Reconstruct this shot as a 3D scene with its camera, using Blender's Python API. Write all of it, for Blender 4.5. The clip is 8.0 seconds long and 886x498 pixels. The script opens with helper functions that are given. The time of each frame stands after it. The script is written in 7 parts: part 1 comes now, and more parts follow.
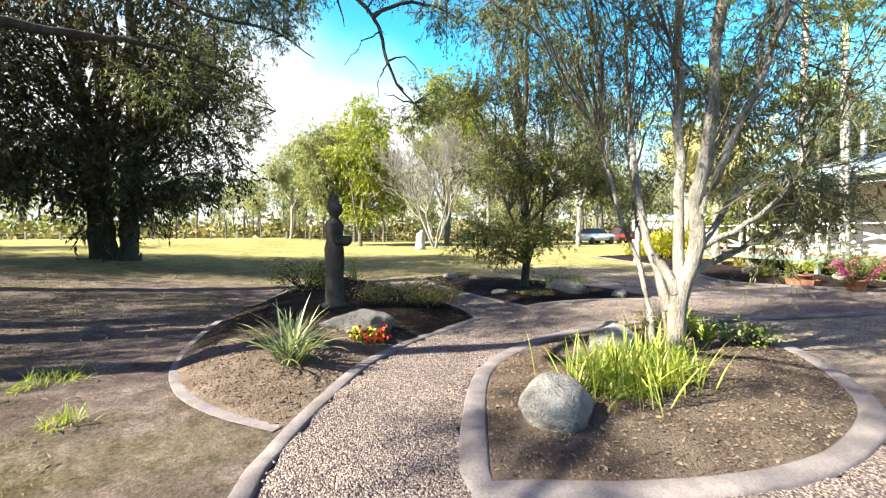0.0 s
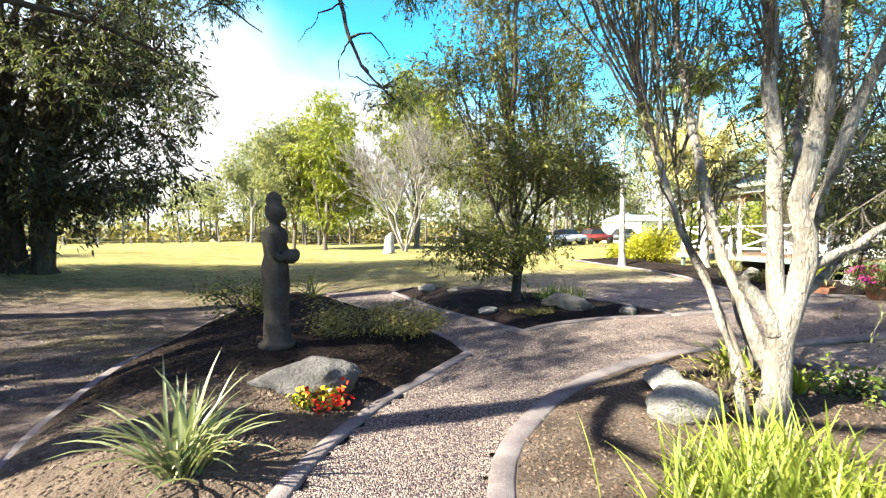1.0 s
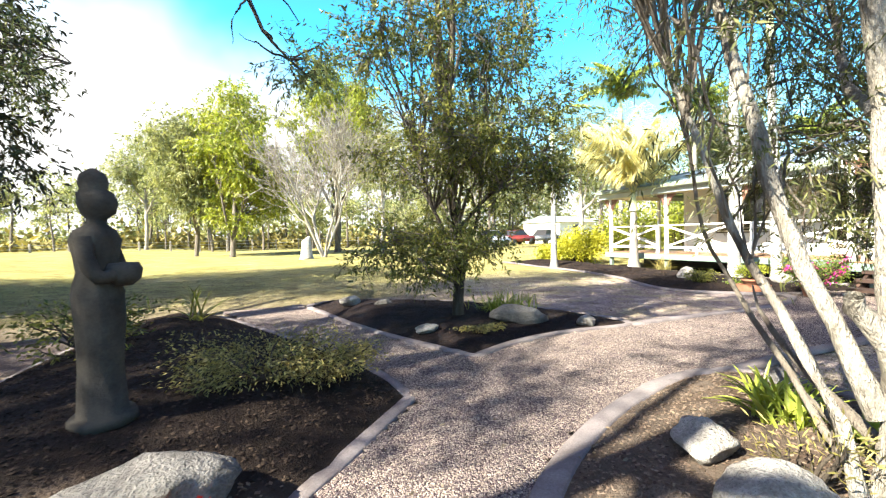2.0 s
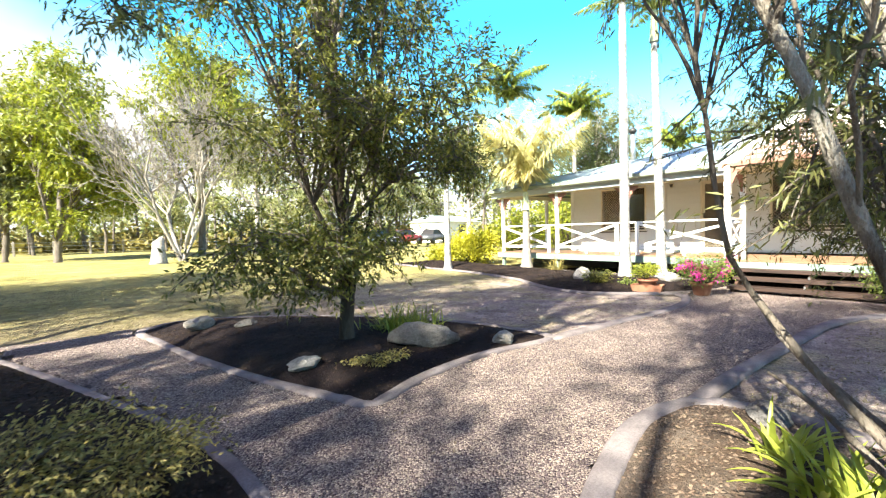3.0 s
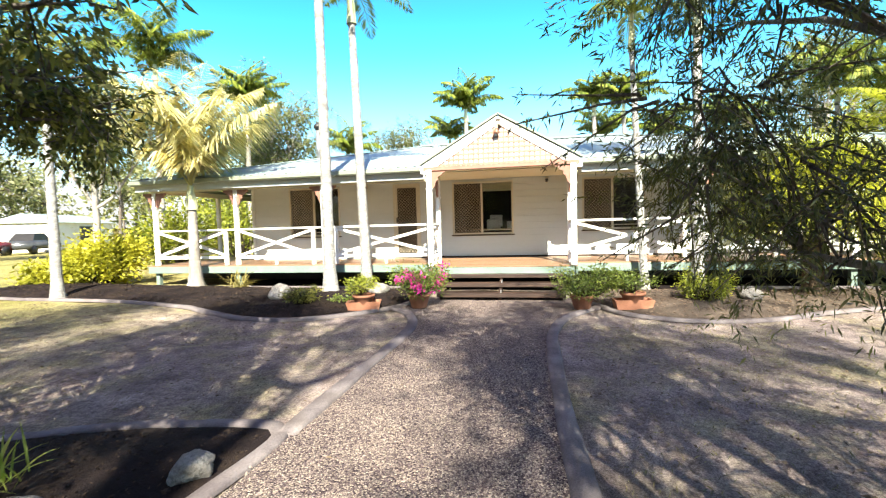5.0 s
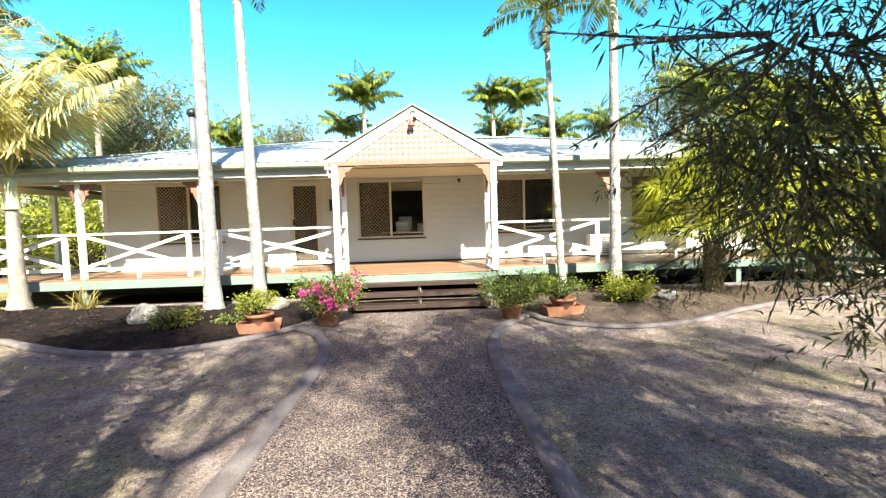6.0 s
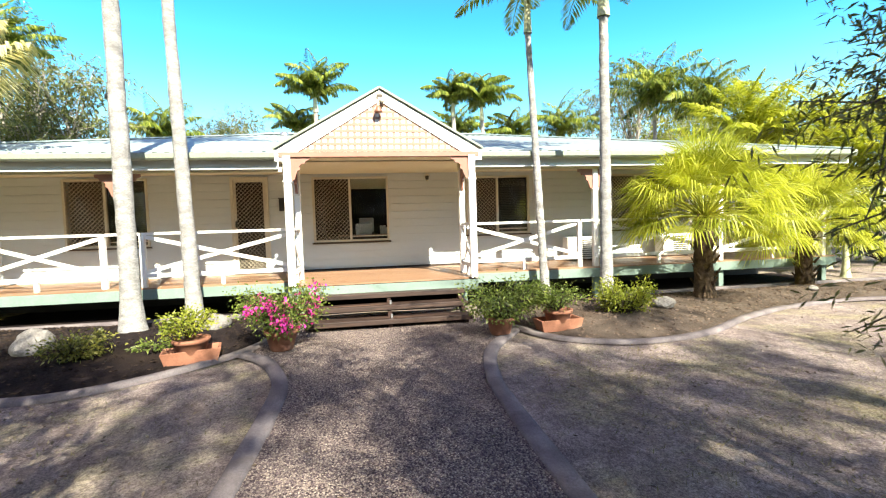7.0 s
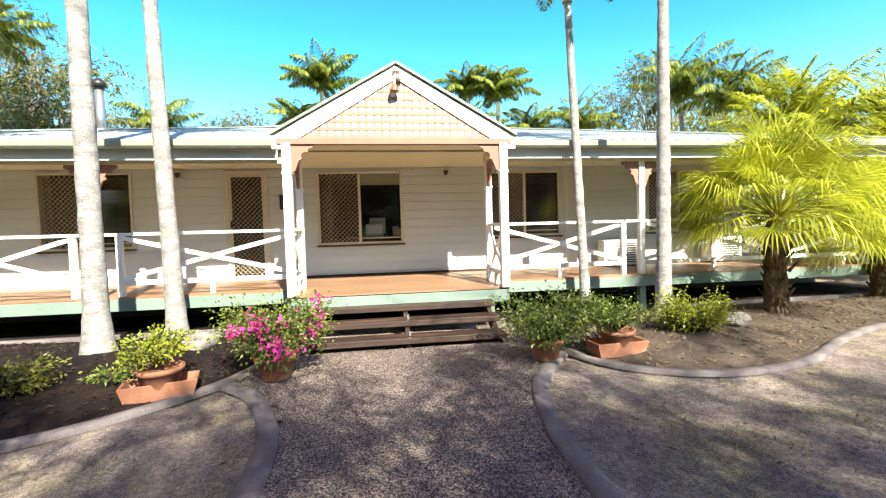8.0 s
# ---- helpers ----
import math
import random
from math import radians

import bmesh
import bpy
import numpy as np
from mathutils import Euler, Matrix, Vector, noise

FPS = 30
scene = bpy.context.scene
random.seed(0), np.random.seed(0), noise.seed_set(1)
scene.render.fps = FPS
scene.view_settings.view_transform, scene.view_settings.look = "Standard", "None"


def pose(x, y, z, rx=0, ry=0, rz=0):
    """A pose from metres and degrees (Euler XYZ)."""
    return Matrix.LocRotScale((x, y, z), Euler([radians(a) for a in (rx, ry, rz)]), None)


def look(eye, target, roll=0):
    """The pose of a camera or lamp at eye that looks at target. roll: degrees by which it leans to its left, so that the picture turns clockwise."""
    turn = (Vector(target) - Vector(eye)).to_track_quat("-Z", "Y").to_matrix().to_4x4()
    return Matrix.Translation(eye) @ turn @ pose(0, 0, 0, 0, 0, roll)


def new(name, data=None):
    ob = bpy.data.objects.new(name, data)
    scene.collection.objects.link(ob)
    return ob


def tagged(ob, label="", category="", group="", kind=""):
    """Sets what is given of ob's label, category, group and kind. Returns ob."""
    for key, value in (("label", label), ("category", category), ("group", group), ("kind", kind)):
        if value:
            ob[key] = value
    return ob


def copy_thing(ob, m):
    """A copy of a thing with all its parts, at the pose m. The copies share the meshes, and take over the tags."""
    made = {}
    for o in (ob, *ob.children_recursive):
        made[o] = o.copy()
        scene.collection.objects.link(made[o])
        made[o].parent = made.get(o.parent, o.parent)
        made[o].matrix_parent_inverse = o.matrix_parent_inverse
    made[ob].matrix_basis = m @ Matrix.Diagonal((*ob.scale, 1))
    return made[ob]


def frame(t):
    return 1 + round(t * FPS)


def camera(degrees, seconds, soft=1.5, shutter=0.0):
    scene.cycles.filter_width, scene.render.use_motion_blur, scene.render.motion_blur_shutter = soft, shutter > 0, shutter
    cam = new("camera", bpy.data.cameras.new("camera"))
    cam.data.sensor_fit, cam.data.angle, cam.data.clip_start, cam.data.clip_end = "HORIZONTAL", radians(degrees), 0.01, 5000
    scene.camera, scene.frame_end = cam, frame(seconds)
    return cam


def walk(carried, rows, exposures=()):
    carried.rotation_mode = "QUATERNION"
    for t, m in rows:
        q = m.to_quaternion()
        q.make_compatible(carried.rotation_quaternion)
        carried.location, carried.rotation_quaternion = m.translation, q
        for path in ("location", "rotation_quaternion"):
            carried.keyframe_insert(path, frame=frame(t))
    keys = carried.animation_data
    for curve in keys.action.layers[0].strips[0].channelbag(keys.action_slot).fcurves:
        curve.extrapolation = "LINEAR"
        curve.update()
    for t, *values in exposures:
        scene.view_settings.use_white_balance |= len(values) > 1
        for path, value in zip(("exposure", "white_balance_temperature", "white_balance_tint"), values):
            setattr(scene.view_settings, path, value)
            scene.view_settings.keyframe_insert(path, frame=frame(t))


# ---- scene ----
cam = camera(89.2, 8.0, 1.2, 0.15)
PATH = [
    (0, (0.084, -0.01, 1.301), (0.423, 1.96, 1.229), -0.1),
    (0.5, (0.151, 0.778, 1.355), (0.542, 2.738, 1.287), -0.4),
    (1, (0.218, 1.558, 1.401), (0.695, 3.499, 1.333), -0.6),
    (1.2, (0.259, 1.856, 1.386), (0.782, 3.785, 1.317), -0.8),
    (2.3, (0.63, 3.343, 1.383), (1.556, 5.114, 1.32), -1.4),
    (2.5, (0.738, 3.61, 1.383), (1.748, 5.335, 1.315), -1.4),
    (3, (1.077, 4.244, 1.396), (2.312, 5.816, 1.321), -1.4),
    (3.5, (1.456, 4.758, 1.419), (2.931, 6.106, 1.34), -1.6),
    (4, (1.86, 5.233, 1.454), (3.565, 6.275, 1.368), -1.6),
    (4.5, (2.273, 5.675, 1.484), (4.138, 6.392, 1.389), -1.6),
    (5, (2.712, 6.073, 1.496), (4.673, 6.454, 1.393), -1.5),
    (5.2, (2.874, 6.222, 1.508), (4.854, 6.485, 1.404), -1.5),
    (6.3, (3.948, 6.721, 1.513), (5.937, 6.54, 1.409), -1.8),
    (6.5, (4.166, 6.799, 1.513), (6.151, 6.574, 1.411), -1.8),
    (7, (4.74, 6.914, 1.504), (6.713, 6.6, 1.405), -1.8),
    (7.5, (5.301, 6.98, 1.485), (7.271, 6.652, 1.389), -1.7),
    (8, (5.914, 7.013, 1.484), (7.892, 6.727, 1.397), -1.6),
]
EXPOSURES = [(0, 2.26), (1.2, 2.42), (2.5, 2.56), (3.5, 2.46), (4.5, 2.2), (5.2, 2.1), (6.5, 2.0), (8, 1.92)]
walk(cam, [(t, look(eye, target, roll)) for t, eye, target, roll in PATH], EXPOSURES)

# ---- world, sun and exposure ----
SUN_EL, SUN_TOWARD = 39.3, (-0.965, -0.262)
world = bpy.data.worlds.new("sky_world")
scene.world = world
world.use_nodes = True
wn = world.node_tree.nodes
sky = wn.new("ShaderNodeTexSky")
sky.sky_type, sky.sun_disc = "NISHITA", False
sky.sun_elevation, sky.sun_rotation = radians(SUN_EL), math.atan2(SUN_TOWARD[0], SUN_TOWARD[1])
sky.altitude = 600.0
sky.air_density, sky.dust_density, sky.ozone_density = 1.0, 0.5, 1.0
vivid = wn.new("ShaderNodeHueSaturation")
world.node_tree.links.new(sky.outputs[0], vivid.inputs["Color"])
CLOUD_WAY = (-0.75, 0.66, 0.0)


def sky_math(op, a, b):
    n = wn.new("ShaderNodeMath")
    n.operation = op
    for sock, v in zip(n.inputs, (a, b)):
        if isinstance(v, (int, float)):
            sock.default_value = v
        else:
            world.node_tree.links.new(v, sock)
    return n.outputs[0]


# a thin bright cloud bank over the open field, and haze low down
way = wn.new("ShaderNodeTexCoord").outputs["Generated"]
toward = wn.new("ShaderNodeVectorMath")
toward.operation = "DOT_PRODUCT"
toward.inputs[1].default_value = CLOUD_WAY
world.node_tree.links.new(way, toward.inputs[0])
height = wn.new("ShaderNodeSeparateXYZ")
world.node_tree.links.new(way, height.inputs[0])
billow = wn.new("ShaderNodeTexNoise")
billow.inputs["Scale"].default_value, billow.inputs["Detail"].default_value = 1.5, 5.0
world.node_tree.links.new(way, billow.inputs["Vector"])
low = wn.new("ShaderNodeMapRange")
low.inputs[1].default_value, low.inputs[2].default_value, low.inputs[3].default_value, low.inputs[4].default_value = 0.0, 0.32, 0.5, 0.0
world.node_tree.links.new(height.outputs[2], low.inputs[0])
bank = sky_math("ADD", sky_math("MULTIPLY", toward.outputs["Value"], 0.85), sky_math("MULTIPLY", sky_math("SUBTRACT", billow.outputs["Fac"], 0.5), 0.9))
bank = sky_math("ADD", sky_math("SUBTRACT", bank, sky_math("MULTIPLY", height.outputs[2], 1.5)), low.outputs[0])
cover = wn.new("ShaderNodeMapRange")
cover.interpolation_type = "SMOOTHSTEP"
cover.inputs[1].default_value, cover.inputs[2].default_value = 0.02, 0.34
world.node_tree.links.new(bank, cover.inputs[0])  # thick over the field, none behind the house
clouds = wn.new("ShaderNodeMix")
clouds.data_type = "RGBA"
clouds.inputs[7].default_value = (3.4, 3.4, 3.35, 1)
world.node_tree.links.new(cover.outputs[0], clouds.inputs[0])
for sock, low_value, high_value in (("Hue", 0.478, 0.575), ("Saturation", 1.45, 0.75)):  # cyan low down, a milky violet blue overhead
    ease = wn.new("ShaderNodeMapRange")
    ease.interpolation_type = "SMOOTHSTEP"
    ease.inputs[1].default_value, ease.inputs[2].default_value, ease.inputs[3].default_value, ease.inputs[4].default_value = 0.4, 0.8, low_value, high_value
    world.node_tree.links.new(height.outputs[2], ease.inputs[0])
    world.node_tree.links.new(ease.outputs[0], vivid.inputs[sock])
haze = wn.new("ShaderNodeMapRange")  # a hazy day: the sky pales steadily towards the horizon
haze.inputs[1].default_value, haze.inputs[2].default_value, haze.inputs[3].default_value, haze.inputs[4].default_value = 0.0, 0.9, 1.75, 0.7
world.node_tree.links.new(height.outputs[2], haze.inputs[0])
pale = wn.new("ShaderNodeVectorMath")
pale.operation = "SCALE"
world.node_tree.links.new(vivid.outputs[0], pale.inputs[0])
world.node_tree.links.new(haze.outputs[0], pale.inputs["Scale"])
veil = wn.new("ShaderNodeMapRange")  # and a thin white veil lies on it
veil.interpolation_type = "SMOOTHSTEP"
veil.inputs[1].default_value, veil.inputs[2].default_value, veil.inputs[3].default_value, veil.inputs[4].default_value = 0.02, 0.36, 0.6, 0.0
world.node_tree.links.new(height.outputs[2], veil.inputs[0])
veiled = wn.new("ShaderNodeMix")
veiled.data_type = "RGBA"
veiled.inputs[7].default_value = (2.5, 2.75, 2.85, 1)
world.node_tree.links.new(veil.outputs[0], veiled.inputs[0])
world.node_tree.links.new(pale.outputs[0], veiled.inputs[6])
world.node_tree.links.new(veiled.outputs[2], clouds.inputs[6])
world.node_tree.links.new(clouds.outputs[2], wn["Background"].inputs[0])
wn["Background"].inputs[1].default_value = 0.083
sun = new("sun", bpy.data.lights.new("sun", "SUN"))
sun.data.energy, sun.data.angle, sun.data.color = 5.0, radians(0.55), (1.0, 0.94, 0.77)
flat = math.cos(radians(SUN_EL))
sun_at = Vector((SUN_TOWARD[0] * flat, SUN_TOWARD[1] * flat, math.sin(radians(SUN_EL)))) * 60
sun.matrix_world = look(sun_at, (0, 0, 0))

# ---- materials ----


def node_mat(name):
    m = bpy.data.materials.new(name)
    m.use_nodes = True
    nt = m.node_tree
    return m, nt, nt.nodes["Principled BSDF"]


def noise_at(nt, vec, scale, detail=4.0, rough=0.55):
    n = nt.nodes.new("ShaderNodeTexNoise")
    n.inputs["Scale"].default_value, n.inputs["Detail"].default_value, n.inputs["Roughness"].default_value = scale, detail, rough
    nt.links.new(vec, n.inputs["Vector"])
    return n.outputs["Fac"]


def ramp(nt, fac, stops):
    r = nt.nodes.new("ShaderNodeValToRGB")
    while len(r.color_ramp.elements) < len(stops):
        r.color_ramp.elements.new(0.5)
    for e, (p, c) in zip(r.color_ramp.elements, stops):
        e.position, e.color = p, (*c, 1)
    nt.links.new(fac, r.inputs[0])
    return r.outputs[0]


def mix(nt, fac, a, b, mode="MIX"):
    m = nt.nodes.new("ShaderNodeMix")
    m.data_type, m.blend_type = "RGBA", mode
    for sock, v in ((m.inputs[0], fac), (m.inputs[6], a), (m.inputs[7], b)):
        if isinstance(v, (int, float)):
            sock.default_value = v
        elif isinstance(v, tuple):
            sock.default_value = (*v, 1)
        else:
            nt.links.new(v, sock)
    return m.outputs[2]


def bump(nt, bsdf, height, strength, dist=0.02):
    b = nt.nodes.new("ShaderNodeBump")
    b.inputs["Strength"].default_value, b.inputs["Distance"].default_value = strength, dist
    nt.links.new(height, b.inputs["Height"])
    nt.links.new(b.outputs[0], bsdf.inputs["Normal"])


def surf(name, a, b, scale=6.0, fine=60.0, rough=0.8, relief=0.3, dist=0.01, stretch=(1, 1, 1), stain=None, metal=0.0, vary=0.0, grit=0.35):
    """A surface of two colours mixed at a coarse scale, with fine grain, relief and, where given, stains of a third colour."""
    m, nt, p = node_mat(name)
    co = nt.nodes.new("ShaderNodeTexCoord").outputs["Object"]
    mp = nt.nodes.new("ShaderNodeMapping")
    mp.inputs["Scale"].default_value = stretch
    nt.links.new(co, mp.inputs[0])
    v = mp.outputs[0]
    col = ramp(nt, noise_at(nt, v, scale, 5), [(0.35, a), (0.65, b)])
    grain = noise_at(nt, v, fine, 3, 0.7)
    col = mix(nt, grit, col, ramp(nt, grain, [(0.3, (0.25, 0.25, 0.25)), (0.7, (1, 1, 1))]), "MULTIPLY")
    if stain:
        col = mix(nt, ramp(nt, noise_at(nt, v, scale * 0.35, 6, 0.65), [(0.52, (0, 0, 0)), (0.7, (1, 1, 1))]), col, stain)
    if vary:
        rnd = nt.nodes.new("ShaderNodeObjectInfo").outputs["Random"]
        col = mix(nt, vary, col, ramp(nt, rnd, [(0, (0.45, 0.45, 0.45)), (1, (1.25, 1.2, 1.15))]), "MULTIPLY")
    nt.links.new(col, p.inputs["Base Color"])
    p.inputs["Roughness"].default_value, p.inputs["Metallic"].default_value = rough, metal
    p.inputs["Specular IOR Level"].default_value = 0.12 if rough >= 0.9 else 0.5
    bump(nt, p, grain, relief, dist)
    return m


def leafy(name, dark, mid, light, gloss=0.45, through_light=0.35, patch=0.7):
    """Leaves: a colour for each leaf between three, drifting over the crown, with some light passing through."""
    m, nt, p = node_mat(name)
    geo = nt.nodes.new("ShaderNodeNewGeometry")
    rnd = geo.outputs["Random Per Island"]
    co = nt.nodes.new("ShaderNodeTexCoord").outputs["Object"]
    col = ramp(nt, rnd, [(0.0, dark), (0.5, mid), (1.0, light)])
    drift = ramp(nt, noise_at(nt, co, patch, 3), [(0.35, (0.55, 0.6, 0.55)), (0.65, (1.25, 1.2, 1.0))])
    col = mix(nt, 0.8, col, drift, "MULTIPLY")
    nt.links.new(col, p.inputs["Base Color"])
    p.inputs["Roughness"].default_value = gloss
    tr = nt.nodes.new("ShaderNodeBsdfTranslucent")
    nt.links.new(mix(nt, 0.5, col, (1.0, 1.0, 0.35), "MULTIPLY"), tr.inputs[0])
    ms = nt.nodes.new("ShaderNodeMixShader")
    ms.inputs[0].default_value = through_light
    nt.links.new(p.outputs[0], ms.inputs[1])
    nt.links.new(tr.outputs[0], ms.inputs[2])
    nt.links.new(ms.outputs[0], nt.nodes["Material Output"].inputs[0])
    return m


def bits(name, cols, rough=0.9):
    """Loose pieces (pebbles, chips, litter): one colour for each."""
    m, nt, p = node_mat(name)
    rnd = nt.nodes.new("ShaderNodeNewGeometry").outputs["Random Per Island"]
    nt.links.new(ramp(nt, rnd, [(i / (len(cols) - 1), c) for i, c in enumerate(cols)]), p.inputs["Base Color"])
    p.inputs["Roughness"].default_value, p.inputs["Specular IOR Level"].default_value = rough, 0.12
    return m


def ground_mat():
    m, nt, p = node_mat("lawn_ground")
    v = nt.nodes.new("ShaderNodeNewGeometry").outputs["Position"]
    grass = ramp(nt, noise_at(nt, v, 9, 5, 0.7), [(0.3, (0.07, 0.07, 0.03)), (0.5, (0.16, 0.14, 0.08)), (0.72, (0.27, 0.232, 0.155))])
    dirt = ramp(nt, noise_at(nt, v, 3.5, 6, 0.6), [(0.3, (0.1, 0.08, 0.078)), (0.7, (0.235, 0.19, 0.178))])
    bare = ramp(nt, noise_at(nt, v, 0.55, 5, 0.6), [(0.36, (0, 0, 0)), (0.52, (1, 1, 1))])
    sep = nt.nodes.new("ShaderNodeSeparateXYZ")
    nt.links.new(v, sep.inputs[0])
    straw = ramp(nt, noise_at(nt, v, 9, 5, 0.7), [(0.3, (0.16, 0.17, 0.065)), (0.5, (0.35, 0.33, 0.165)), (0.72, (0.55, 0.5, 0.31))])
    far = nt.nodes.new("ShaderNodeMapRange")
    far.inputs[1].default_value, far.inputs[2].default_value = 11.0, 17.0
    nt.links.new(sep.outputs[1], far.inputs[0])
    meadow = ramp(nt, noise_at(nt, v, 0.35, 5, 0.65), [(0.3, (0.23, 0.23, 0.075)), (0.55, (0.38, 0.355, 0.14)), (0.75, (0.45, 0.405, 0.20))])
    court = nt.nodes.new("ShaderNodeMapRange")
    court.inputs[1].default_value, court.inputs[2].default_value, court.inputs[4].default_value = 3.5, 6.0, 0.75
    nt.links.new(sep.outputs[0], court.inputs[0])
    earth = ramp(nt, noise_at(nt, v, 2.5, 6, 0.65), [(0.3, (0.29, 0.242, 0.26)), (0.7, (0.66, 0.57, 0.545))])
    col = mix(nt, court.outputs[0], mix(nt, bare, grass, dirt), mix(nt, ramp(nt, noise_at(nt, v, 1.1, 6, 0.7), [(0.46, (0, 0, 0)), (0.64, (0.8, 0.8, 0.8))]), earth, straw))
    col = mix(nt, far.outputs[0], col, meadow)
    grain = noise_at(nt, v, 70, 4, 0.8)
    col = mix(nt, 0.7, col, ramp(nt, noise_at(nt, v, 2.2, 6, 0.75), [(0.34, (0.38, 0.33, 0.28)), (0.62, (1.25, 1.22, 1.15))]), "MULTIPLY")
    col = mix(nt, 0.85, col, ramp(nt, grain, [(0.34, (0.25, 0.23, 0.2)), (0.66, (1.4, 1.4, 1.4))]), "MULTIPLY")
    crumbs = noise_at(nt, v, 24, 8, 0.85)
    col = mix(nt, 0.75, col, ramp(nt, crumbs, [(0.4, (0.5, 0.47, 0.46)), (0.6, (1.3, 1.3, 1.3))]), "MULTIPLY")
    nt.links.new(col, p.inputs["Base Color"])
    p.inputs["Roughness"].default_value, p.inputs["Specular IOR Level"].default_value = 0.95, 0.12
    bump(nt, p, crumbs, 0.8, 0.05)
    return m


def glass_mat():
    m, nt, _ = node_mat("window_glass")
    tr, gl = nt.nodes.new("ShaderNodeBsdfTransparent"), nt.nodes.new("ShaderNodeBsdfGlossy")
    tr.inputs[0].default_value = (0.9, 0.92, 0.91, 1)
    gl.inputs["Roughness"].default_value = 0.02
    fr, ms = nt.nodes.new("ShaderNodeFresnel"), nt.nodes.new("ShaderNodeMixShader")
    fr.inputs[0].default_value = 1.5
    nt.links.new(fr.outputs[0], ms.inputs[0])
    nt.links.new(tr.outputs[0], ms.inputs[1])
    nt.links.new(gl.outputs[0], ms.inputs[2])
    nt.links.new(ms.outputs[0], nt.nodes["Material Output"].inputs[0])
    return m


M_GROUND = ground_mat()
def gravel_mat(name, cols, scale):
    """Packed stones: each cell of a Voronoi pattern is a stone with a colour of its own and a rounded top."""
    m, nt, p = node_mat(name)
    v = nt.nodes.new("ShaderNodeNewGeometry").outputs["Position"]
    vo = nt.nodes.new("ShaderNodeTexVoronoi")
    vo.inputs["Scale"].default_value, vo.inputs["Randomness"].default_value = scale, 1.0
    nt.links.new(v, vo.inputs["Vector"])
    sep = nt.nodes.new("ShaderNodeSeparateColor")
    nt.links.new(vo.outputs["Color"], sep.inputs[0])
    col = ramp(nt, sep.outputs[0], [(i / (len(cols) - 1), c) for i, c in enumerate(cols)])
    col = mix(nt, 0.85, col, ramp(nt, vo.outputs["Distance"], [(0.2, (1.25, 1.25, 1.25)), (0.7, (0.42, 0.39, 0.4))]), "MULTIPLY")
    col = mix(nt, 0.6, col, ramp(nt, noise_at(nt, v, 1.6, 5, 0.6), [(0.35, (0.7, 0.68, 0.7)), (0.65, (1.25, 1.22, 1.15))]), "MULTIPLY")
    nt.links.new(col, p.inputs["Base Color"])
    p.inputs["Roughness"].default_value, p.inputs["Specular IOR Level"].default_value = 0.95, 0.12
    b = nt.nodes.new("ShaderNodeBump")
    b.invert = True
    b.inputs["Strength"].default_value, b.inputs["Distance"].default_value = 0.95, 0.022
    nt.links.new(vo.outputs["Distance"], b.inputs["Height"])
    nt.links.new(b.outputs[0], p.inputs["Normal"])
    return m


M_GRAVEL = gravel_mat("gravel_bed", [(0.066, 0.05, 0.06), (0.13, 0.1, 0.108), (0.225, 0.18, 0.172), (0.34, 0.285, 0.25), (0.49, 0.424, 0.352), (0.118, 0.09, 0.097)], 88)
M_PEBBLE = bits("pebbles", [(0.07, 0.052, 0.056), (0.13, 0.1, 0.1), (0.18, 0.142, 0.13), (0.25, 0.203, 0.172), (0.1, 0.077, 0.08)])
M_KERB = surf("kerb_concrete", (0.142, 0.122, 0.127), (0.25, 0.22, 0.218), 3, 70, 0.9, 0.5, 0.012, stain=(0.105, 0.087, 0.08), grit=0.5)
M_MULCH = surf("mulch_soil_and_deck_shade", (0.011, 0.0078, 0.0085), (0.024, 0.0165, 0.0165), 4, 60, 0.95, 0.9, 0.03, stain=(0.036, 0.025, 0.018))
M_MULCH_DRY = surf("dry_mulch", (0.076, 0.058, 0.046), (0.162, 0.127, 0.1), 3, 60, 0.95, 0.9, 0.03, stain=(0.0638, 0.0413, 0.0277), grit=0.6)


def two_mulch():
    """Dark mulch at the back of the bed, lighter brown mulch towards its front."""
    m, nt, p = node_mat("two_tone_mulch")
    v = nt.nodes.new("ShaderNodeNewGeometry").outputs["Position"]
    dark = ramp(nt, noise_at(nt, v, 5, 5), [(0.35, (0.014, 0.010, 0.008)), (0.65, (0.032, 0.022, 0.017))])
    dry = ramp(nt, noise_at(nt, v, 4, 5), [(0.3, (0.095, 0.07, 0.054)), (0.7, (0.215, 0.165, 0.126))])
    sep = nt.nodes.new("ShaderNodeSeparateXYZ")
    nt.links.new(v, sep.inputs[0])
    add = nt.nodes.new("ShaderNodeMath")
    add.operation = "ADD"
    nt.links.new(sep.outputs[1], add.inputs[0])
    nt.links.new(noise_at(nt, v, 1.5, 4), add.inputs[1])
    mr = nt.nodes.new("ShaderNodeMapRange")
    mr.inputs[1].default_value, mr.inputs[2].default_value = 5.4, 6.1
    nt.links.new(add.outputs[0], mr.inputs[0])
    grain = noise_at(nt, v, 60, 3, 0.7)
    col = mix(nt, 0.5, mix(nt, mr.outputs[0], dry, dark), ramp(nt, grain, [(0.3, (0.3, 0.3, 0.3)), (0.7, (1.1, 1.1, 1.1))]), "MULTIPLY")
    nt.links.new(col, p.inputs["Base Color"])
    p.inputs["Roughness"].default_value, p.inputs["Specular IOR Level"].default_value = 0.95, 0.12
    bump(nt, p, grain, 0.9, 0.03)
    return m


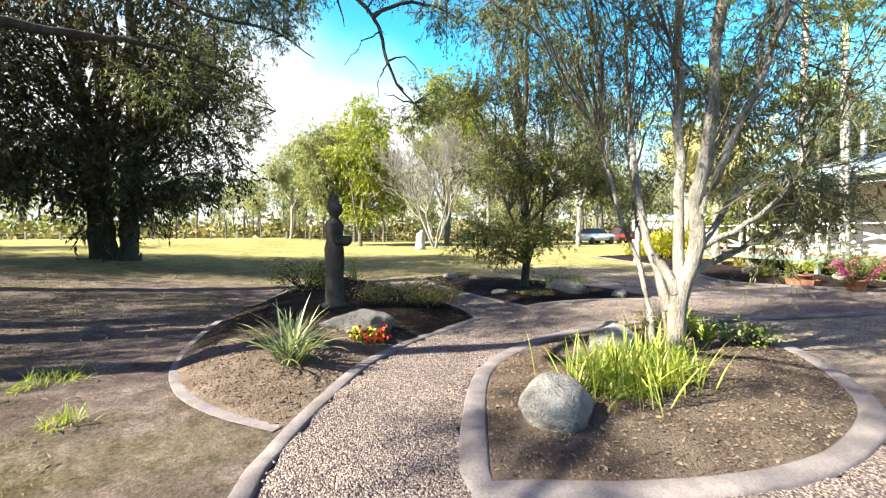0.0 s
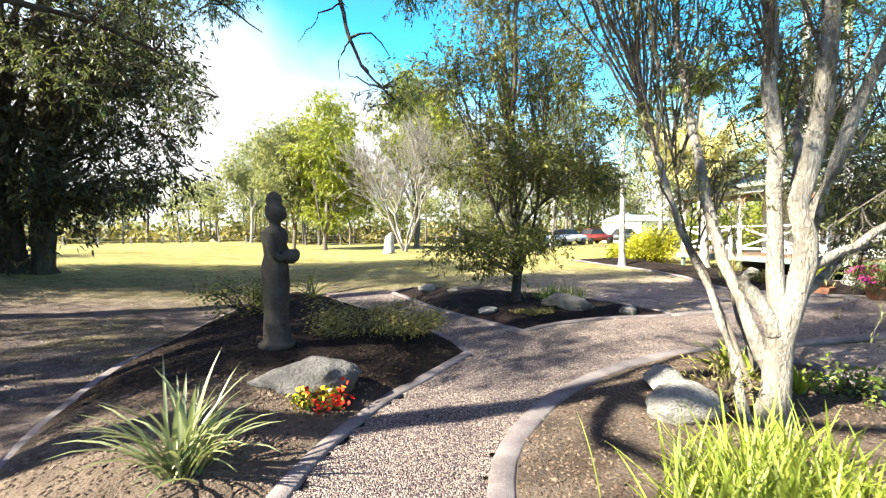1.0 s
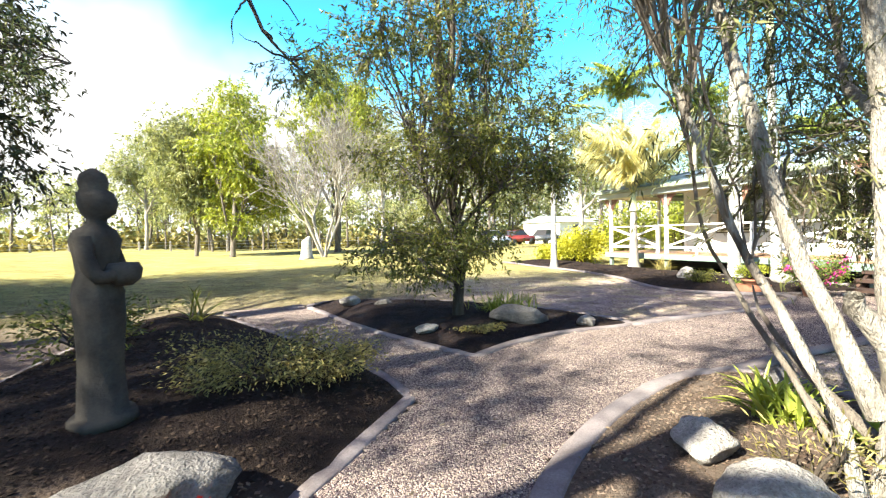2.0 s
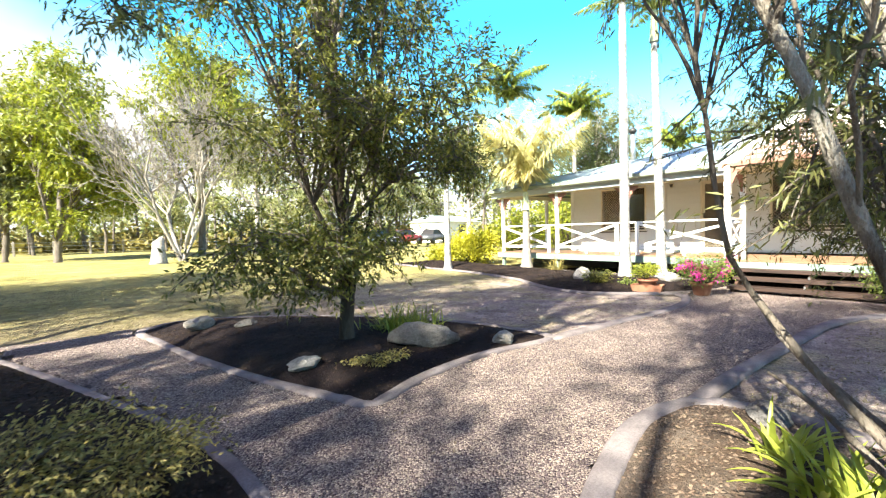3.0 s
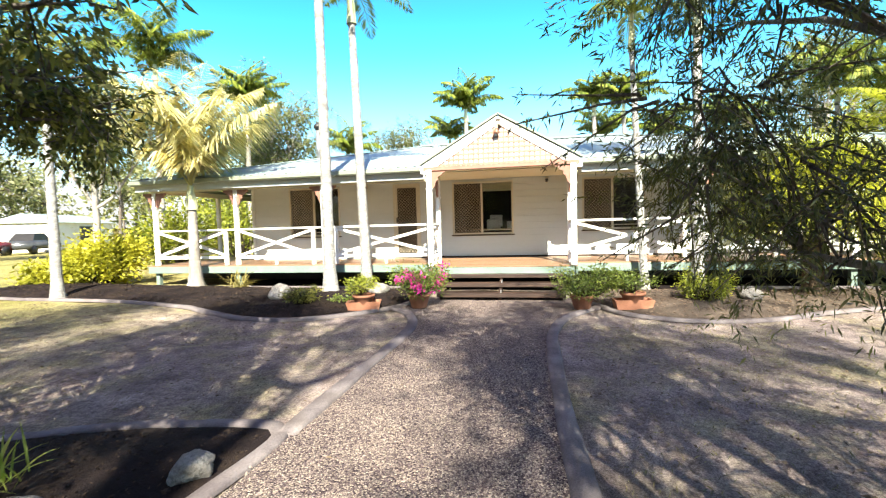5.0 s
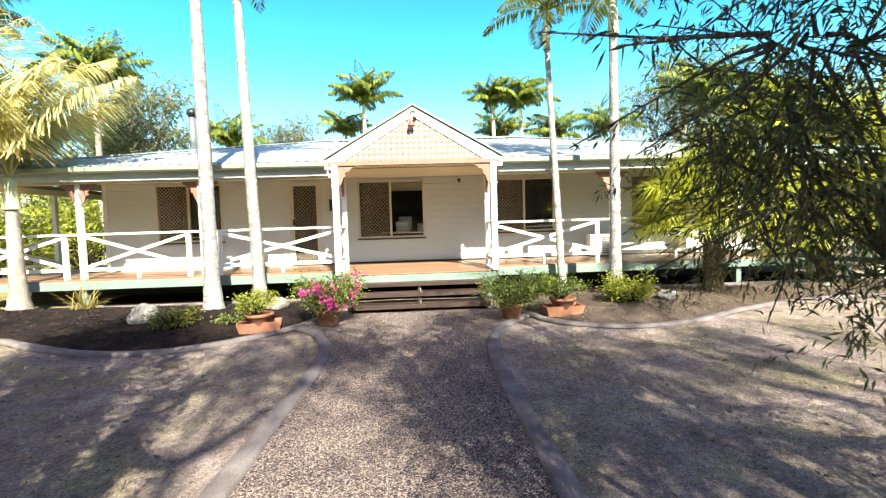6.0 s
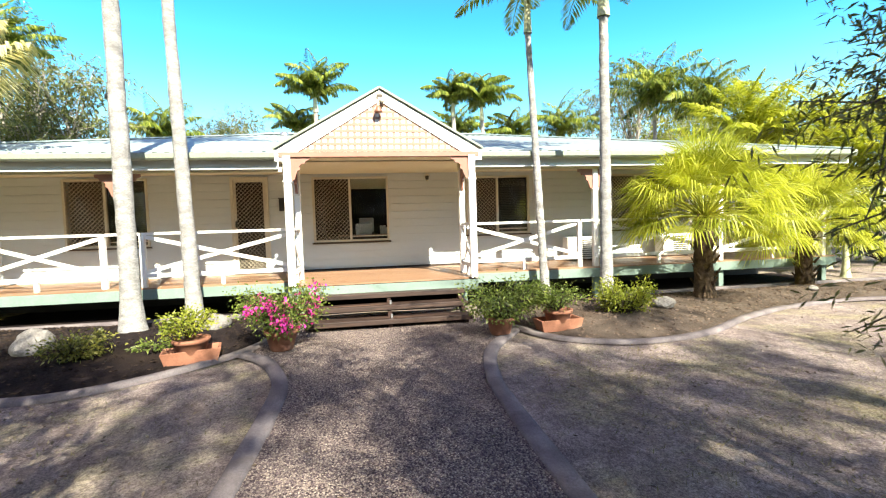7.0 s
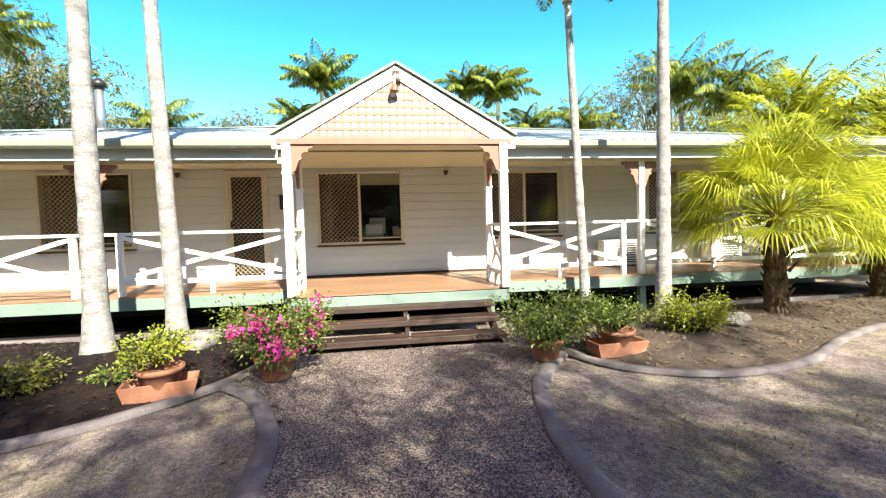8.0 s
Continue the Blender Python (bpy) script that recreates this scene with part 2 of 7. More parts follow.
M_MULCH_TWO = two_mulch()
M_CHIP = bits("mulch_chips", [(0.045, 0.03, 0.022), (0.09, 0.062, 0.046), (0.13, 0.094, 0.07), (0.175, 0.132, 0.1), (0.06, 0.041, 0.031)])
M_CHIP_DARK = bits("dark_bark_chips", [(0.010, 0.007, 0.006), (0.02, 0.014, 0.011), (0.034, 0.024, 0.018), (0.055, 0.039, 0.028), (0.014, 0.010, 0.008)])
M_LITTER = bits("leaf_litter", [(0.10, 0.075, 0.055), (0.17, 0.13, 0.09), (0.13, 0.10, 0.07), (0.21, 0.17, 0.12)])
M_BLADE = leafy("lawn_blades", (0.10, 0.10, 0.04), (0.22, 0.19, 0.095), (0.36, 0.31, 0.19), 0.7, 0.2, 1.5)
M_WHITE = surf("white_paint", (0.76, 0.75, 0.72), (0.82, 0.81, 0.78), 2, 40, 0.55, 0.08, 0.004, stain=(0.70, 0.68, 0.63), grit=0.08)
M_CREAM = surf("cream_weatherboard", (0.53, 0.565, 0.56), (0.57, 0.605, 0.60), 1.4, 35, 0.6, 0.03, 0.004, stain=(0.50, 0.53, 0.52), stretch=(1, 0.3, 1), grit=0.06)
M_CEIL = surf("cream_lining", (0.71, 0.665, 0.46), (0.75, 0.705, 0.5), 1.4, 35, 0.6, 0.05, 0.004, grit=0.06)
M_TRIM = surf("beige_trim", (0.60, 0.555, 0.43), (0.66, 0.615, 0.48), 3, 50, 0.5, 0.06, 0.003)
M_GREEN = surf("pale_green_paint", (0.165, 0.235, 0.20), (0.20, 0.27, 0.232), 2, 40, 0.6, 0.1, 0.004, stain=(0.145, 0.20, 0.17))
M_ROOF = surf("green_grey_roof_steel", (0.25, 0.31, 0.31), (0.30, 0.355, 0.355), 0.8, 20, 0.42, 0.05, 0.003, stain=(0.21, 0.26, 0.255), grit=0.1)
M_GUTTER = surf("pale_green_gutter", (0.25, 0.285, 0.215), (0.29, 0.325, 0.25), 2, 30, 0.45, 0.05, 0.003)
M_SALMON = surf("salmon_timber", (0.265, 0.125, 0.088), (0.31, 0.155, 0.11), 4, 50, 0.6, 0.1, 0.004, stain=(0.24, 0.11, 0.075), grit=0.12)
M_LATTICE = surf("faded_salmon_paint", (0.25, 0.145, 0.105), (0.29, 0.172, 0.126), 4, 50, 0.6, 0.1, 0.003, stain=(0.27, 0.165, 0.12), grit=0.1)
M_HUSK_PAINT = surf("brown_lamp_paint", (0.20, 0.085, 0.05), (0.25, 0.11, 0.065), 6, 50, 0.45, 0.1, 0.002)
M_DECK = surf("oiled_deck_timber", (0.27, 0.155, 0.088), (0.37, 0.225, 0.135), 3, 40, 0.45, 0.25, 0.004, stretch=(6, 0.5, 6), stain=(0.216, 0.101, 0.054), vary=0.35)
M_STEP = surf("dark_stained_timber", (0.02, 0.011, 0.008), (0.05, 0.026, 0.018), 3, 40, 0.55, 0.3, 0.005, stretch=(6, 0.5, 6), stain=(0.13, 0.075, 0.05))
M_SCREEN = surf("brown_security_mesh", (0.46, 0.40, 0.29), (0.54, 0.47, 0.35), 6, 40, 0.5, 0.1, 0.002)
M_INDOOR_SHADE = surf("indoor_shade", (0.025, 0.022, 0.018), (0.04, 0.035, 0.028), 1, 10, 0.9, 0.05, 0.01)
M_BLIND = surf("brown_blind", (0.06, 0.044, 0.03), (0.09, 0.066, 0.044), 4, 40, 0.7, 0.1, 0.003)
M_GLASS = glass_mat()
M_BLACK = surf("black_fitting_and_shade", (0.02, 0.02, 0.02), (0.035, 0.033, 0.03), 4, 40, 0.4, 0.05, 0.002)
M_STEEL = surf("galvanised_steel", (0.45, 0.46, 0.47), (0.58, 0.59, 0.6), 6, 40, 0.35, 0.05, 0.002, metal=0.8)
M_TERRA = surf("terracotta", (0.23, 0.092, 0.05), (0.33, 0.145, 0.085), 5, 60, 0.8, 0.2, 0.006, stain=(0.418, 0.259, 0.173))
M_ROCK = surf("pale_sandstone", (0.27, 0.25, 0.23), (0.50, 0.475, 0.44), 5, 45, 0.92, 1.0, 0.04, stain=(0.15, 0.14, 0.125), grit=0.6)
M_ROCK_GREY = surf("grey_bush_rock", (0.13, 0.122, 0.118), (0.26, 0.245, 0.23), 5, 45, 0.92, 1.0, 0.04, stain=(0.08, 0.077, 0.074), grit=0.6)
M_STATUE = surf("weathered_stone", (0.035, 0.031, 0.027), (0.07, 0.062, 0.053), 6, 60, 0.9, 0.4, 0.01, stain=(0.055, 0.048, 0.04))
M_BARK_PALE = surf("pale_papery_bark", (0.27, 0.24, 0.20), (0.46, 0.425, 0.37), 9, 60, 0.9, 1.0, 0.04, stretch=(1, 1, 0.3), stain=(0.10, 0.08, 0.066), grit=0.6)
M_BARK_DARK = surf("dark_bark", (0.05, 0.04, 0.032), (0.10, 0.082, 0.065), 7, 60, 0.95, 0.9, 0.03, stretch=(1, 1, 0.25))
M_BARK_MID = surf("brown_grey_bark", (0.12, 0.1, 0.083), (0.21, 0.183, 0.152), 7, 60, 0.95, 0.9, 0.03, stretch=(1, 1, 0.25))
M_BARK_GREY = surf("grey_gum_bark", (0.25, 0.225, 0.195), (0.42, 0.385, 0.34), 5, 50, 0.9, 0.6, 0.02, stretch=(1, 1, 0.3), stain=(0.16, 0.14, 0.12))
M_PALM = surf("white_lichened_palm_trunk", (0.36, 0.35, 0.335), (0.58, 0.57, 0.545), 6, 40, 0.9, 1.0, 0.03, stretch=(1, 1, 2.2), stain=(0.2, 0.195, 0.185), grit=0.7)
M_SHAFT = surf("palm_crownshaft", (0.42, 0.45, 0.24), (0.56, 0.55, 0.34), 3, 30, 0.5, 0.1, 0.004)
M_HUSK = surf("palm_fibre", (0.06, 0.042, 0.028), (0.16, 0.11, 0.07), 9, 50, 0.95, 1.0, 0.03)
M_L_DARK = leafy("dark_pine_foliage", (0.024, 0.023, 0.011), (0.048, 0.046, 0.021), (0.095, 0.09, 0.042), 0.8, 0.2)
M_L_OLIVE = leafy("olive_foliage", (0.055, 0.07, 0.016), (0.15, 0.165, 0.04), (0.33, 0.32, 0.085), 0.42, 0.45)
M_L_BRUSH = leafy("fine_grey_green_foliage", (0.06, 0.07, 0.025), (0.14, 0.15, 0.055), (0.29, 0.285, 0.12), 0.5, 0.45)
M_L_GUM = leafy("gum_foliage", (0.06, 0.08, 0.025), (0.13, 0.155, 0.055), (0.24, 0.25, 0.10), 0.42, 0.4)
M_L_BRIGHT = leafy("yellow_green_foliage", (0.14, 0.18, 0.015), (0.27, 0.31, 0.03), (0.42, 0.43, 0.07), 0.45, 0.45)
M_L_PALE = leafy("pale_gum_foliage", (0.14, 0.16, 0.07), (0.26, 0.28, 0.13), (0.40, 0.40, 0.21), 0.5, 0.5)
M_L_YELLOW = leafy("golden_foliage", (0.28, 0.28, 0.02), (0.48, 0.46, 0.04), (0.62, 0.58, 0.08), 0.45, 0.45)
M_L_FAN = leafy("bright_fan_foliage", (0.24, 0.28, 0.015), (0.42, 0.45, 0.04), (0.58, 0.58, 0.11), 0.4, 0.5, 1.5)
M_L_BACKPALM = leafy("feather_palm_foliage", (0.06, 0.10, 0.014), (0.19, 0.25, 0.036), (0.42, 0.44, 0.09), 0.38, 0.4)
M_L_PALM = leafy("palm_foliage", (0.10, 0.14, 0.022), (0.21, 0.26, 0.045), (0.40, 0.42, 0.10), 0.38, 0.4)
M_L_GOLDPALM = leafy("golden_palm_foliage", (0.50, 0.46, 0.20), (0.70, 0.64, 0.37), (0.80, 0.75, 0.50), 0.38, 0.45)
M_L_SHRUB = leafy("shrub_foliage", (0.07, 0.105, 0.02), (0.15, 0.205, 0.04), (0.27, 0.325, 0.07), 0.45, 0.35, 3)
M_L_GREY = leafy("grey_shrub_foliage", (0.11, 0.095, 0.03), (0.235, 0.2, 0.062), (0.4, 0.335, 0.12), 0.6, 0.3, 3)
M_L_LIME = leafy("lime_strap_leaves", (0.17, 0.23, 0.03), (0.30, 0.36, 0.055), (0.45, 0.47, 0.12), 0.42, 0.4, 4)
M_L_STRIPE = leafy("silvery_strap_leaves", (0.09, 0.12, 0.05), (0.22, 0.26, 0.13), (0.5, 0.51, 0.37), 0.4, 0.3, 4)
M_FLOWER_M = bits("magenta_bracts", [(0.46, 0.02, 0.17), (0.66, 0.06, 0.28), (0.52, 0.04, 0.33)], 0.6)
M_FLOWER_R = bits("red_petals", [(0.50, 0.015, 0.01), (0.65, 0.05, 0.02), (0.55, 0.02, 0.02)], 0.6)
M_FLOWER_Y = bits("yellow_petals", [(0.62, 0.42, 0.02), (0.7, 0.5, 0.05), (0.55, 0.45, 0.06)], 0.6)

# ---- building helpers ----


def thing(name, at=(0, 0, 0), label="", category="", group="", kind="", turn=0.0):
    ob = new(name)
    ob.matrix_basis = pose(*at, 0, 0, turn)
    return tagged(ob, label, category, group, kind)


def mesh_of(name, verts, faces, material, smooth=False):
    """A mesh from an array of places and an array of faces, all with the same number of corners."""
    verts, faces = np.asarray(verts, np.float32), np.asarray(faces, np.int32)
    me = bpy.data.meshes.new(name)
    n, k = faces.shape
    me.vertices.add(len(verts))
    me.vertices.foreach_set("co", verts.ravel())
    me.loops.add(n * k)
    me.loops.foreach_set("vertex_index", faces.ravel())
    me.polygons.add(n)
    me.polygons.foreach_set("loop_start", np.arange(0, n * k, k, dtype=np.int32))
    me.polygons.foreach_set("use_smooth", np.full(n, smooth))
    me.update(calc_edges=True)
    me.validate()
    me.materials.append(material)
    return me


def part_mesh(name, me, parent, label="", at=None):
    ob = new(name, me)
    ob.parent = parent
    if at is not None:
        ob.matrix_basis = at
    return tagged(ob, label)


def part(name, bm, material, parent, label="", smooth=False, at=None):
    me = bpy.data.meshes.new(name)
    bm.to_mesh(me)
    bm.free()
    me.materials.append(material)
    if smooth:
        for p in me.polygons:
            p.use_smooth = True
    return part_mesh(name, me, parent, label, at)


def box(bm, lo, hi, bevel=0.0, turn=None):
    """Adds a box from corner to corner to bm, its edges bevelled; turn: a matrix on it."""
    lo, hi = Vector(lo), Vector(hi)
    got = bmesh.ops.create_cube(bm, size=1.0, matrix=Matrix.LocRotScale((lo + hi) / 2, None, hi - lo))
    vs = got["verts"]
    if bevel:
        es = list({e for v in vs for e in v.link_edges})
        got = bmesh.ops.bevel(bm, geom=es, offset=bevel, segments=1, affect="EDGES")
        vs = list({v for f in got["faces"] for v in f.verts} | {v for v in vs if v.is_valid})
    if turn is not None:
        bmesh.ops.transform(bm, matrix=turn, verts=vs)
    return bm


def boxes(*spans, bevel=0.004):
    bm = bmesh.new()
    for lo, hi in spans:
        box(bm, lo, hi, bevel)
    return bm


def bar(bm, a, b, w, h, bevel=0.003):
    """A straight rectangular bar from a to b, w across and h deep."""
    a, b = Vector(a), Vector(b)
    d = b - a
    m = Matrix.Translation((a + b) / 2) @ d.to_track_quat("X", "Z").to_matrix().to_4x4()
    return box(bm, (-d.length / 2, -w / 2, -h / 2), (d.length / 2, w / 2, h / 2), bevel, m)


def lathe(bm, rings, sides=24, at=(0, 0, 0)):
    """A turned form: rings of (radius, height) from the bottom to the top, closed at the bottom."""
    loops = [[bm.verts.new((at[0] + r * math.cos(2 * math.pi * i / sides), at[1] + r * math.sin(2 * math.pi * i / sides), at[2] + z)) for i in range(sides)] for r, z in rings]
    for a, b in zip(loops, loops[1:]):
        for i in range(sides):
            bm.faces.new((a[i], a[(i + 1) % sides], b[(i + 1) % sides], b[i]))
    bm.faces.new(loops[0][::-1])
    bm.faces.new(loops[-1])
    return bm


def unit(v):
    return v / np.maximum(np.linalg.norm(v, axis=-1, keepdims=True), 1e-9)


def tubes(lines, sides=6):
    """Tapered tubes along lines of (places, radii): vertices and four-cornered faces."""
    vs, fs, start = [], [], 0
    ang = np.arange(sides) * 2 * np.pi / sides
    for pts, rad in lines:
        pts, rad = np.asarray(pts, float), np.asarray(rad, float)
        t = unit(np.gradient(pts, axis=0))
        ref = np.where(np.abs(t[:, 2:3]) > 0.9, [[1.0, 0, 0]], [[0, 0, 1.0]])
        u = unit(np.cross(t, ref))
        w = np.cross(t, u)
        ring = pts[:, None] + rad[:, None, None] * (np.cos(ang)[None, :, None] * u[:, None] + np.sin(ang)[None, :, None] * w[:, None])
        n = len(pts)
        idx = start + np.arange(n * sides).reshape(n, sides)
        nxt = np.roll(idx, -1, axis=1)
        vs.append(ring.reshape(-1, 3))
        fs.append(np.stack([idx[:-1], nxt[:-1], nxt[1:], idx[1:]], -1).reshape(-1, 4))
        start += n * sides
    return np.concatenate(vs), np.concatenate(fs)


def smooth_line(pts, step=0.15, closed=False):
    """A smooth curve through the given corners (Catmull-Rom)."""
    p = np.asarray(pts, float)
    p = np.concatenate([p[-1:], p, p[:2]]) if closed else np.concatenate([2 * p[:1] - p[1:2], p, 2 * p[-1:] - p[-2:-1]])
    out = []
    for a, b, c, d in zip(p, p[1:], p[2:], p[3:]):
        n = max(2, int(np.linalg.norm(c - b) / step))
        t = np.linspace(0, 1, n, endpoint=False)[:, None]
        out.append(0.5 * (2 * b + (c - a) * t + (2 * a - 5 * b + 4 * c - d) * t**2 + (3 * b - a - 3 * c + d) * t**3))
    if not closed:
        out.append(p[-2:-1])
    return np.concatenate(out)


def leaves(at, along, length, width, rng, droop=0.0):
    """Diamond leaves that start at the given places and point along the given ways: vertices and faces."""
    n = len(at)
    along = unit(along + np.array([0, 0, -droop]))
    side = unit(np.cross(along, rng.normal(size=(n, 3))))
    ln = (length * rng.uniform(0.6, 1.25, n))[:, None]
    wd = (width * rng.uniform(0.7, 1.2, n))[:, None]
    mid = at + along * ln * 0.45
    sag = np.array([0, 0, -1.0]) * ln * 0.08
    v = np.stack([at, mid + side * wd / 2, at + along * ln + sag, mid - side * wd / 2], 1).reshape(-1, 3)
    return v, np.arange(4 * n).reshape(n, 4)


def inside(poly, x, y):
    poly = np.asarray(poly, float)
    x, y = np.asarray(x), np.asarray(y)
    hit = np.zeros(x.shape, bool)
    for (x0, y0), (x1, y1) in zip(poly, np.roll(poly, -1, axis=0)):
        cross = (y0 > y) != (y1 > y)
        hit ^= cross & (x < (x1 - x0) * (y - y0) / (y1 - y0 + 1e-12) + x0)
    return hit


def edge_distance(poly, x, y):
    poly = np.asarray(poly, float)
    best = np.full(x.shape, 1e9)
    for a, b in zip(poly, np.roll(poly, -1, axis=0)):
        d = b - a
        t = np.clip(((x - a[0]) * d[0] + (y - a[1]) * d[1]) / max(d @ d, 1e-9), 0, 1)
        best = np.minimum(best, np.hypot(x - a[0] - t * d[0], y - a[1] - t * d[1]))
    return best


def step01(v):
    v = np.clip(v, 0, 1)
    return v * v * (3 - 2 * v)


def lawn_z(x, y):
    """The lie of the land: level round the house, rising a little beyond the left bed and towards the field."""
    x, y = np.asarray(x, float), np.asarray(y, float)
    return 0.5 * step01((-x - 1.6) / 10) * step01((y - 1) / 6) + 0.2 * step01((y - 9) / 15)


def scatter(poly, n, rng):
    poly = np.asarray(poly, float)
    lo, hi = poly.min(0), poly.max(0)
    got = []
    while sum(map(len, got)) < n:
        p = rng.uniform(lo, hi, (2 * n, 2))
        got.append(p[inside(poly, p[:, 0], p[:, 1])])
    return np.concatenate(got)[:n]


def loose(name, at, size, rng, material, flatness=0.6, label="", category=""):
    """Many small loose eight-sided bits lying at the given places, as one sheet of stuff."""
    n = len(at)
    octa = np.array([[1, 0, 0], [0, 1, 0], [-1, 0, 0], [0, -1, 0], [0, 0, 1], [0, 0, -1]], float)
    faces = np.array([[0, 1, 4], [1, 2, 4], [2, 3, 4], [3, 0, 4], [1, 0, 5], [2, 1, 5], [3, 2, 5], [0, 3, 5]])
    s = (size * rng.uniform(0.5, 1.4, (n, 1))) * np.stack([rng.uniform(0.7, 1.3, n), rng.uniform(0.5, 1.0, n), np.full(n, flatness)], 1)
    v = octa[None] * s[:, None]
    a, b = rng.uniform(0, 2 * np.pi, n), rng.normal(0, 0.35, n)
    ca, sa, cb, sb = np.cos(a), np.sin(a), np.cos(b), np.sin(b)
    x, y, z = v[..., 0], v[..., 1], v[..., 2]
    x, z = x * cb[:, None] - z * sb[:, None], x * sb[:, None] + z * cb[:, None]
    x, y = x * ca[:, None] - y * sa[:, None], x * sa[:, None] + y * ca[:, None]
    v = np.stack([x, y, z], -1) + at[:, None]
    f = faces[None] + 6 * np.arange(n)[:, None, None]
    return tagged(new(name, mesh_of(name, v.reshape(-1, 3), f.reshape(-1, 3), material)), label, category, "", "stuff")

# ---- ground, path, kerbs and garden beds ----


def stretch_axis(lo, hi, step, far, n):
    core = np.arange(lo, hi + 1e-6, step)
    out = np.geomspace(1, far, n)
    return np.concatenate([lo - out[::-1], core, hi + out])


gx, gy = stretch_axis(-12, 16, 0.25, 700, 26), stretch_axis(-8, 24, 0.25, 700, 26)
GX, GY = np.meshgrid(gx, gy, indexing="ij")
near = (np.abs(GX) < 30) & (np.abs(GY) < 40)
GZ = lawn_z(GX, GY) + np.where(near, 0.012 * np.sin(GX * 2.1 + 1.3 * np.sin(GY * 1.7)) * np.sin(GY * 1.9 + GX), 0) - 0.015
gi = np.arange(GX.size).reshape(GX.shape)
gf = np.stack([gi[:-1, :-1], gi[1:, :-1], gi[1:, 1:], gi[:-1, 1:]], -1).reshape(-1, 4)
tagged(new("ground", mesh_of("ground", np.stack([GX, GY, GZ], -1).reshape(-1, 3), gf, M_GROUND, True)), "dry patchy lawn with bare sandy earth", "ground", "", "structure")

LEFT_KERB = smooth_line([(-0.52, -6), (-0.53, 0), (-0.53, 2.25), (-0.47, 2.72), (-0.37, 3.16), (-0.17, 3.8), (0.11, 4.5), (0.63, 5.3), (1.05, 5.78), (1.72, 6.52)])
LEFT_BED_WEST = smooth_line([(-0.5, 3.08), (-0.68, 3.2), (-0.98, 3.42), (-1.36, 3.85), (-1.68, 4.5), (-1.86, 5.2), (-1.97, 6.0), (-2.04, 7.2), (-1.86, 8.5), (-1.7, 9.8), (-1.4, 11.3)])
LEFT_BED = [*(p for p in LEFT_KERB if p[1] > 3.08), (1.72, 7.0), (1.58, 7.8), (1.1, 9.2), (0.4, 11.0), (0.0, 11.9), (-0.8, 12.0), *LEFT_BED_WEST[::-1]]
ISLAND = smooth_line([(0.66, 2.15), (0.70, 2.5), (0.83, 3.03), (1.05, 3.72), (1.32, 4.24), (1.9, 4.86), (2.56, 5.3), (3.3, 5.64), (4.1, 5.87), (4.75, 5.8), (4.95, 5.4), (4.85, 4.75), (4.5, 3.75), (4.03, 3.02), (3.6, 2.55), (3.02, 2.2), (2.44, 2.0), (1.84, 1.95), (1.3, 2.0), (0.95, 2.08)], closed=True)
TREE_BED = smooth_line([(2.85, 7.46), (3.6, 7.75), (4.6, 7.93), (5.62, 7.88), (5.72, 8.4), (5.4, 9.6), (4.6, 10.9), (3.4, 12.0), (2.3, 12.6), (1.62, 12.2), (1.75, 11.2), (2.0, 10.0), (2.36, 8.6), (2.7, 7.7)], closed=True)
BED_NORTH_EDGE = smooth_line([(10.55, 19.5), (10.62, 16.0), (10.62, 14.2), (10.28, 12.7), (9.9, 11.95), (9.5, 11.0), (9.38, 10.2), (9.52, 9.65), (9.9, 9.12), (10.5, 8.62), (11.0, 8.4), (11.3, 8.35)])
BED_SOUTH_EDGE = smooth_line([(11.3, 5.05), (10.85, 4.86), (10.22, 4.58), (9.86, 4.0), (9.8, 3.3), (10.0, 2.5), (10.6, 1.42), (11.08, 0.25), (11.28, -1.2), (11.2, -2.6), (11.1, -7.0)])
BED_NORTH = [*BED_NORTH_EDGE, (13.0, 8.35), (13.05, 19.5)]
BED_SOUTH = [*BED_SOUTH_EDGE, (13.05, -7.0), (13.0, 5.05)]
WALK_NORTH = smooth_line([(5.62, 7.84), (6.7, 7.82), (8.4, 7.80), (9.2, 7.84), (9.75, 8.0), (10.2, 8.22), (10.5, 8.5)])
WALK_SOUTH = smooth_line([(4.78, 5.78), (6.3, 5.83), (8.3, 5.82), (9.05, 5.76), (9.84, 5.57), (10.4, 5.26), (10.85, 4.92)])
PATH_AREA = [*LEFT_KERB, (1.72, 7.0), (1.58, 7.8), (1.1, 9.2), (0.4, 11.0), (0.0, 12.4), (1.55, 12.5), (1.75, 11.2), (2.0, 10.0), (2.36, 8.6), (2.7, 7.7), (2.85, 7.46), (3.6, 7.75), (4.6, 7.93), *WALK_NORTH, (11.9, 8.4), (11.9, 5.0), *WALK_SOUTH[::-1], (4.1, 5.87), (3.3, 5.64), (2.56, 5.3), (1.9, 4.86), (1.32, 4.24), (1.05, 3.72), (0.83, 3.03), (0.70, 2.5), (0.66, 2.15), (1.3, 2.0), (2.44, 2.0), (3.3, 2.35), (3.9, 1.2), (3.6, -6)]


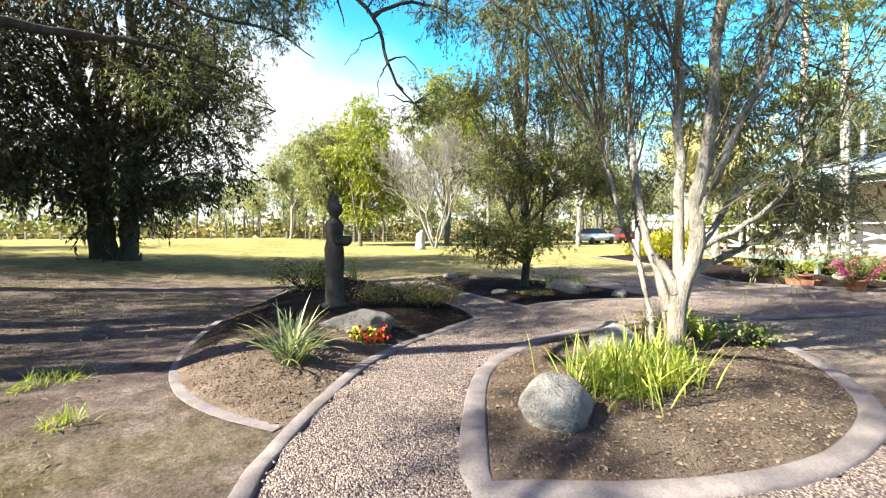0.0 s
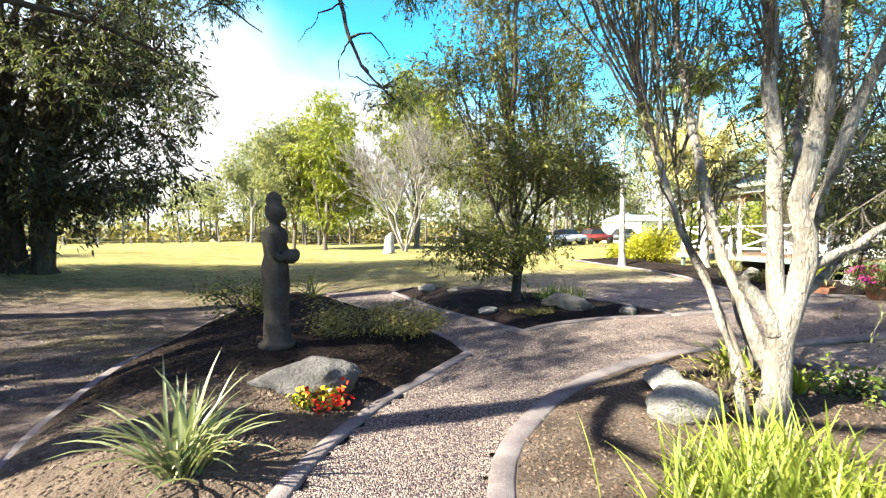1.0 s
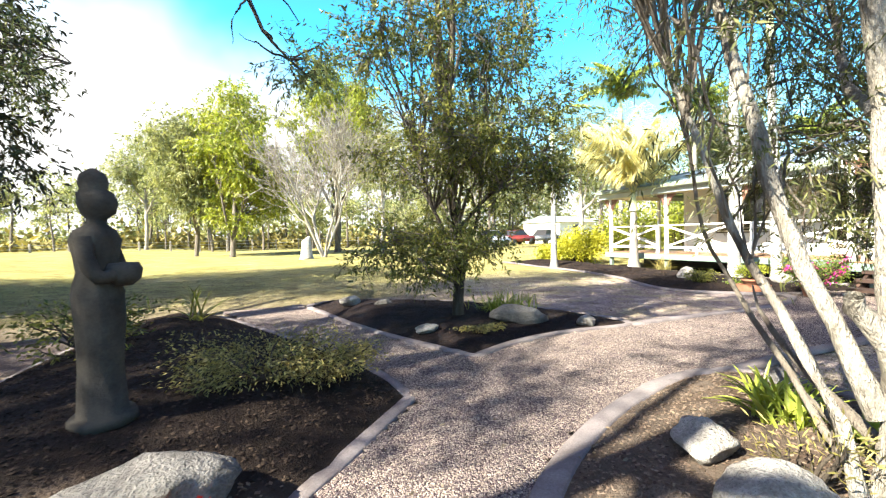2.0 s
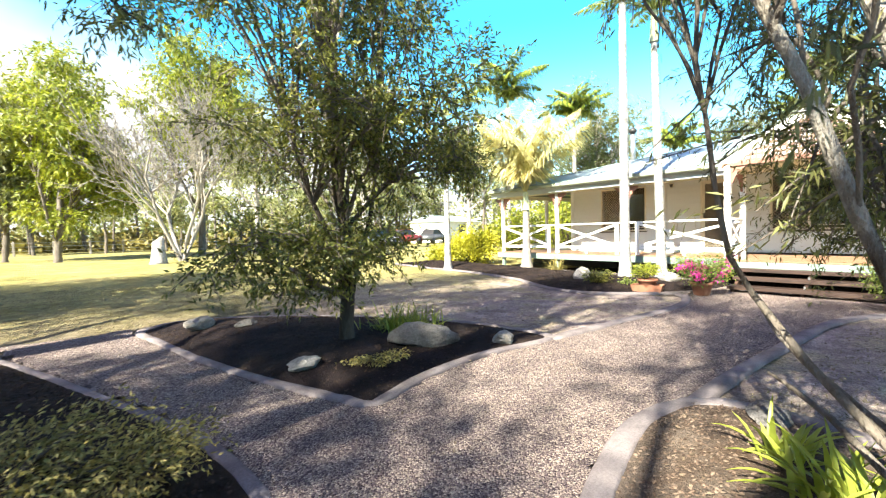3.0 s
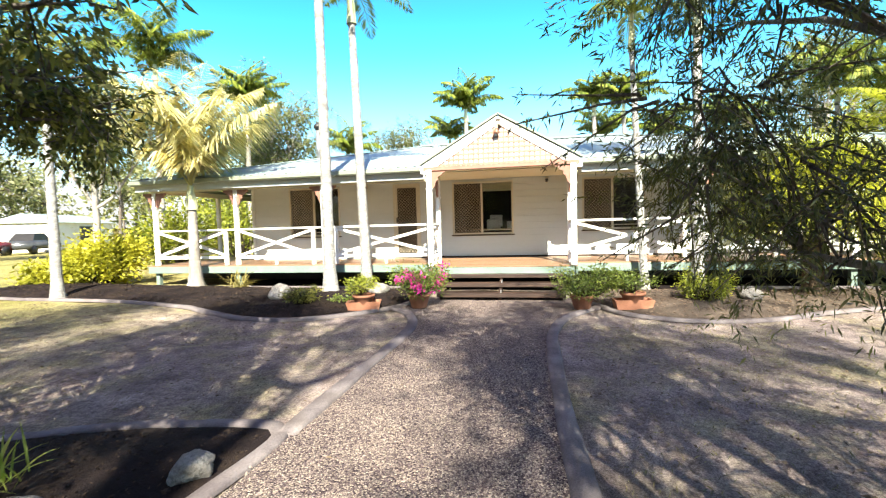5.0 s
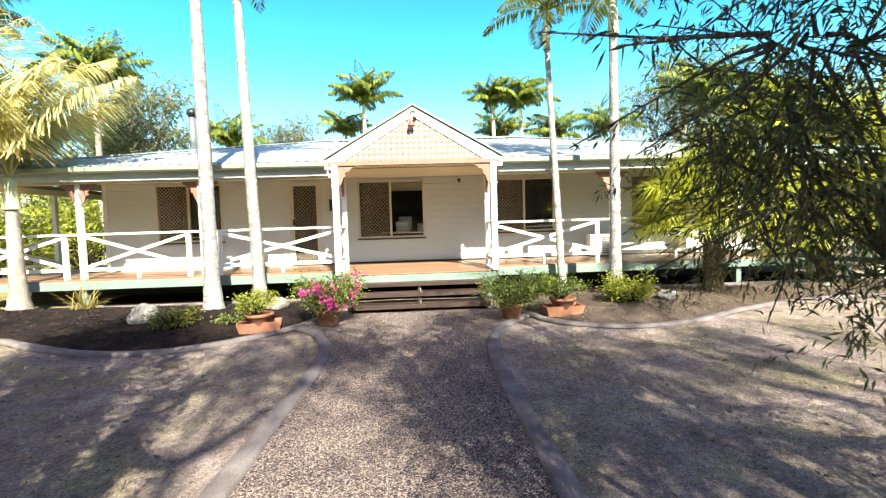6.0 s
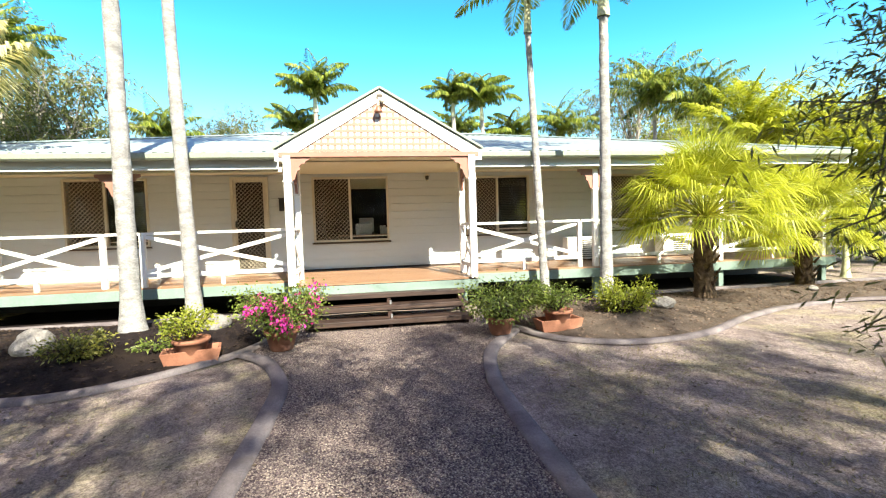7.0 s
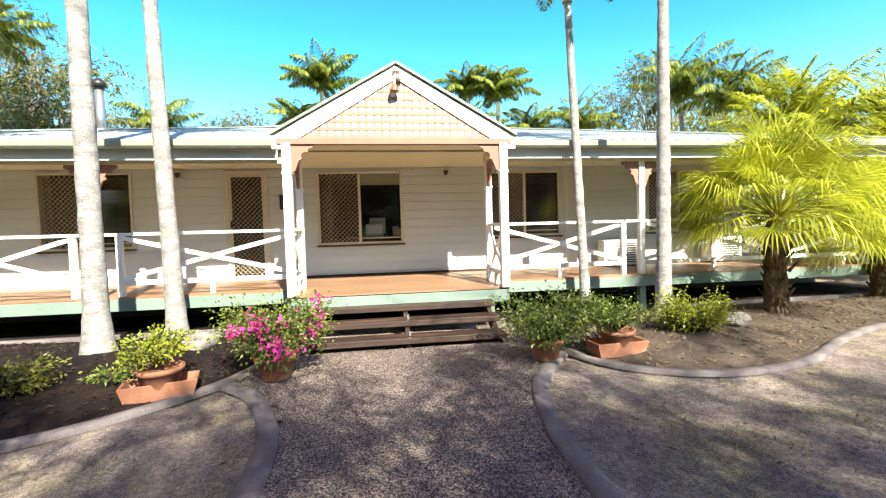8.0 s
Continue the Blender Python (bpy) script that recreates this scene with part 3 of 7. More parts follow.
def sheet(name, poly, step, height, material, label, category, dip=0.12):
    """An earth or gravel sheet over an outline: it starts under the edge and rises to height inside."""
    p = np.asarray(poly, float)
    xs, ys = np.arange(p[:, 0].min() - step, p[:, 0].max() + step, step), np.arange(p[:, 1].min() - step, p[:, 1].max() + step, step)
    X, Y = np.meshgrid(xs, ys, indexing="ij")
    d = edge_distance(p, X, Y) * np.where(inside(p, X, Y), 1, -1)
    Z = height(d, X, Y)
    keep = d > -dip
    idx = np.arange(X.size).reshape(X.shape)
    ok = keep[:-1, :-1] & keep[1:, :-1] & keep[1:, 1:] & keep[:-1, 1:]
    f = np.stack([idx[:-1, :-1], idx[1:, :-1], idx[1:, 1:], idx[:-1, 1:]], -1)[ok]
    used, inv = np.unique(f, return_inverse=True)
    v = np.stack([X, Y, Z], -1).reshape(-1, 3)[used]
    return tagged(new(name, mesh_of(name, v, inv.reshape(f.shape), material, True)), label, category, "", "structure")


def ripple(x, y, a=0.012):
    return a * (np.sin(x * 5.3 + 1.7 * np.sin(y * 3.1)) * np.sin(y * 4.7 + 1.1 * np.sin(x * 2.3)) + 0.5 * np.sin(x * 13 + 2 * np.sin(y * 11)) * np.sin(y * 15))


def mound(top, run=0.7):
    """The height of a bed that rises from its edge to top within about run metres."""

    def height(d, x, y):
        return np.where(d > 0, lawn_z(x, y) + top * (1 - np.exp(-np.maximum(d, 0) / run)) + ripple(x, y) * np.clip(d * 4, 0, 1), lawn_z(x, y) + d * 0.5 - 0.012)

    return height


def left_mound(d, x, y):
    """The statue's bed: high round the statue, falling away to the path's level towards its near end."""
    low = mound(0.09, 0.5)(d, x, y)
    return low + (mound(0.36, 0.8)(d, x, y) - low) * step01((y - 3.2) / 2.4)


BED_Z = {"left": left_mound, "island": mound(0.16, 0.6), "tree": mound(0.2, 0.7), "north": mound(0.2, 0.8), "south": mound(0.18, 0.8)}
BED_POLY = {"left": LEFT_BED, "island": ISLAND, "tree": TREE_BED, "north": BED_NORTH, "south": BED_SOUTH}


def bed_z(bed, x, y):
    x, y = np.atleast_1d(np.asarray(x, float)), np.atleast_1d(np.asarray(y, float))
    d = edge_distance(BED_POLY[bed], x, y) * np.where(inside(BED_POLY[bed], x, y), 1, -1)
    return BED_Z[bed](d, x, y)


def on_bed(bed, x, y, sink=0.0):
    return (x, y, float(bed_z(bed, x, y)[0]) - sink)


sheet("gravel_path", PATH_AREA, 0.12, lambda d, x, y: np.where(d > 0, 0.012 + ripple(x, y, 0.005), -0.03) + lawn_z(x, y), M_GRAVEL, "loose purple-grey gravel path between concrete kerbs", "path", 0.02)
sheet("garden_bed_statue", LEFT_BED, 0.07, BED_Z["left"], M_MULCH_TWO, "raised garden bed of dark bark mulch", "garden bed", 0.04)
sheet("garden_bed_island", ISLAND, 0.08, BED_Z["island"], M_MULCH_DRY, "dry brown mulch bed ringed by a concrete kerb", "garden bed", 0.04)
sheet("garden_bed_tree", TREE_BED, 0.08, BED_Z["tree"], M_MULCH, "dark mulch bed round a young tree", "garden bed", 0.04)
sheet("garden_bed_north", BED_NORTH, 0.1, BED_Z["north"], M_MULCH, "dark mulch bed along the veranda", "garden bed", 0.03)
sheet("garden_bed_south", BED_SOUTH, 0.1, BED_Z["south"], M_MULCH_DRY, "brown mulch bed along the veranda", "garden bed", 0.03)


def kerb(name, line, width=0.17, height=0.07, closed=False, label="pale concrete garden kerb", wobble=0.006):
    """A concrete kerb of rounded section along a line, with a groove each metre or so."""
    p = np.asarray(line, float)
    t = unit(np.roll(p, -1, 0) - np.roll(p, 1, 0)) if closed else unit(np.gradient(p, axis=0))
    nrm = np.stack([-t[:, 1], t[:, 0]], -1)
    run = np.concatenate([[0], np.cumsum(np.linalg.norm(np.diff(p, axis=0), axis=1))])
    groove = np.where(np.mod(run, 1.2) < 0.08, 0.012, 0.0)
    prof = [(-0.5, -0.12), (-0.48, 0.55), (-0.38, 0.95), (0, 1.0), (0.38, 0.95), (0.48, 0.55), (0.5, -0.12)]
    w = width * (1 + 0.06 * np.sin(run * 2.7))
    z0 = lawn_z(p[:, 0], p[:, 1])
    v = np.stack([np.concatenate([p + nrm * (u * w)[:, None], (z0 + q * (height - groove) + wobble * np.sin(run * 1.9))[:, None]], 1) for u, q in prof], 1)
    n, k = len(p), len(prof)
    idx = np.arange(n * k).reshape(n, k)
    nxt = np.roll(idx, -1, 0) if closed else idx[1:]
    cur = idx if closed else idx[:-1]
    f = np.stack([cur[:, :-1], nxt[:, :-1], nxt[:, 1:], cur[:, 1:]], -1).reshape(-1, 4)
    if not closed:
        for row in (idx[0], idx[-1]):
            f = np.concatenate([f, [[row[0], row[1], row[5], row[6]], [row[1], row[2], row[4], row[5]], [row[2], row[3], row[4], row[4]]][:2]])
    return tagged(new(name, mesh_of(name, v.reshape(-1, 3), f, M_KERB, True)), label, "kerb", "", "structure")


kerb("kerb_path_west", LEFT_KERB, 0.125, 0.03)
kerb("kerb_statue_bed_west", LEFT_BED_WEST, 0.105, 0.003, False, "half-buried concrete edging round the statue's bed", 0.009)
kerb("kerb_statue_bed", smooth_line([(1.74, 6.56), (1.72, 7.0), (1.58, 7.8), (1.1, 9.2), (0.4, 11.0), (0.0, 11.9)]), 0.1, 0.022, False, "flush concrete edging beside the mulch")
kerb("kerb_island", ISLAND, 0.17, 0.038, True, "weathered concrete kerb round the island bed")
kerb("kerb_tree_bed", TREE_BED, 0.125, 0.034, True)
kerb("kerb_house_north", BED_NORTH_EDGE, 0.13, 0.05)
kerb("kerb_house_south", BED_SOUTH_EDGE, 0.125, 0.042)
kerb("kerb_walk_north", WALK_NORTH, 0.165, 0.042, False, "flush concrete edging beside the gravel walk")
kerb("kerb_walk_south", WALK_SOUTH, 0.16, 0.04, False, "flush concrete edging beside the gravel walk")

# ---- the house ----
WALL_X, DECK_Z, POST_X, PORCH_X = 14.93, 0.62, 13.15, 12.25
WALL_Y0, WALL_Y1, END_Y0, END_Y1 = -0.9, 14.2, -2.95, 16.05
PORCH_Y0, PORCH_Y1 = 5.13, 8.25
EAVE_X, EAVE_Z = 12.86, 2.76
house = thing("house", (0, 0, 0), "long cream weatherboard bungalow with a white-railed veranda and gabled porch", "house")

# openings in the front wall: name, left y, right y, bottom, top
OPENINGS = [("w", 13.02, 11.44, 1.28, 2.69), ("d", 9.83, 9.06, DECK_Z + 0.02, 2.69), ("w", 8.15, 6.50, 1.24, 2.67), ("w", 4.72, 3.20, 1.30, 2.65), ("w", 1.24, -0.30, 1.30, 2.65)]


def wall_runs(z0, z1):
    """Stretches of the front wall between openings for a course from z0 to z1."""
    cuts = sorted((o[2], o[1]) for o in OPENINGS if o[3] < z1 - 0.01 and o[4] > z0 + 0.01)
    runs, y = [], WALL_Y0
    for a, b in cuts:
        runs.append((y, a))
        y = b
    return runs + [(y, WALL_Y1)]


wall = thing("front_wall")
wall.parent = house
shell = bmesh.new()
edges = sorted({DECK_Z - 0.3, 3.0, *(o[3] for o in OPENINGS), *(o[4] for o in OPENINGS)})
for z0, z1 in zip(edges, edges[1:]):
    for a, b in wall_runs(z0, z1):
        box(shell, (WALL_X + 0.02, a, z0), (WALL_X + 0.12, b, z1))
part("wall_core", shell, M_CREAM, wall)
COURSE, GAP = 0.17, 0.007
for k in range(15):
    z0 = DECK_Z - 0.1 + k * COURSE
    for a, b in wall_runs(z0, min(z0 + COURSE, 2.98)):
        bm = bmesh.new()
        vs = [bm.verts.new(c) for c in ((WALL_X - 0.018, a, z0 + GAP), (WALL_X + 0.02, a, z0 + GAP), (WALL_X + 0.02, a, z0 + COURSE), (WALL_X + 0.008, a, z0 + COURSE), (WALL_X - 0.018, b, z0 + GAP), (WALL_X + 0.02, b, z0 + GAP), (WALL_X + 0.02, b, z0 + COURSE), (WALL_X + 0.008, b, z0 + COURSE))]
        for f in ((0, 1, 2, 3), (7, 6, 5, 4), (0, 4, 5, 1), (1, 5, 6, 2), (2, 6, 7, 3), (3, 7, 4, 0)):
            bm.faces.new([vs[i] for i in f])
        part("weatherboard", bm, M_CREAM, wall)
for y in (WALL_Y0, 3.06, 10.86, WALL_Y1):
    part("cover_strip", boxes(((WALL_X - 0.03, y - 0.05, DECK_Z), (WALL_X + 0.02, y + 0.05, 2.95))), M_CREAM, wall)
part("skirting_board", boxes(((WALL_X - 0.025, WALL_Y0, DECK_Z), (WALL_X - 0.002, 9.06, DECK_Z + 0.04))), M_STEP, wall)
for nm, y in (("end_wall_south", WALL_Y0), ("end_wall_north", WALL_Y1)):
    part(nm, boxes(((WALL_X + 0.02, y - 0.06, DECK_Z - 0.3), (23.0, y + 0.06, 3.0))), M_CREAM, house)
part("back_wall", boxes(((22.95, WALL_Y0, DECK_Z - 0.3), (23.05, WALL_Y1, 3.0))), M_CREAM, house)
# the room's surfaces are coloured near black to stand in for indoor shade
part("room_back", boxes(((17.0, WALL_Y0 + 0.1, DECK_Z), (17.06, WALL_Y1 - 0.1, 2.9))), M_INDOOR_SHADE, house, "room wall coloured dark for the indoor shade seen through the windows")
part("room_floor", boxes(((WALL_X + 0.13, WALL_Y0 + 0.1, DECK_Z - 0.1), (17.0, WALL_Y1 - 0.1, DECK_Z))), M_INDOOR_SHADE, house)
part("room_ceiling", boxes(((WALL_X + 0.13, WALL_Y0 + 0.1, 2.9), (17.0, WALL_Y1 - 0.1, 2.96))), M_INDOOR_SHADE, house)


def mesh_panel(y0, y1, z0, z1, x, pitch=0.086, w=0.015):
    """A security screen of crossing diagonal strips, clipped to its panel."""
    bm = bmesh.new()
    for s in (1, -1):
        span = (y1 - y0) + (z1 - z0)
        for i in range(1, int(span / pitch) + 1):
            c = i * pitch
            if s > 0:
                a = (y0 + max(0, c - (z1 - z0)), z0 + min(c, z1 - z0))
                b = (y0 + min(c, y1 - y0), z0 + max(0, c - (y1 - y0)))
            else:
                a = (y1 - max(0, c - (z1 - z0)), z0 + min(c, z1 - z0))
                b = (y1 - min(c, y1 - y0), z0 + max(0, c - (y1 - y0)))
            if math.hypot(a[0] - b[0], a[1] - b[1]) > 0.02:
                bar(bm, (x + 0.002 * s, a[0], a[1]), (x + 0.002 * s, b[0], b[1]), w, 0.006, 0)
    return bm


def window_unit(y1, y0, z0, z1, blind):
    """A sliding window: security mesh over the half with larger y, clear glass with a blind behind the other."""
    win = thing("window")
    win.parent = house
    mid = (y0 + y1) / 2 + 0.02
    f = 0.045
    x0, x1 = WALL_X - 0.03, WALL_X + 0.05
    part("window_frame", boxes(((x0, y0, z0), (x1, y0 + f, z1)), ((x0, y1 - f, z0), (x1, y1, z1)), ((x0, y0 + f, z1 - f), (x1, y1 - f, z1)), ((x0, y0 + f, z0), (x1, y1 - f, z0 + f)), ((x0, mid - 0.025, z0 + f), (x1, mid + 0.025, z1 - f))), M_TRIM, win, "beige aluminium frame")
    part("window_sill", boxes(((x0 - 0.03, y0 - 0.03, z0 - 0.035), (x0 + 0.06, y1 + 0.03, z0 - 0.002))), M_BLIND, win, "dark brown sill")
    tagged(part("security_screen", mesh_panel(mid + 0.025, y1 - f, z0 + f, z1 - f, x0 + 0.012), M_SCREEN, win), "beige diamond security mesh", "", "", "stuff")
    for a, b in ((y0 + f, mid - 0.025), (mid + 0.025, y1 - f)):
        pane = part("pane", boxes(((x0 + 0.05, a, z0 + f), (x0 + 0.056, b, z1 - f)), bevel=0), M_GLASS, win, "dark clear glass")
        pane.visible_shadow = False
    part("sash_rail", boxes(((x0 + 0.03, y0 + f, z0 + f + 0.06), (x0 + 0.049, mid - 0.025, z0 + f + 0.08))), M_TRIM, win)
    bm = bmesh.new()
    if blind == "roller":
        box(bm, (x0 + 0.064, y0 + f, z1 - 0.27), (x0 + 0.069, mid - 0.03, z1 - f))
        part("roller_blind", bm, M_CEIL, win, "half-raised cream roller blind")
    else:
        n = int((z1 - z0 - 0.1) / 0.04)
        for i in range(n):
            z = z0 + 0.05 + i * 0.04
            box(bm, (x1 + 0.06, y0 + f, z), (x1 + 0.064, y1 - f, z + 0.03), 0, None)
        part("venetian_blind", bm, M_BLIND, win, "closed brown venetian blind")
    return win


for kind, y1, y0, z0, z1 in OPENINGS:
    if kind == "w":
        window_unit(y1, y0, z0, z1, "roller" if 6 < y0 < 7 else "venetian")

door = thing("front_door")
door.parent = house
_, dy1, dy0, dz0, dz1 = OPENINGS[1]
part("door_frame", boxes(((WALL_X - 0.04, dy0, dz0), (WALL_X + 0.06, dy0 + 0.06, dz1)), ((WALL_X - 0.04, dy1 - 0.06, dz0), (WALL_X + 0.06, dy1, dz1)), ((WALL_X - 0.04, dy0 + 0.06, dz1 - 0.06), (WALL_X + 0.06, dy1 - 0.06, dz1))), M_TRIM, door)
part("screen_frame", boxes(((WALL_X - 0.02, dy0 + 0.06, dz0), (WALL_X + 0.01, dy0 + 0.11, dz1 - 0.06)), ((WALL_X - 0.02, dy1 - 0.11, dz0), (WALL_X + 0.01, dy1 - 0.06, dz1 - 0.06)), ((WALL_X - 0.02, dy0 + 0.11, dz1 - 0.11), (WALL_X + 0.01, dy1 - 0.11, dz1 - 0.06)), ((WALL_X - 0.02, dy0 + 0.11, dz0), (WALL_X + 0.01, dy1 - 0.11, dz0 + 0.06))), M_TRIM, door)
tagged(part("security_screen", mesh_panel(dy0 + 0.11, dy1 - 0.11, dz0 + 0.06, dz1 - 0.11, WALL_X - 0.008), M_SCREEN, door), "beige diamond security mesh", "", "", "stuff")
# the leaf takes the same near black, for the shade behind the mesh
part("door_leaf", boxes(((WALL_X + 0.05, dy0 + 0.06, dz0), (WALL_X + 0.09, dy1 - 0.06, dz1 - 0.06))), M_INDOOR_SHADE, door, "door leaf coloured dark for the shade behind the screen")
part("handle", boxes(((WALL_X - 0.06, dy1 - 0.12, 1.62), (WALL_X - 0.02, dy1 - 0.085, 1.76)), ((WALL_X - 0.07, dy1 - 0.2, 1.68), (WALL_X - 0.055, dy1 - 0.085, 1.70))), M_BLACK, door, "black lever handle")

# deck: bearers, boards, fascia, stumps
deck = thing("veranda_deck")
deck.parent = house
BW = 0.088
for k in range(int((WALL_X - 0.03 - POST_X + 0.12) / (BW + 0.004))):
    x = POST_X - 0.12 + k * (BW + 0.004)
    y = END_Y0 - 0.1 + (k % 3) * 0.9
    a = END_Y0 - 0.1
    while a < END_Y1 + 0.1:
        b = min(y + 4.8, END_Y1 + 0.1)
        if b > a:
            part("deck_board", boxes(((x, a + 0.003, DECK_Z - 0.025), (x + BW, b - 0.003, DECK_Z)), bevel=0), M_DECK, deck)
        a, y = b, b
        if b >= END_Y1 + 0.1:
            break
for k in range(int((POST_X - 0.12 - PORCH_X + 0.03) / (BW + 0.004))):
    x = POST_X - 0.124 - (k + 1) * (BW + 0.004)
    part("deck_board", boxes(((x, PORCH_Y0 - 0.02, DECK_Z - 0.025), (x + BW, PORCH_Y1 + 0.02, DECK_Z)), bevel=0), M_DECK, deck)
FZ0, FZ1 = DECK_Z - 0.2, DECK_Z - 0.027
for a, b in ((END_Y0 - 0.1, PORCH_Y0 - 0.05), (PORCH_Y1 + 0.05, END_Y1 + 0.1)):
    part("fascia_board", boxes(((POST_X - 0.13, a, FZ0), (POST_X - 0.09, b, FZ1))), M_GREEN, deck, "pale green fascia board")
part("fascia_board", boxes(((PORCH_X - 0.06, PORCH_Y0 + 0.05, FZ0), (PORCH_X - 0.02, PORCH_Y1 - 0.05, FZ1))), M_GREEN, deck, "pale green fascia board")
for y in (PORCH_Y0, PORCH_Y1):
    part("fascia_board", boxes(((PORCH_X + 0.05, y - 0.02, FZ0), (POST_X - 0.09, y + 0.02, FZ1))), M_GREEN, deck, "pale green fascia board")
for a, b in ((END_Y0, WALL_Y0), (WALL_Y1, END_Y1)):
    part("side_deck", boxes(((WALL_X - 0.03, a - 0.1, DECK_Z - 0.03), (22.9, b + 0.1, DECK_Z - 0.002))), M_DECK, deck)
POSTS = [15.95, 13.52, 11.1, 2.48, -0.32, -2.85]
for y in (*POSTS, 8.19, 5.19):
    part("stump", boxes(((POST_X - 0.045, y - 0.055, -0.05), (POST_X + 0.065, y + 0.055, FZ0 - 0.002))), M_GREEN, deck, "green-painted stump")
# a black sheet and a dark slab stand in for the shade under the deck
part("under_floor_shade", boxes(((14.9, END_Y0, -0.1), (14.95, END_Y1, FZ0))), M_BLACK, deck, "black sheet standing in for the shade under the floor")
part("under_deck_shade", boxes(((13.11, END_Y0 - 0.4, -0.08), (14.89, END_Y1 + 0.4, 0.035))), M_MULCH, deck, "dark slab standing in for the shade on the ground under the deck")
for k in range(5):
    x = POST_X + 0.2 + 0.36 * k
    part("bearer", boxes(((x, END_Y0, DECK_Z - 0.16), (x + 0.07, END_Y1, DECK_Z - 0.03))), M_STEP, deck)

# posts and railings


def post(x, y, z1, s=0.1, name="veranda_post"):
    bm = bmesh.new()
    box(bm, (x - s / 2, y - s / 2, DECK_Z), (x + s / 2, y + s / 2, z1), 0.008)
    box(bm, (x - s / 2 - 0.012, y - s / 2 - 0.012, z1 - 0.42), (x + s / 2 + 0.012, y + s / 2 + 0.012, z1 - 0.385), 0.006)
    return part(name, bm, M_WHITE, house)


def bracket(x, y, z, sy, name="bracket", across=False):
    """A fretted timber bracket below the beam at a post: arm, leg and the curved web between."""
    bm = bmesh.new()
    pts = [(0, 0), (0.30, 0), (0.30, -0.05), (0.235, -0.075), (0.22, -0.12), (0.165, -0.125), (0.13, -0.165), (0.145, -0.21), (0.10, -0.235), (0.075, -0.30), (0.05, -0.37), (0, -0.40)]
    if across:
        front, back = ([bm.verts.new((x - a, y + e, z + b)) for a, b in pts] for e in (-0.02, 0.02))
    else:
        front, back = ([bm.verts.new((x + e, y + sy * a, z + b)) for a, b in pts] for e in (-0.02, 0.02))
    bm.faces.new(front)
    bm.faces.new(back[::-1])
    for i in range(len(pts)):
        bm.faces.new((front[i], back[i], back[(i + 1) % len(pts)], front[(i + 1) % len(pts)]))
    bmesh.ops.recalc_face_normals(bm, faces=bm.faces[:])
    return part(name, bm, M_SALMON, house, "salmon fretwork bracket")


BEAM_Z = 2.56
for y in POSTS:
    post(POST_X, y, BEAM_Z)
    for s in (1, -1):
        bracket(POST_X, y + s * 0.05, BEAM_Z, s)
for y in (8.19, 5.19):
    post(POST_X, y, BEAM_Z)
    post(PORCH_X, y, 2.70, 0.115, "porch_post")
    bracket(PORCH_X, y + (0.058 if y < 6 else -0.058), 2.70, 1 if y < 6 else -1)
    bracket(POST_X - 0.05, y, BEAM_Z, 1, across=True)
RAIL_T, RAIL_B = DECK_Z + 0.92, DECK_Z + 0.2


def railing(a, b, stubs=(False, False)):
    """A railing bay from a to b with top and bottom rails, a cross brace and half-height stubs at its ends."""
    a, b = Vector(a), Vector(b)
    bay = thing("railing")
    bay.parent = house
    d = (b - a).normalized()
    up = Vector((0, 0, 1))
    for nm, z, w, h in (("top_rail", RAIL_T, 0.07, 0.045), ("bottom_rail", RAIL_B, 0.05, 0.07)):
        part(nm, bar(bmesh.new(), a + up * z, b + up * z, w, h), M_WHITE, bay)
    p, q = a + d * 0.03, b - d * 0.03
    off = Vector((d.y, -d.x, 0)) * 0.011
    part("brace", bar(bmesh.new(), p + up * (RAIL_T - 0.05) + off, q + up * (RAIL_B + 0.06) + off, 0.02, 0.065), M_WHITE, bay)
    part("brace", bar(bmesh.new(), p + up * (RAIL_B + 0.06) - off, q + up * (RAIL_T - 0.05) - off, 0.02, 0.065), M_WHITE, bay)
    for at, use in ((a, stubs[0]), (b, stubs[1])):
        if use:
            part("stub_post", boxes(((at.x - 0.04, at.y - 0.04, DECK_Z), (at.x + 0.04, at.y + 0.04, RAIL_T - 0.02))), M_WHITE, bay)
    m = (a + b) / 2
    part("rail_foot", boxes(((m.x - 0.03, m.y - 0.03, DECK_Z), (m.x + 0.03, m.y + 0.03, RAIL_B - 0.03))), M_WHITE, bay)
    return bay


for a, b, st in ((8.24, 10.78, (False, True)), (10.78, 11.05, (False, False)), (11.4, 13.46, (True, False)), (13.86, 15.9, (True, False)), (2.82, 5.13, (True, False)), (-0.26, 2.42, (False, False)), (-2.8, -0.38, (False, False))):
    if b - a > 0.5:
        railing((POST_X, a, 0), (POST_X, b, 0), st)
for a, b in ((10.82, 11.05), (11.15, 11.36), (13.57, 13.82), (2.53, 2.78)):
    part("link_rail", bar(bmesh.new(), (POST_X, a, RAIL_T), (POST_X, b, RAIL_T), 0.07, 0.045), M_WHITE, house)
for y in (8.19, 5.19):
    railing((PORCH_X + 0.06, y, 0), (POST_X - 0.05, y, 0), (False, False))
railing((POST_X + 0.06, 15.95, 0), (15.6, 15.95, 0))
railing((POST_X + 0.06, -2.85, 0), (15.6, -2.85, 0))
for y in (15.95, -2.85):
    for x in (15.65, 18.2):
        post(x, y, BEAM_Z)
for a, b in ((END_Y0, PORCH_Y0 + 0.12), (PORCH_Y1 - 0.12, END_Y1)):
    part("veranda_beam", boxes(((POST_X - 0.04, a, BEAM_Z), (POST_X + 0.04, b, BEAM_Z + 0.14))), M_CEIL, house)
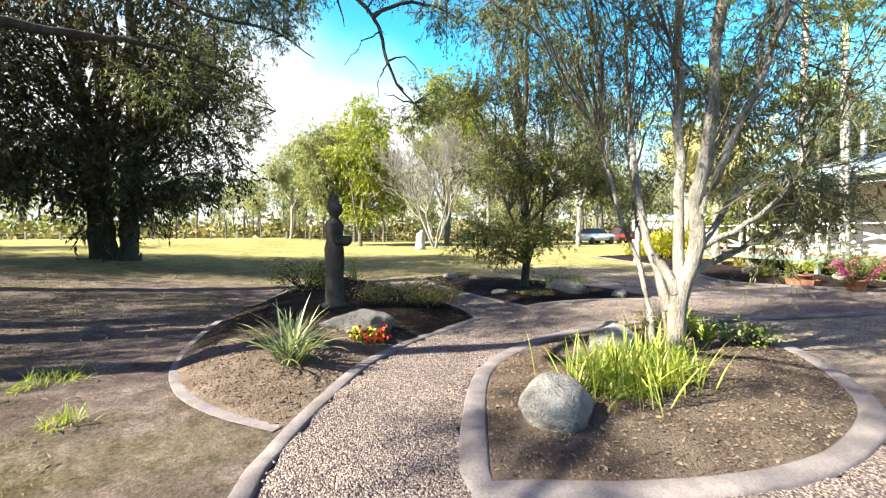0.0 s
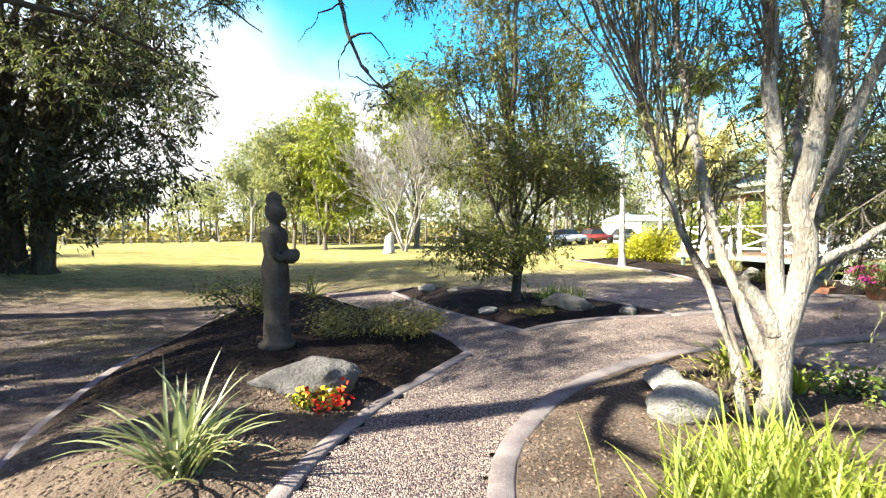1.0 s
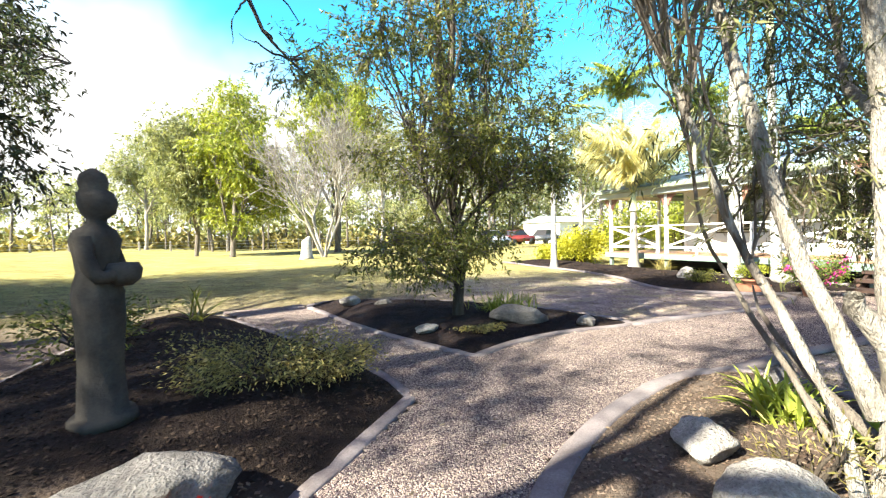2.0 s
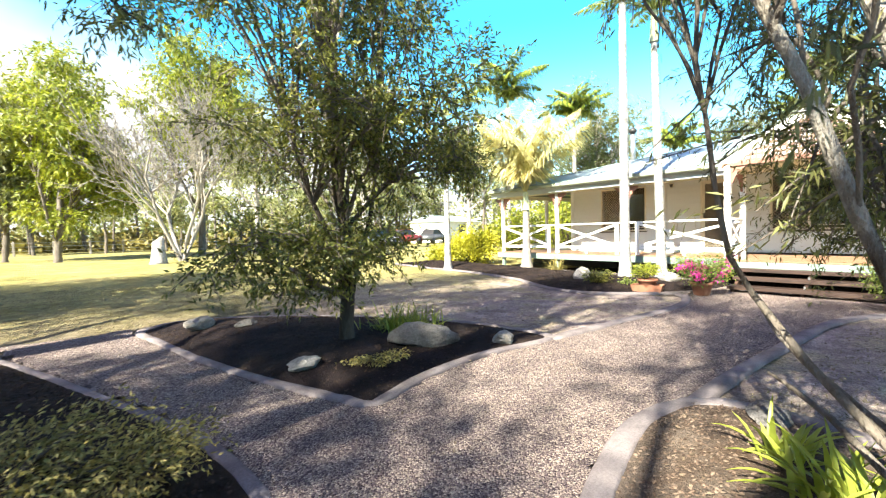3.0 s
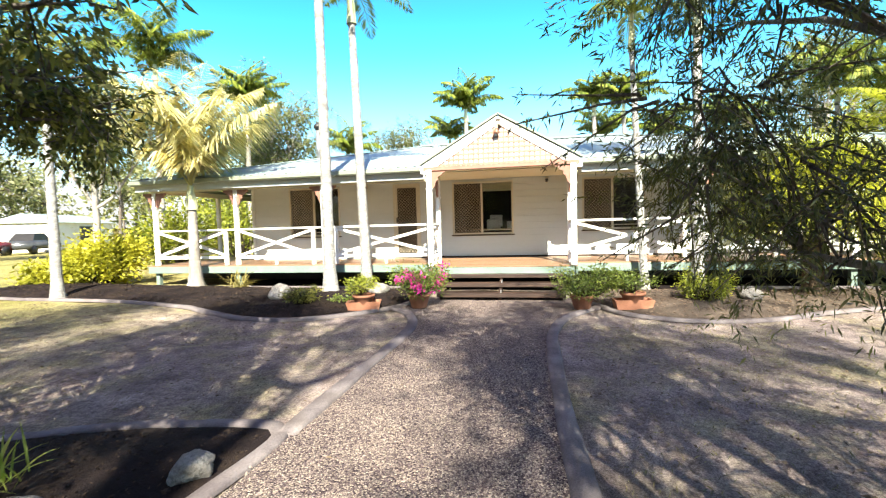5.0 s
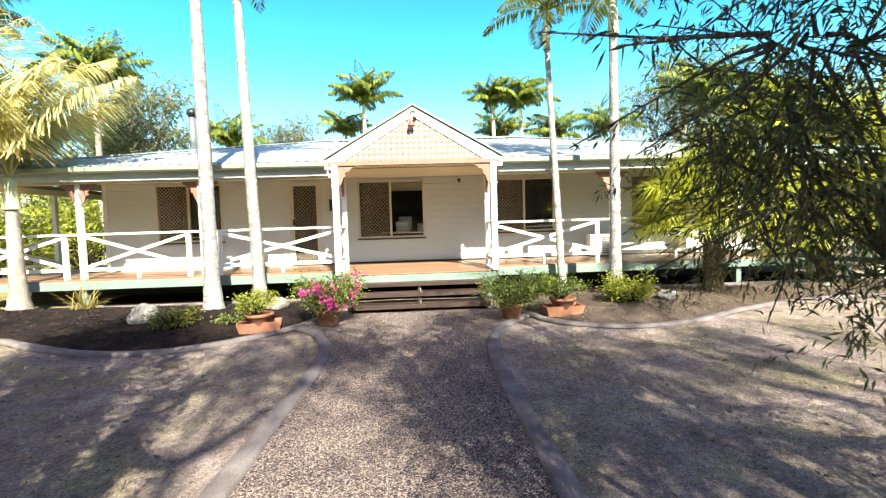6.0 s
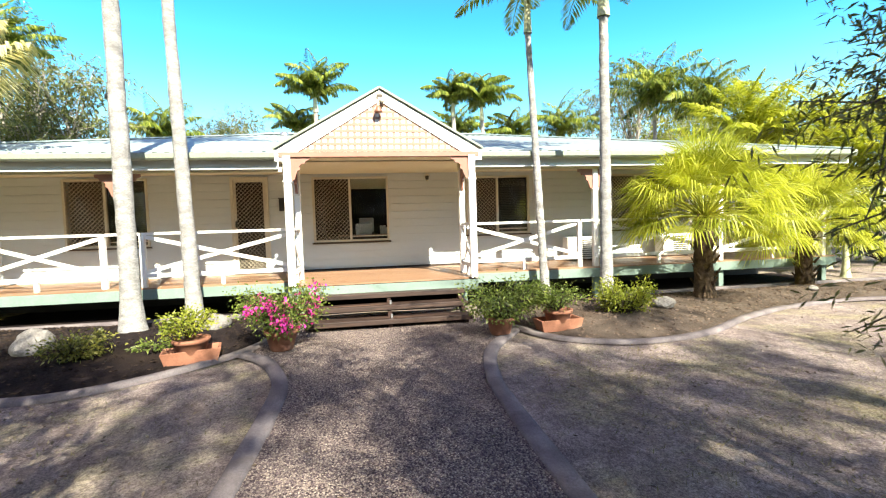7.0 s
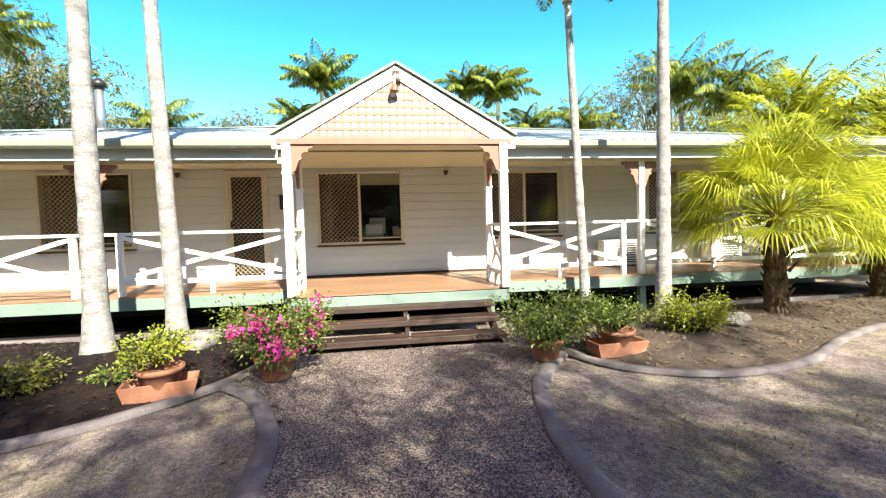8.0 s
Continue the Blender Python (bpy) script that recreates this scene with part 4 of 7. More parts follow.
part("veranda_ceiling", boxes(((POST_X + 0.04, END_Y0, 2.74), (WALL_X, END_Y1, 2.76))), M_CEIL, house, "cream lined veranda ceiling")
for y in (15.95, -2.85):
    part("veranda_beam", boxes(((POST_X + 0.05, y - 0.04, BEAM_Z), (22.9, y + 0.04, BEAM_Z + 0.14))), M_CEIL, house)

# roof: four corrugated slopes meeting in a hip, gutter, flue
RIDGE_X, RIDGE_Z, RY0, RY1 = 18.9, 4.38, 3.2, 9.9
BACK_X, EY0, EY1 = 24.9, END_Y0 - 0.3, END_Y1 + 0.3


def corrugated(corners, pitch=0.19, depth=0.022):
    """A corrugated sheet over a sloping four-sided field: corners eave start, eave end, ridge end, ridge start."""
    e0, e1, r1, r0 = (np.array(c, float) for c in corners)
    n = int(np.linalg.norm(e1 - e0) / pitch) * 4
    s = np.linspace(0, 1, n + 1)
    eave = e0 + (e1 - e0) * s[:, None]
    # ribs run square to the eave: each rib ends where the hip or ridge cuts it
    d = unit(e1 - e0)
    lo, hi = (r0 - e0) @ d, (r1 - e0) @ d
    at = s * np.linalg.norm(e1 - e0)
    full = np.linalg.norm(e1 - e0)
    frac = np.clip(np.minimum(at / max(lo, 1e-6), (full - at) / max(full - hi, 1e-6)), 0, 1)
    upv = (r0 - e0) - ((r0 - e0) @ d) * d
    top = eave + upv * frac[:, None]
    nrm = unit(np.cross(d, upv))
    nrm = nrm if nrm[2] > 0 else -nrm
    w = depth * np.array([0, 0, 1, 1])[np.arange(n + 1) % 4]
    v = np.concatenate([eave + nrm * w[:, None], top + nrm * w[:, None]])
    i = np.arange(n)
    return v, np.stack([i, i + 1, i + n + 2, i + n + 1], -1)


roof = thing("roof")
roof.parent = house
for c in (((EAVE_X, EY0, EAVE_Z + 0.1), (EAVE_X, EY1, EAVE_Z + 0.1), (RIDGE_X, RY1, RIDGE_Z), (RIDGE_X, RY0, RIDGE_Z)), ((BACK_X, EY1, EAVE_Z + 0.1), (BACK_X, EY0, EAVE_Z + 0.1), (RIDGE_X, RY0, RIDGE_Z), (RIDGE_X, RY1, RIDGE_Z)), ((BACK_X, EY0, EAVE_Z + 0.1), (EAVE_X, EY0, EAVE_Z + 0.1), (RIDGE_X, RY0, RIDGE_Z), (RIDGE_X, RY0, RIDGE_Z)), ((EAVE_X, EY1, EAVE_Z + 0.1), (BACK_X, EY1, EAVE_Z + 0.1), (RIDGE_X, RY1, RIDGE_Z), (RIDGE_X, RY1, RIDGE_Z))):
    v, f = corrugated(c)
    part_mesh("roof_slope", mesh_of("roof_slope", v, f, M_ROOF), roof, "pale green-grey corrugated steel")
capping = bmesh.new()
bar(capping, (RIDGE_X, RY0, RIDGE_Z + 0.03), (RIDGE_X, RY1, RIDGE_Z + 0.03), 0.3, 0.04)
for yr, ye in ((RY0, EY0), (RY1, EY1)):
    for xe in (EAVE_X, BACK_X):
        bar(capping, (RIDGE_X, yr, RIDGE_Z + 0.03), (xe, ye, EAVE_Z + 0.13), 0.22, 0.03)
part("ridge_capping", capping, M_ROOF, roof)


def gutter_run(a, b, nm="gutter"):
    """A quad gutter: a trough with a rolled front lip, from a to b along y."""
    bm = bmesh.new()
    x, z = a[0], a[2]
    prof = [(0.0, 0.11), (-0.012, 0.11), (-0.012, 0.095), (-0.10, 0.10), (-0.115, 0.115), (-0.125, 0.10), (-0.12, 0.03), (-0.09, 0.0), (0.0, 0.0)]
    rows = [[bm.verts.new((x + p, y, z + q)) for p, q in prof] for y in (a[1], b[1])]
    for i in range(len(prof) - 1):
        bm.faces.new((rows[0][i], rows[0][i + 1], rows[1][i + 1], rows[1][i]))
    bm.faces.new(rows[0])
    bm.faces.new(rows[1][::-1])
    return part(nm, bm, M_GUTTER, roof, "pale green quad gutter")


gutter_run((EAVE_X + 0.02, EY0, EAVE_Z - 0.02), (EAVE_X + 0.02, 4.95, 0))
gutter_run((EAVE_X + 0.02, 8.45, EAVE_Z - 0.02), (EAVE_X + 0.02, EY1, 0))
for a, b in ((EY0, 4.95), (8.45, EY1)):
    part("eave_fascia", boxes(((EAVE_X + 0.08, a, 2.592), (EAVE_X + 0.1, b, EAVE_Z - 0.012)), bevel=0.003), M_CREAM, roof, "cream fascia behind the gutter")
for y in (EY0 - 0.05, EY1 + 0.05):
    part("side_gutter", boxes(((EAVE_X, y - 0.06, EAVE_Z - 0.02), (BACK_X, y + 0.06, EAVE_Z + 0.09))), M_GUTTER, roof)
part("eave_lining", boxes(((EAVE_X + 0.047, EY0, EAVE_Z - 0.01), (POST_X - 0.045, 4.95, EAVE_Z + 0.01)), ((EAVE_X + 0.047, 8.45, EAVE_Z - 0.01), (POST_X - 0.045, EY1, EAVE_Z + 0.01))), M_CEIL, roof)
fl = bmesh.new()
lathe(fl, [(0.09, 3.6), (0.09, 4.95)], 16, (17.5, 13.28, 0))
part("flue_pipe", fl, M_STEEL, roof, "galvanised flue pipe", True)
fl = bmesh.new()
lathe(fl, [(0.15, 5.0), (0.15, 5.1), (0.05, 5.2)], 16, (17.5, 13.28, 0))
lathe(fl, [(0.1, 4.93), (0.1, 5.02)], 16, (17.5, 13.28, 0))
part("flue_cowl", fl, M_BLACK, roof, "dark flue cowl", True)
vent = bmesh.new()
lathe(vent, [(0.1, 3.5), (0.1, 4.12), (0.13, 4.15), (0.13, 4.24), (0.06, 4.3)], 16, (18.0, 9.2, 0))
part("roof_vent", vent, M_STEEL, roof, "small metal roof vent", True)

# gabled porch roof
GX0, APEX_Y, APEX_Z, GE_Z, GY0, GY1 = PORCH_X - 0.045, 6.69, 3.70, 2.74, 5.03, 8.35
porch = thing("porch_gable")
porch.parent = house
for ye in (GY0, GY1):
    c = ((GX0 - 0.015, ye, GE_Z + 0.06), (16.2, ye, GE_Z + 0.06), (16.2, APEX_Y, APEX_Z + 0.08), (GX0 - 0.015, APEX_Y, APEX_Z + 0.08))
    v, f = corrugated(c)
    part_mesh("roof_slope", mesh_of("roof_slope", v, f, M_ROOF), porch, "pale green-grey corrugated steel")
    s = 1 if ye > APEX_Y else -1
    bm = bmesh.new()
    pts = [(APEX_Y, APEX_Z + 0.06), (ye + s * 0.02, GE_Z + 0.04), (ye + s * 0.02, GE_Z - 0.12), (ye - s * 0.1, GE_Z - 0.12), (APEX_Y, APEX_Z - 0.12)]
    fr = [bm.verts.new((GX0 + 0.012, a, b)) for a, b in pts]
    bk = [bm.verts.new((GX0 + 0.037, a, b)) for a, b in pts]
    bm.faces.new(fr)
    bm.faces.new(bk[::-1])
    for i in range(5):
        bm.faces.new((fr[i], bk[i], bk[(i + 1) % 5], fr[(i + 1) % 5]))
    bmesh.ops.recalc_face_normals(bm, faces=bm.faces[:])
    part("barge_board", bm, M_WHITE, porch, "white barge board")
    part("barge_capping", bar(bmesh.new(), (GX0 + 0.012, APEX_Y, APEX_Z + 0.095), (GX0 + 0.012, ye + s * 0.04, GE_Z + 0.075), 0.08, 0.035), M_GUTTER, porch, "pale green capping")
    part("side_lining", boxes(((PORCH_X + 0.034, ye - s * 0.1, GE_Z - 0.09), (POST_X, ye - s * 0.1 + s * 0.02, GE_Z + 0.05))), M_WHITE, porch)
bm = bmesh.new()
tri = [(GY0 + 0.03, 2.70), (GY1 - 0.03, 2.70), (APEX_Y, APEX_Z - 0.01)]
fr, bk = [bm.verts.new((PORCH_X - 0.005, a, b)) for a, b in tri], [bm.verts.new((PORCH_X + 0.03, a, b)) for a, b in tri]
bm.faces.new(fr)
bm.faces.new(bk[::-1])
for i in range(3):
    bm.faces.new((fr[i], bk[i], bk[(i + 1) % 3], fr[(i + 1) % 3]))
bmesh.ops.recalc_face_normals(bm, faces=bm.faces[:])
part("gable_sheet", bm, M_WHITE, porch, "white sheet behind the lattice")
part("porch_beam", boxes(((PORCH_X - 0.05, PORCH_Y0 - 0.06, 2.68), (PORCH_X + 0.05, PORCH_Y1 + 0.06, 2.76))), M_SALMON, porch, "salmon beam")
lattice = thing("lattice_panel")
lattice.parent = porch
half = (GY1 - GY0) / 2 - 0.2
slope = (APEX_Z - 0.12 - 2.76) / half
for k in range(-15, 16):
    y = APEX_Y + k * 0.106
    top = 2.76 + slope * (half - abs(k * 0.106))
    if top > 2.82:
        part("slat", boxes(((PORCH_X - 0.0095, y - 0.022, 2.76), (PORCH_X - 0.0065, y + 0.022, top)), bevel=0), M_LATTICE, lattice)
for j in range(9):
    z = 2.79 + j * 0.104
    w = half - (z - 2.76) / slope
    if w > 0.1:
        part("slat", boxes(((PORCH_X - 0.0135, APEX_Y - w, z - 0.022), (PORCH_X - 0.0105, APEX_Y + w, z + 0.022)), bevel=0), M_LATTICE, lattice)
part("porch_ceiling", boxes(((PORCH_X + 0.052, PORCH_Y0, 2.752), (POST_X - 0.05, PORCH_Y1, 2.772))), M_CEIL, porch, "cream lined ceiling")
for y in (5.19, 8.19):
    part("side_beam", boxes(((PORCH_X + 0.06, y - 0.045, 2.60), (POST_X - 0.05, y + 0.045, 2.77))), M_CEIL, porch)

# things on the house
lamp = thing("flood_light", (GX0 + 0.012, APEX_Y, APEX_Z - 0.06), "small floodlight with a brown hood and sensor at the gable's peak", "lamp")
part("back_plate", boxes(((-0.02, -0.05, -0.03), (0, 0.05, 0.045)), bevel=0.006), M_BLIND, lamp)
fb = bmesh.new()
bar(fb, (-0.01, 0.01, -0.01), (-0.07, 0.03, -0.16), 0.03, 0.03)
part("arm", fb, M_TRIM, lamp)
fb = bmesh.new()
lathe(fb, [(0.0, -0.045), (0.034, -0.032), (0.045, 0), (0.034, 0.032), (0.0, 0.045)], 14, (-0.06, -0.035, -0.065))
part("sensor", fb, M_TRIM, lamp, "pale round sensor", True)
fb = bmesh.new()
lathe(fb, [(0.062, -0.075), (0.066, -0.06), (0.045, 0.0), (0.028, 0.03), (0.0, 0.036)], 16, (-0.075, 0.03, -0.19))
part("hood", fb, M_HUSK_PAINT, lamp, "brown bell-shaped hood", True)
for y in (5.62, 10.62):
    wl = thing("wall_lamp", (WALL_X - 0.004, y, 2.63), "small cream coach lamp with dark glass on the weatherboards", "lamp")
    part("back_plate", boxes(((-0.02, -0.04, -0.03), (0, 0.04, 0.07))), M_TRIM, wl)
    wb = bmesh.new()
    lathe(wb, [(0.068, 0.03), (0.06, 0.045), (0.03, 0.075), (0.012, 0.085), (0.0, 0.1)], 6, (-0.085, 0, 0))
    part("hood", wb, M_TRIM, wl, "cream hood")
    wb = bmesh.new()
    lathe(wb, [(0.03, -0.06), (0.052, 0.028)], 6, (-0.085, 0, 0))
    part("glass", wb, M_BLACK, wl, "dark glass")
    wb = bmesh.new()
    lathe(wb, [(0.0, -0.1), (0.014, -0.085), (0.036, -0.062), (0.0, -0.058)], 6, (-0.085, 0, 0))
    part("base", wb, M_TRIM, wl)
# a desk just inside the porch window
desk = thing("desk", (15.55, 6.95, DECK_Z), "plain timber desk just inside the porch window", "desk")
part("desktop", boxes(((-0.35, -0.7, 0.73), (0.35, 0.7, 0.76)), bevel=0.004), M_DECK, desk)
for x in (-0.31, 0.31):
    for y in (-0.66, 0.66):
        part("leg", boxes(((x - 0.025, y - 0.025, 0), (x + 0.025, y + 0.025, 0.728)), bevel=0.004), M_DECK, desk)
screen = thing("computer_monitor", (15.58, 7.01, DECK_Z + 0.76), "pale beige computer monitor on the desk, seen from behind", "monitor")
fb = bmesh.new()
lathe(fb, [(0.0, 0.0), (0.11, 0.0), (0.11, 0.015), (0.05, 0.03), (0.04, 0.06), (0.0, 0.06)], 16)
part("stand", fb, M_TRIM, screen)
part("casing", boxes(((0.02, -0.17, 0.055), (0.12, 0.17, 0.39)), bevel=0.012), M_WHITE, screen)
part("back_shell", boxes(((-0.16, -0.12, 0.075), (0.018, 0.12, 0.3)), bevel=0.03), M_WHITE, screen)
carton = thing("carton", (15.5, 6.61, DECK_Z + 0.76), "small white carton on the desk", "carton")
part("body", boxes(((-0.08, -0.085, 0), (0.08, 0.085, 0.15)), bevel=0.003), M_WHITE, carton)
part("lid", boxes(((-0.085, -0.045, 0.1505), (0.085, 0.09, 0.2)), bevel=0.003), M_WHITE, carton)
# the dark box beside the door, taken as a meter box
mb = thing("letter_box", (WALL_X - 0.004, 8.78, 2.08), "small dark wall box beside the screen door", "wall box")
part("body", boxes(((-0.07, -0.06, -0.13), (0, 0.06, 0.13)), bevel=0.01), M_BLACK, mb)
part("lid", boxes(((-0.09, -0.07, 0.132), (0, 0.07, 0.15)), bevel=0.004), M_BLACK, mb)


def outdoor_unit(at):
    """An air-conditioner's outdoor unit on the deck against the wall."""
    u = thing("air_conditioner", at, "white outdoor air-conditioning unit on the veranda", "air conditioner", "air conditioners")
    part("cabinet", boxes(((-0.3, -0.38, 0.03), (0, 0.38, 0.55)), bevel=0.015), M_WHITE, u)
    g = bmesh.new()
    for i in range(9):
        box(g, (-0.312, -0.3, 0.08 + 0.048 * i), (-0.302, 0.1, 0.1 + 0.048 * i))
    part("grille", g, M_BLACK, u, "dark grille")
    for y in (-0.28, 0.28):
        part("foot", boxes(((-0.28, y - 0.03, 0), (-0.02, y + 0.03, 0.029))), M_BLACK, u)


outdoor_unit((WALL_X - 0.1, 2.05, DECK_Z))
outdoor_unit((WALL_X - 0.1, -0.35, DECK_Z))
wb = thing("white_box", (15.5, 7.05, DECK_Z), "white office machine on a desk inside", "machine")
part("desk", boxes(((-0.3, -0.6, 0.0), (0.3, 0.9, 0.72))), M_BLIND, wb, "dark desk")
part("body", boxes(((-0.2, -0.16, 0.722), (0.2, 0.2, 1.02)), bevel=0.02), M_WHITE, wb)

# steps
steps = thing("front_steps", (0, 0, 0), "dark-stained open timber steps up to the porch", "steps")
for i, (x, z) in enumerate(((11.42, 0.15), (11.72, 0.31), (12.0, 0.465))):
    part("tread", boxes(((x, 5.42, z - 0.075), (x + 0.3, 7.92, z)), bevel=0.008), M_STEP, steps, "dark sleeper tread")
for y in (5.5, 6.67, 7.84):
    s = bmesh.new()
    bar(s, (11.5, y, 0.0), (12.17, y, 0.37), 0.06, 0.14)
    part("stringer", s, M_STEP, steps)
for x, z in ((11.52, 0.165), (11.82, 0.325)):
    part("clip", boxes(((x, 6.635, z - 0.012), (x + 0.04, 6.665, z + 0.045))), M_STEEL, steps, "pale metal clip")
for a, b, nm in ((8.6, 19.0, "edge_beam"), (-7.0, 2.2, "edge_beam")):
    e = thing(nm, (0, 0, 0), "weathered concrete edge beam under the deck", "edging", "", "structure")
    part("beam", boxes(((12.98, a, -0.1), (13.1, b, 0.075)), bevel=0.012), M_KERB, e)

# ---- trees and plants ----


def wander(a, b, rng, wob=0.08, n=7):
    """A crooked line from a to b."""
    t = np.linspace(0, 1, n)[:, None]
    a, b = np.asarray(a, float), np.asarray(b, float)
    k = rng.normal(0, wob * np.linalg.norm(b - a), (n, 3)) * np.sin(np.pi * t)
    k = np.cumsum(k, 0) * 0.35 * np.sin(np.pi * t)
    return a + (b - a) * t + k


def near_on(lines, p, rise=0.55):
    """The place and radius on the stems from which a limb to p would start."""
    best = None
    for pts, rad in lines:
        want = pts[0, 2] + (p[2] - pts[0, 2]) * rise
        d = np.linalg.norm((pts - p)[:, :2], axis=1) + 1.2 * np.abs(pts[:, 2] - want) + 4 * np.maximum(pts[:, 2] - p[2] + 0.05, 0)
        i = int(np.argmin(d))
        if best is None or d[i] < best[0]:
            best = (d[i], pts[i], rad[i])
    return best[1], best[2]


def foliage(clumps, rng, sprays, per, twig, length, width, droop=0.15, outward=0.6):
    """Leaves on twigs that fill clumps of (centre, radii): the twigs' lines, and the leaves' places and ways."""
    twigs, at, way = [], [], []
    for c, r in clumps:
        c, r = np.asarray(c, float), np.asarray(r, float)
        n = max(3, int(sprays * np.prod(r) ** (1 / 3) ** 1))
        u = unit(rng.normal(size=(n, 3)))
        start = c + u * r * (rng.uniform(0.1, 1.0, (n, 1)) ** 0.6)
        d = unit(u * outward + rng.normal(0, 0.55, (n, 3)) + np.array([0, 0, -droop]))
        ends = start + d * twig * rng.uniform(0.6, 1.3, (n, 1))
        for s, e in zip(start[: max(2, n // 3)], ends):
            twigs.append((np.stack([s + (c - s) * 0.55, s, e]), np.array([0.012, 0.007, 0.003])))
        f = rng.uniform(0.05, 1.0, (n, per, 1))
        p = start[:, None] + (ends - start)[:, None] * f + rng.normal(0, 0.02, (n, per, 3))
        w = unit(d[:, None] * 0.7 + rng.normal(0, 0.65, (n, per, 3)))
        at.append(p.reshape(-1, 3))
        way.append(w.reshape(-1, 3))
    at, way = np.concatenate(at), np.concatenate(way)
    return twigs, leaves(at, way, length, width, rng, droop)


def clumps_in(centre, radii, n, size, rng, hollow=0.5, flat=0.75):
    """Clumps spread through an egg-shaped crown, more of them near its skin."""
    u = unit(rng.normal(size=(n, 3)))
    p = np.asarray(centre) + u * np.asarray(radii) * (rng.uniform(hollow, 1.0, (n, 1)))
    s = size * rng.uniform(0.6, 1.3, n)
    return [(p[i], (s[i], s[i], s[i] * flat)) for i in range(n)]


def tree(name, at, stems, clumps, bark, leaf, label, sprays=60, per=10, twig=0.35, length=0.09, width=0.025, droop=0.2, seed=1, rise=0.55, limb=0.035, group="", outward=0.6, near=False, category="tree", sides=8, dark=()):
    """A tree from stems (lines with radii, from its foot), clumps of foliage and limbs from stems to clumps."""
    rng = np.random.default_rng(seed)
    root = thing(name, at, label, category, group)
    stems = [(smooth_line(p, 0.25), np.interp(np.linspace(0, 1, len(smooth_line(p, 0.25))), np.linspace(0, 1, len(r)), r)) for p, r in stems]
    for p, r in stems:
        p += rng.normal(0, 0.012, p.shape) * (np.arange(len(p)) > 0)[:, None]
        r *= 1 + rng.normal(0, 0.06, len(r))
        r[0] *= 1.25
    limbs = []
    for c, r in clumps:
        s, rad = near_on(stems, np.asarray(c), rise)
        line = wander(s, c, rng, 0.10)
        line[1:-1, 2] += 0.06 * np.linalg.norm(line[-1] - line[0]) * np.sin(np.linspace(0, np.pi, len(line)))[1:-1]
        r0 = min(limb * (0.6 + 0.25 * np.linalg.norm(line[-1] - line[0])), rad * 0.8)
        limbs.append((line, np.linspace(r0, 0.008, len(line))))
    twigs, (lv, lf) = foliage(clumps, rng, sprays, per, twig, length, width, droop, outward)
    if near:
        part_mesh("trunk", mesh_of("trunk", *tubes(stems[:1], sides + 6), bark, True), root)
        for k, st in enumerate(stems[1:], 1):
            part_mesh("stem", mesh_of("stem", *tubes([st], sides + 4), M_BARK_MID if k in dark else bark, True), root)
        for lb in limbs:
            part_mesh("limb", mesh_of("limb", *tubes([lb], sides - 2), M_BARK_MID, True), root)
    else:
        part_mesh("trunk", mesh_of("trunk", *tubes(stems + limbs, sides), bark, True), root)
    tagged(part_mesh("twig_growth", mesh_of("twig_growth", *tubes(twigs, 3), M_BARK_MID if near else bark, True), root), "", "", "", "stuff")
    tagged(part_mesh("crown", mesh_of("crown", lv, lf, leaf), root), "", "", "", "stuff")
    return root


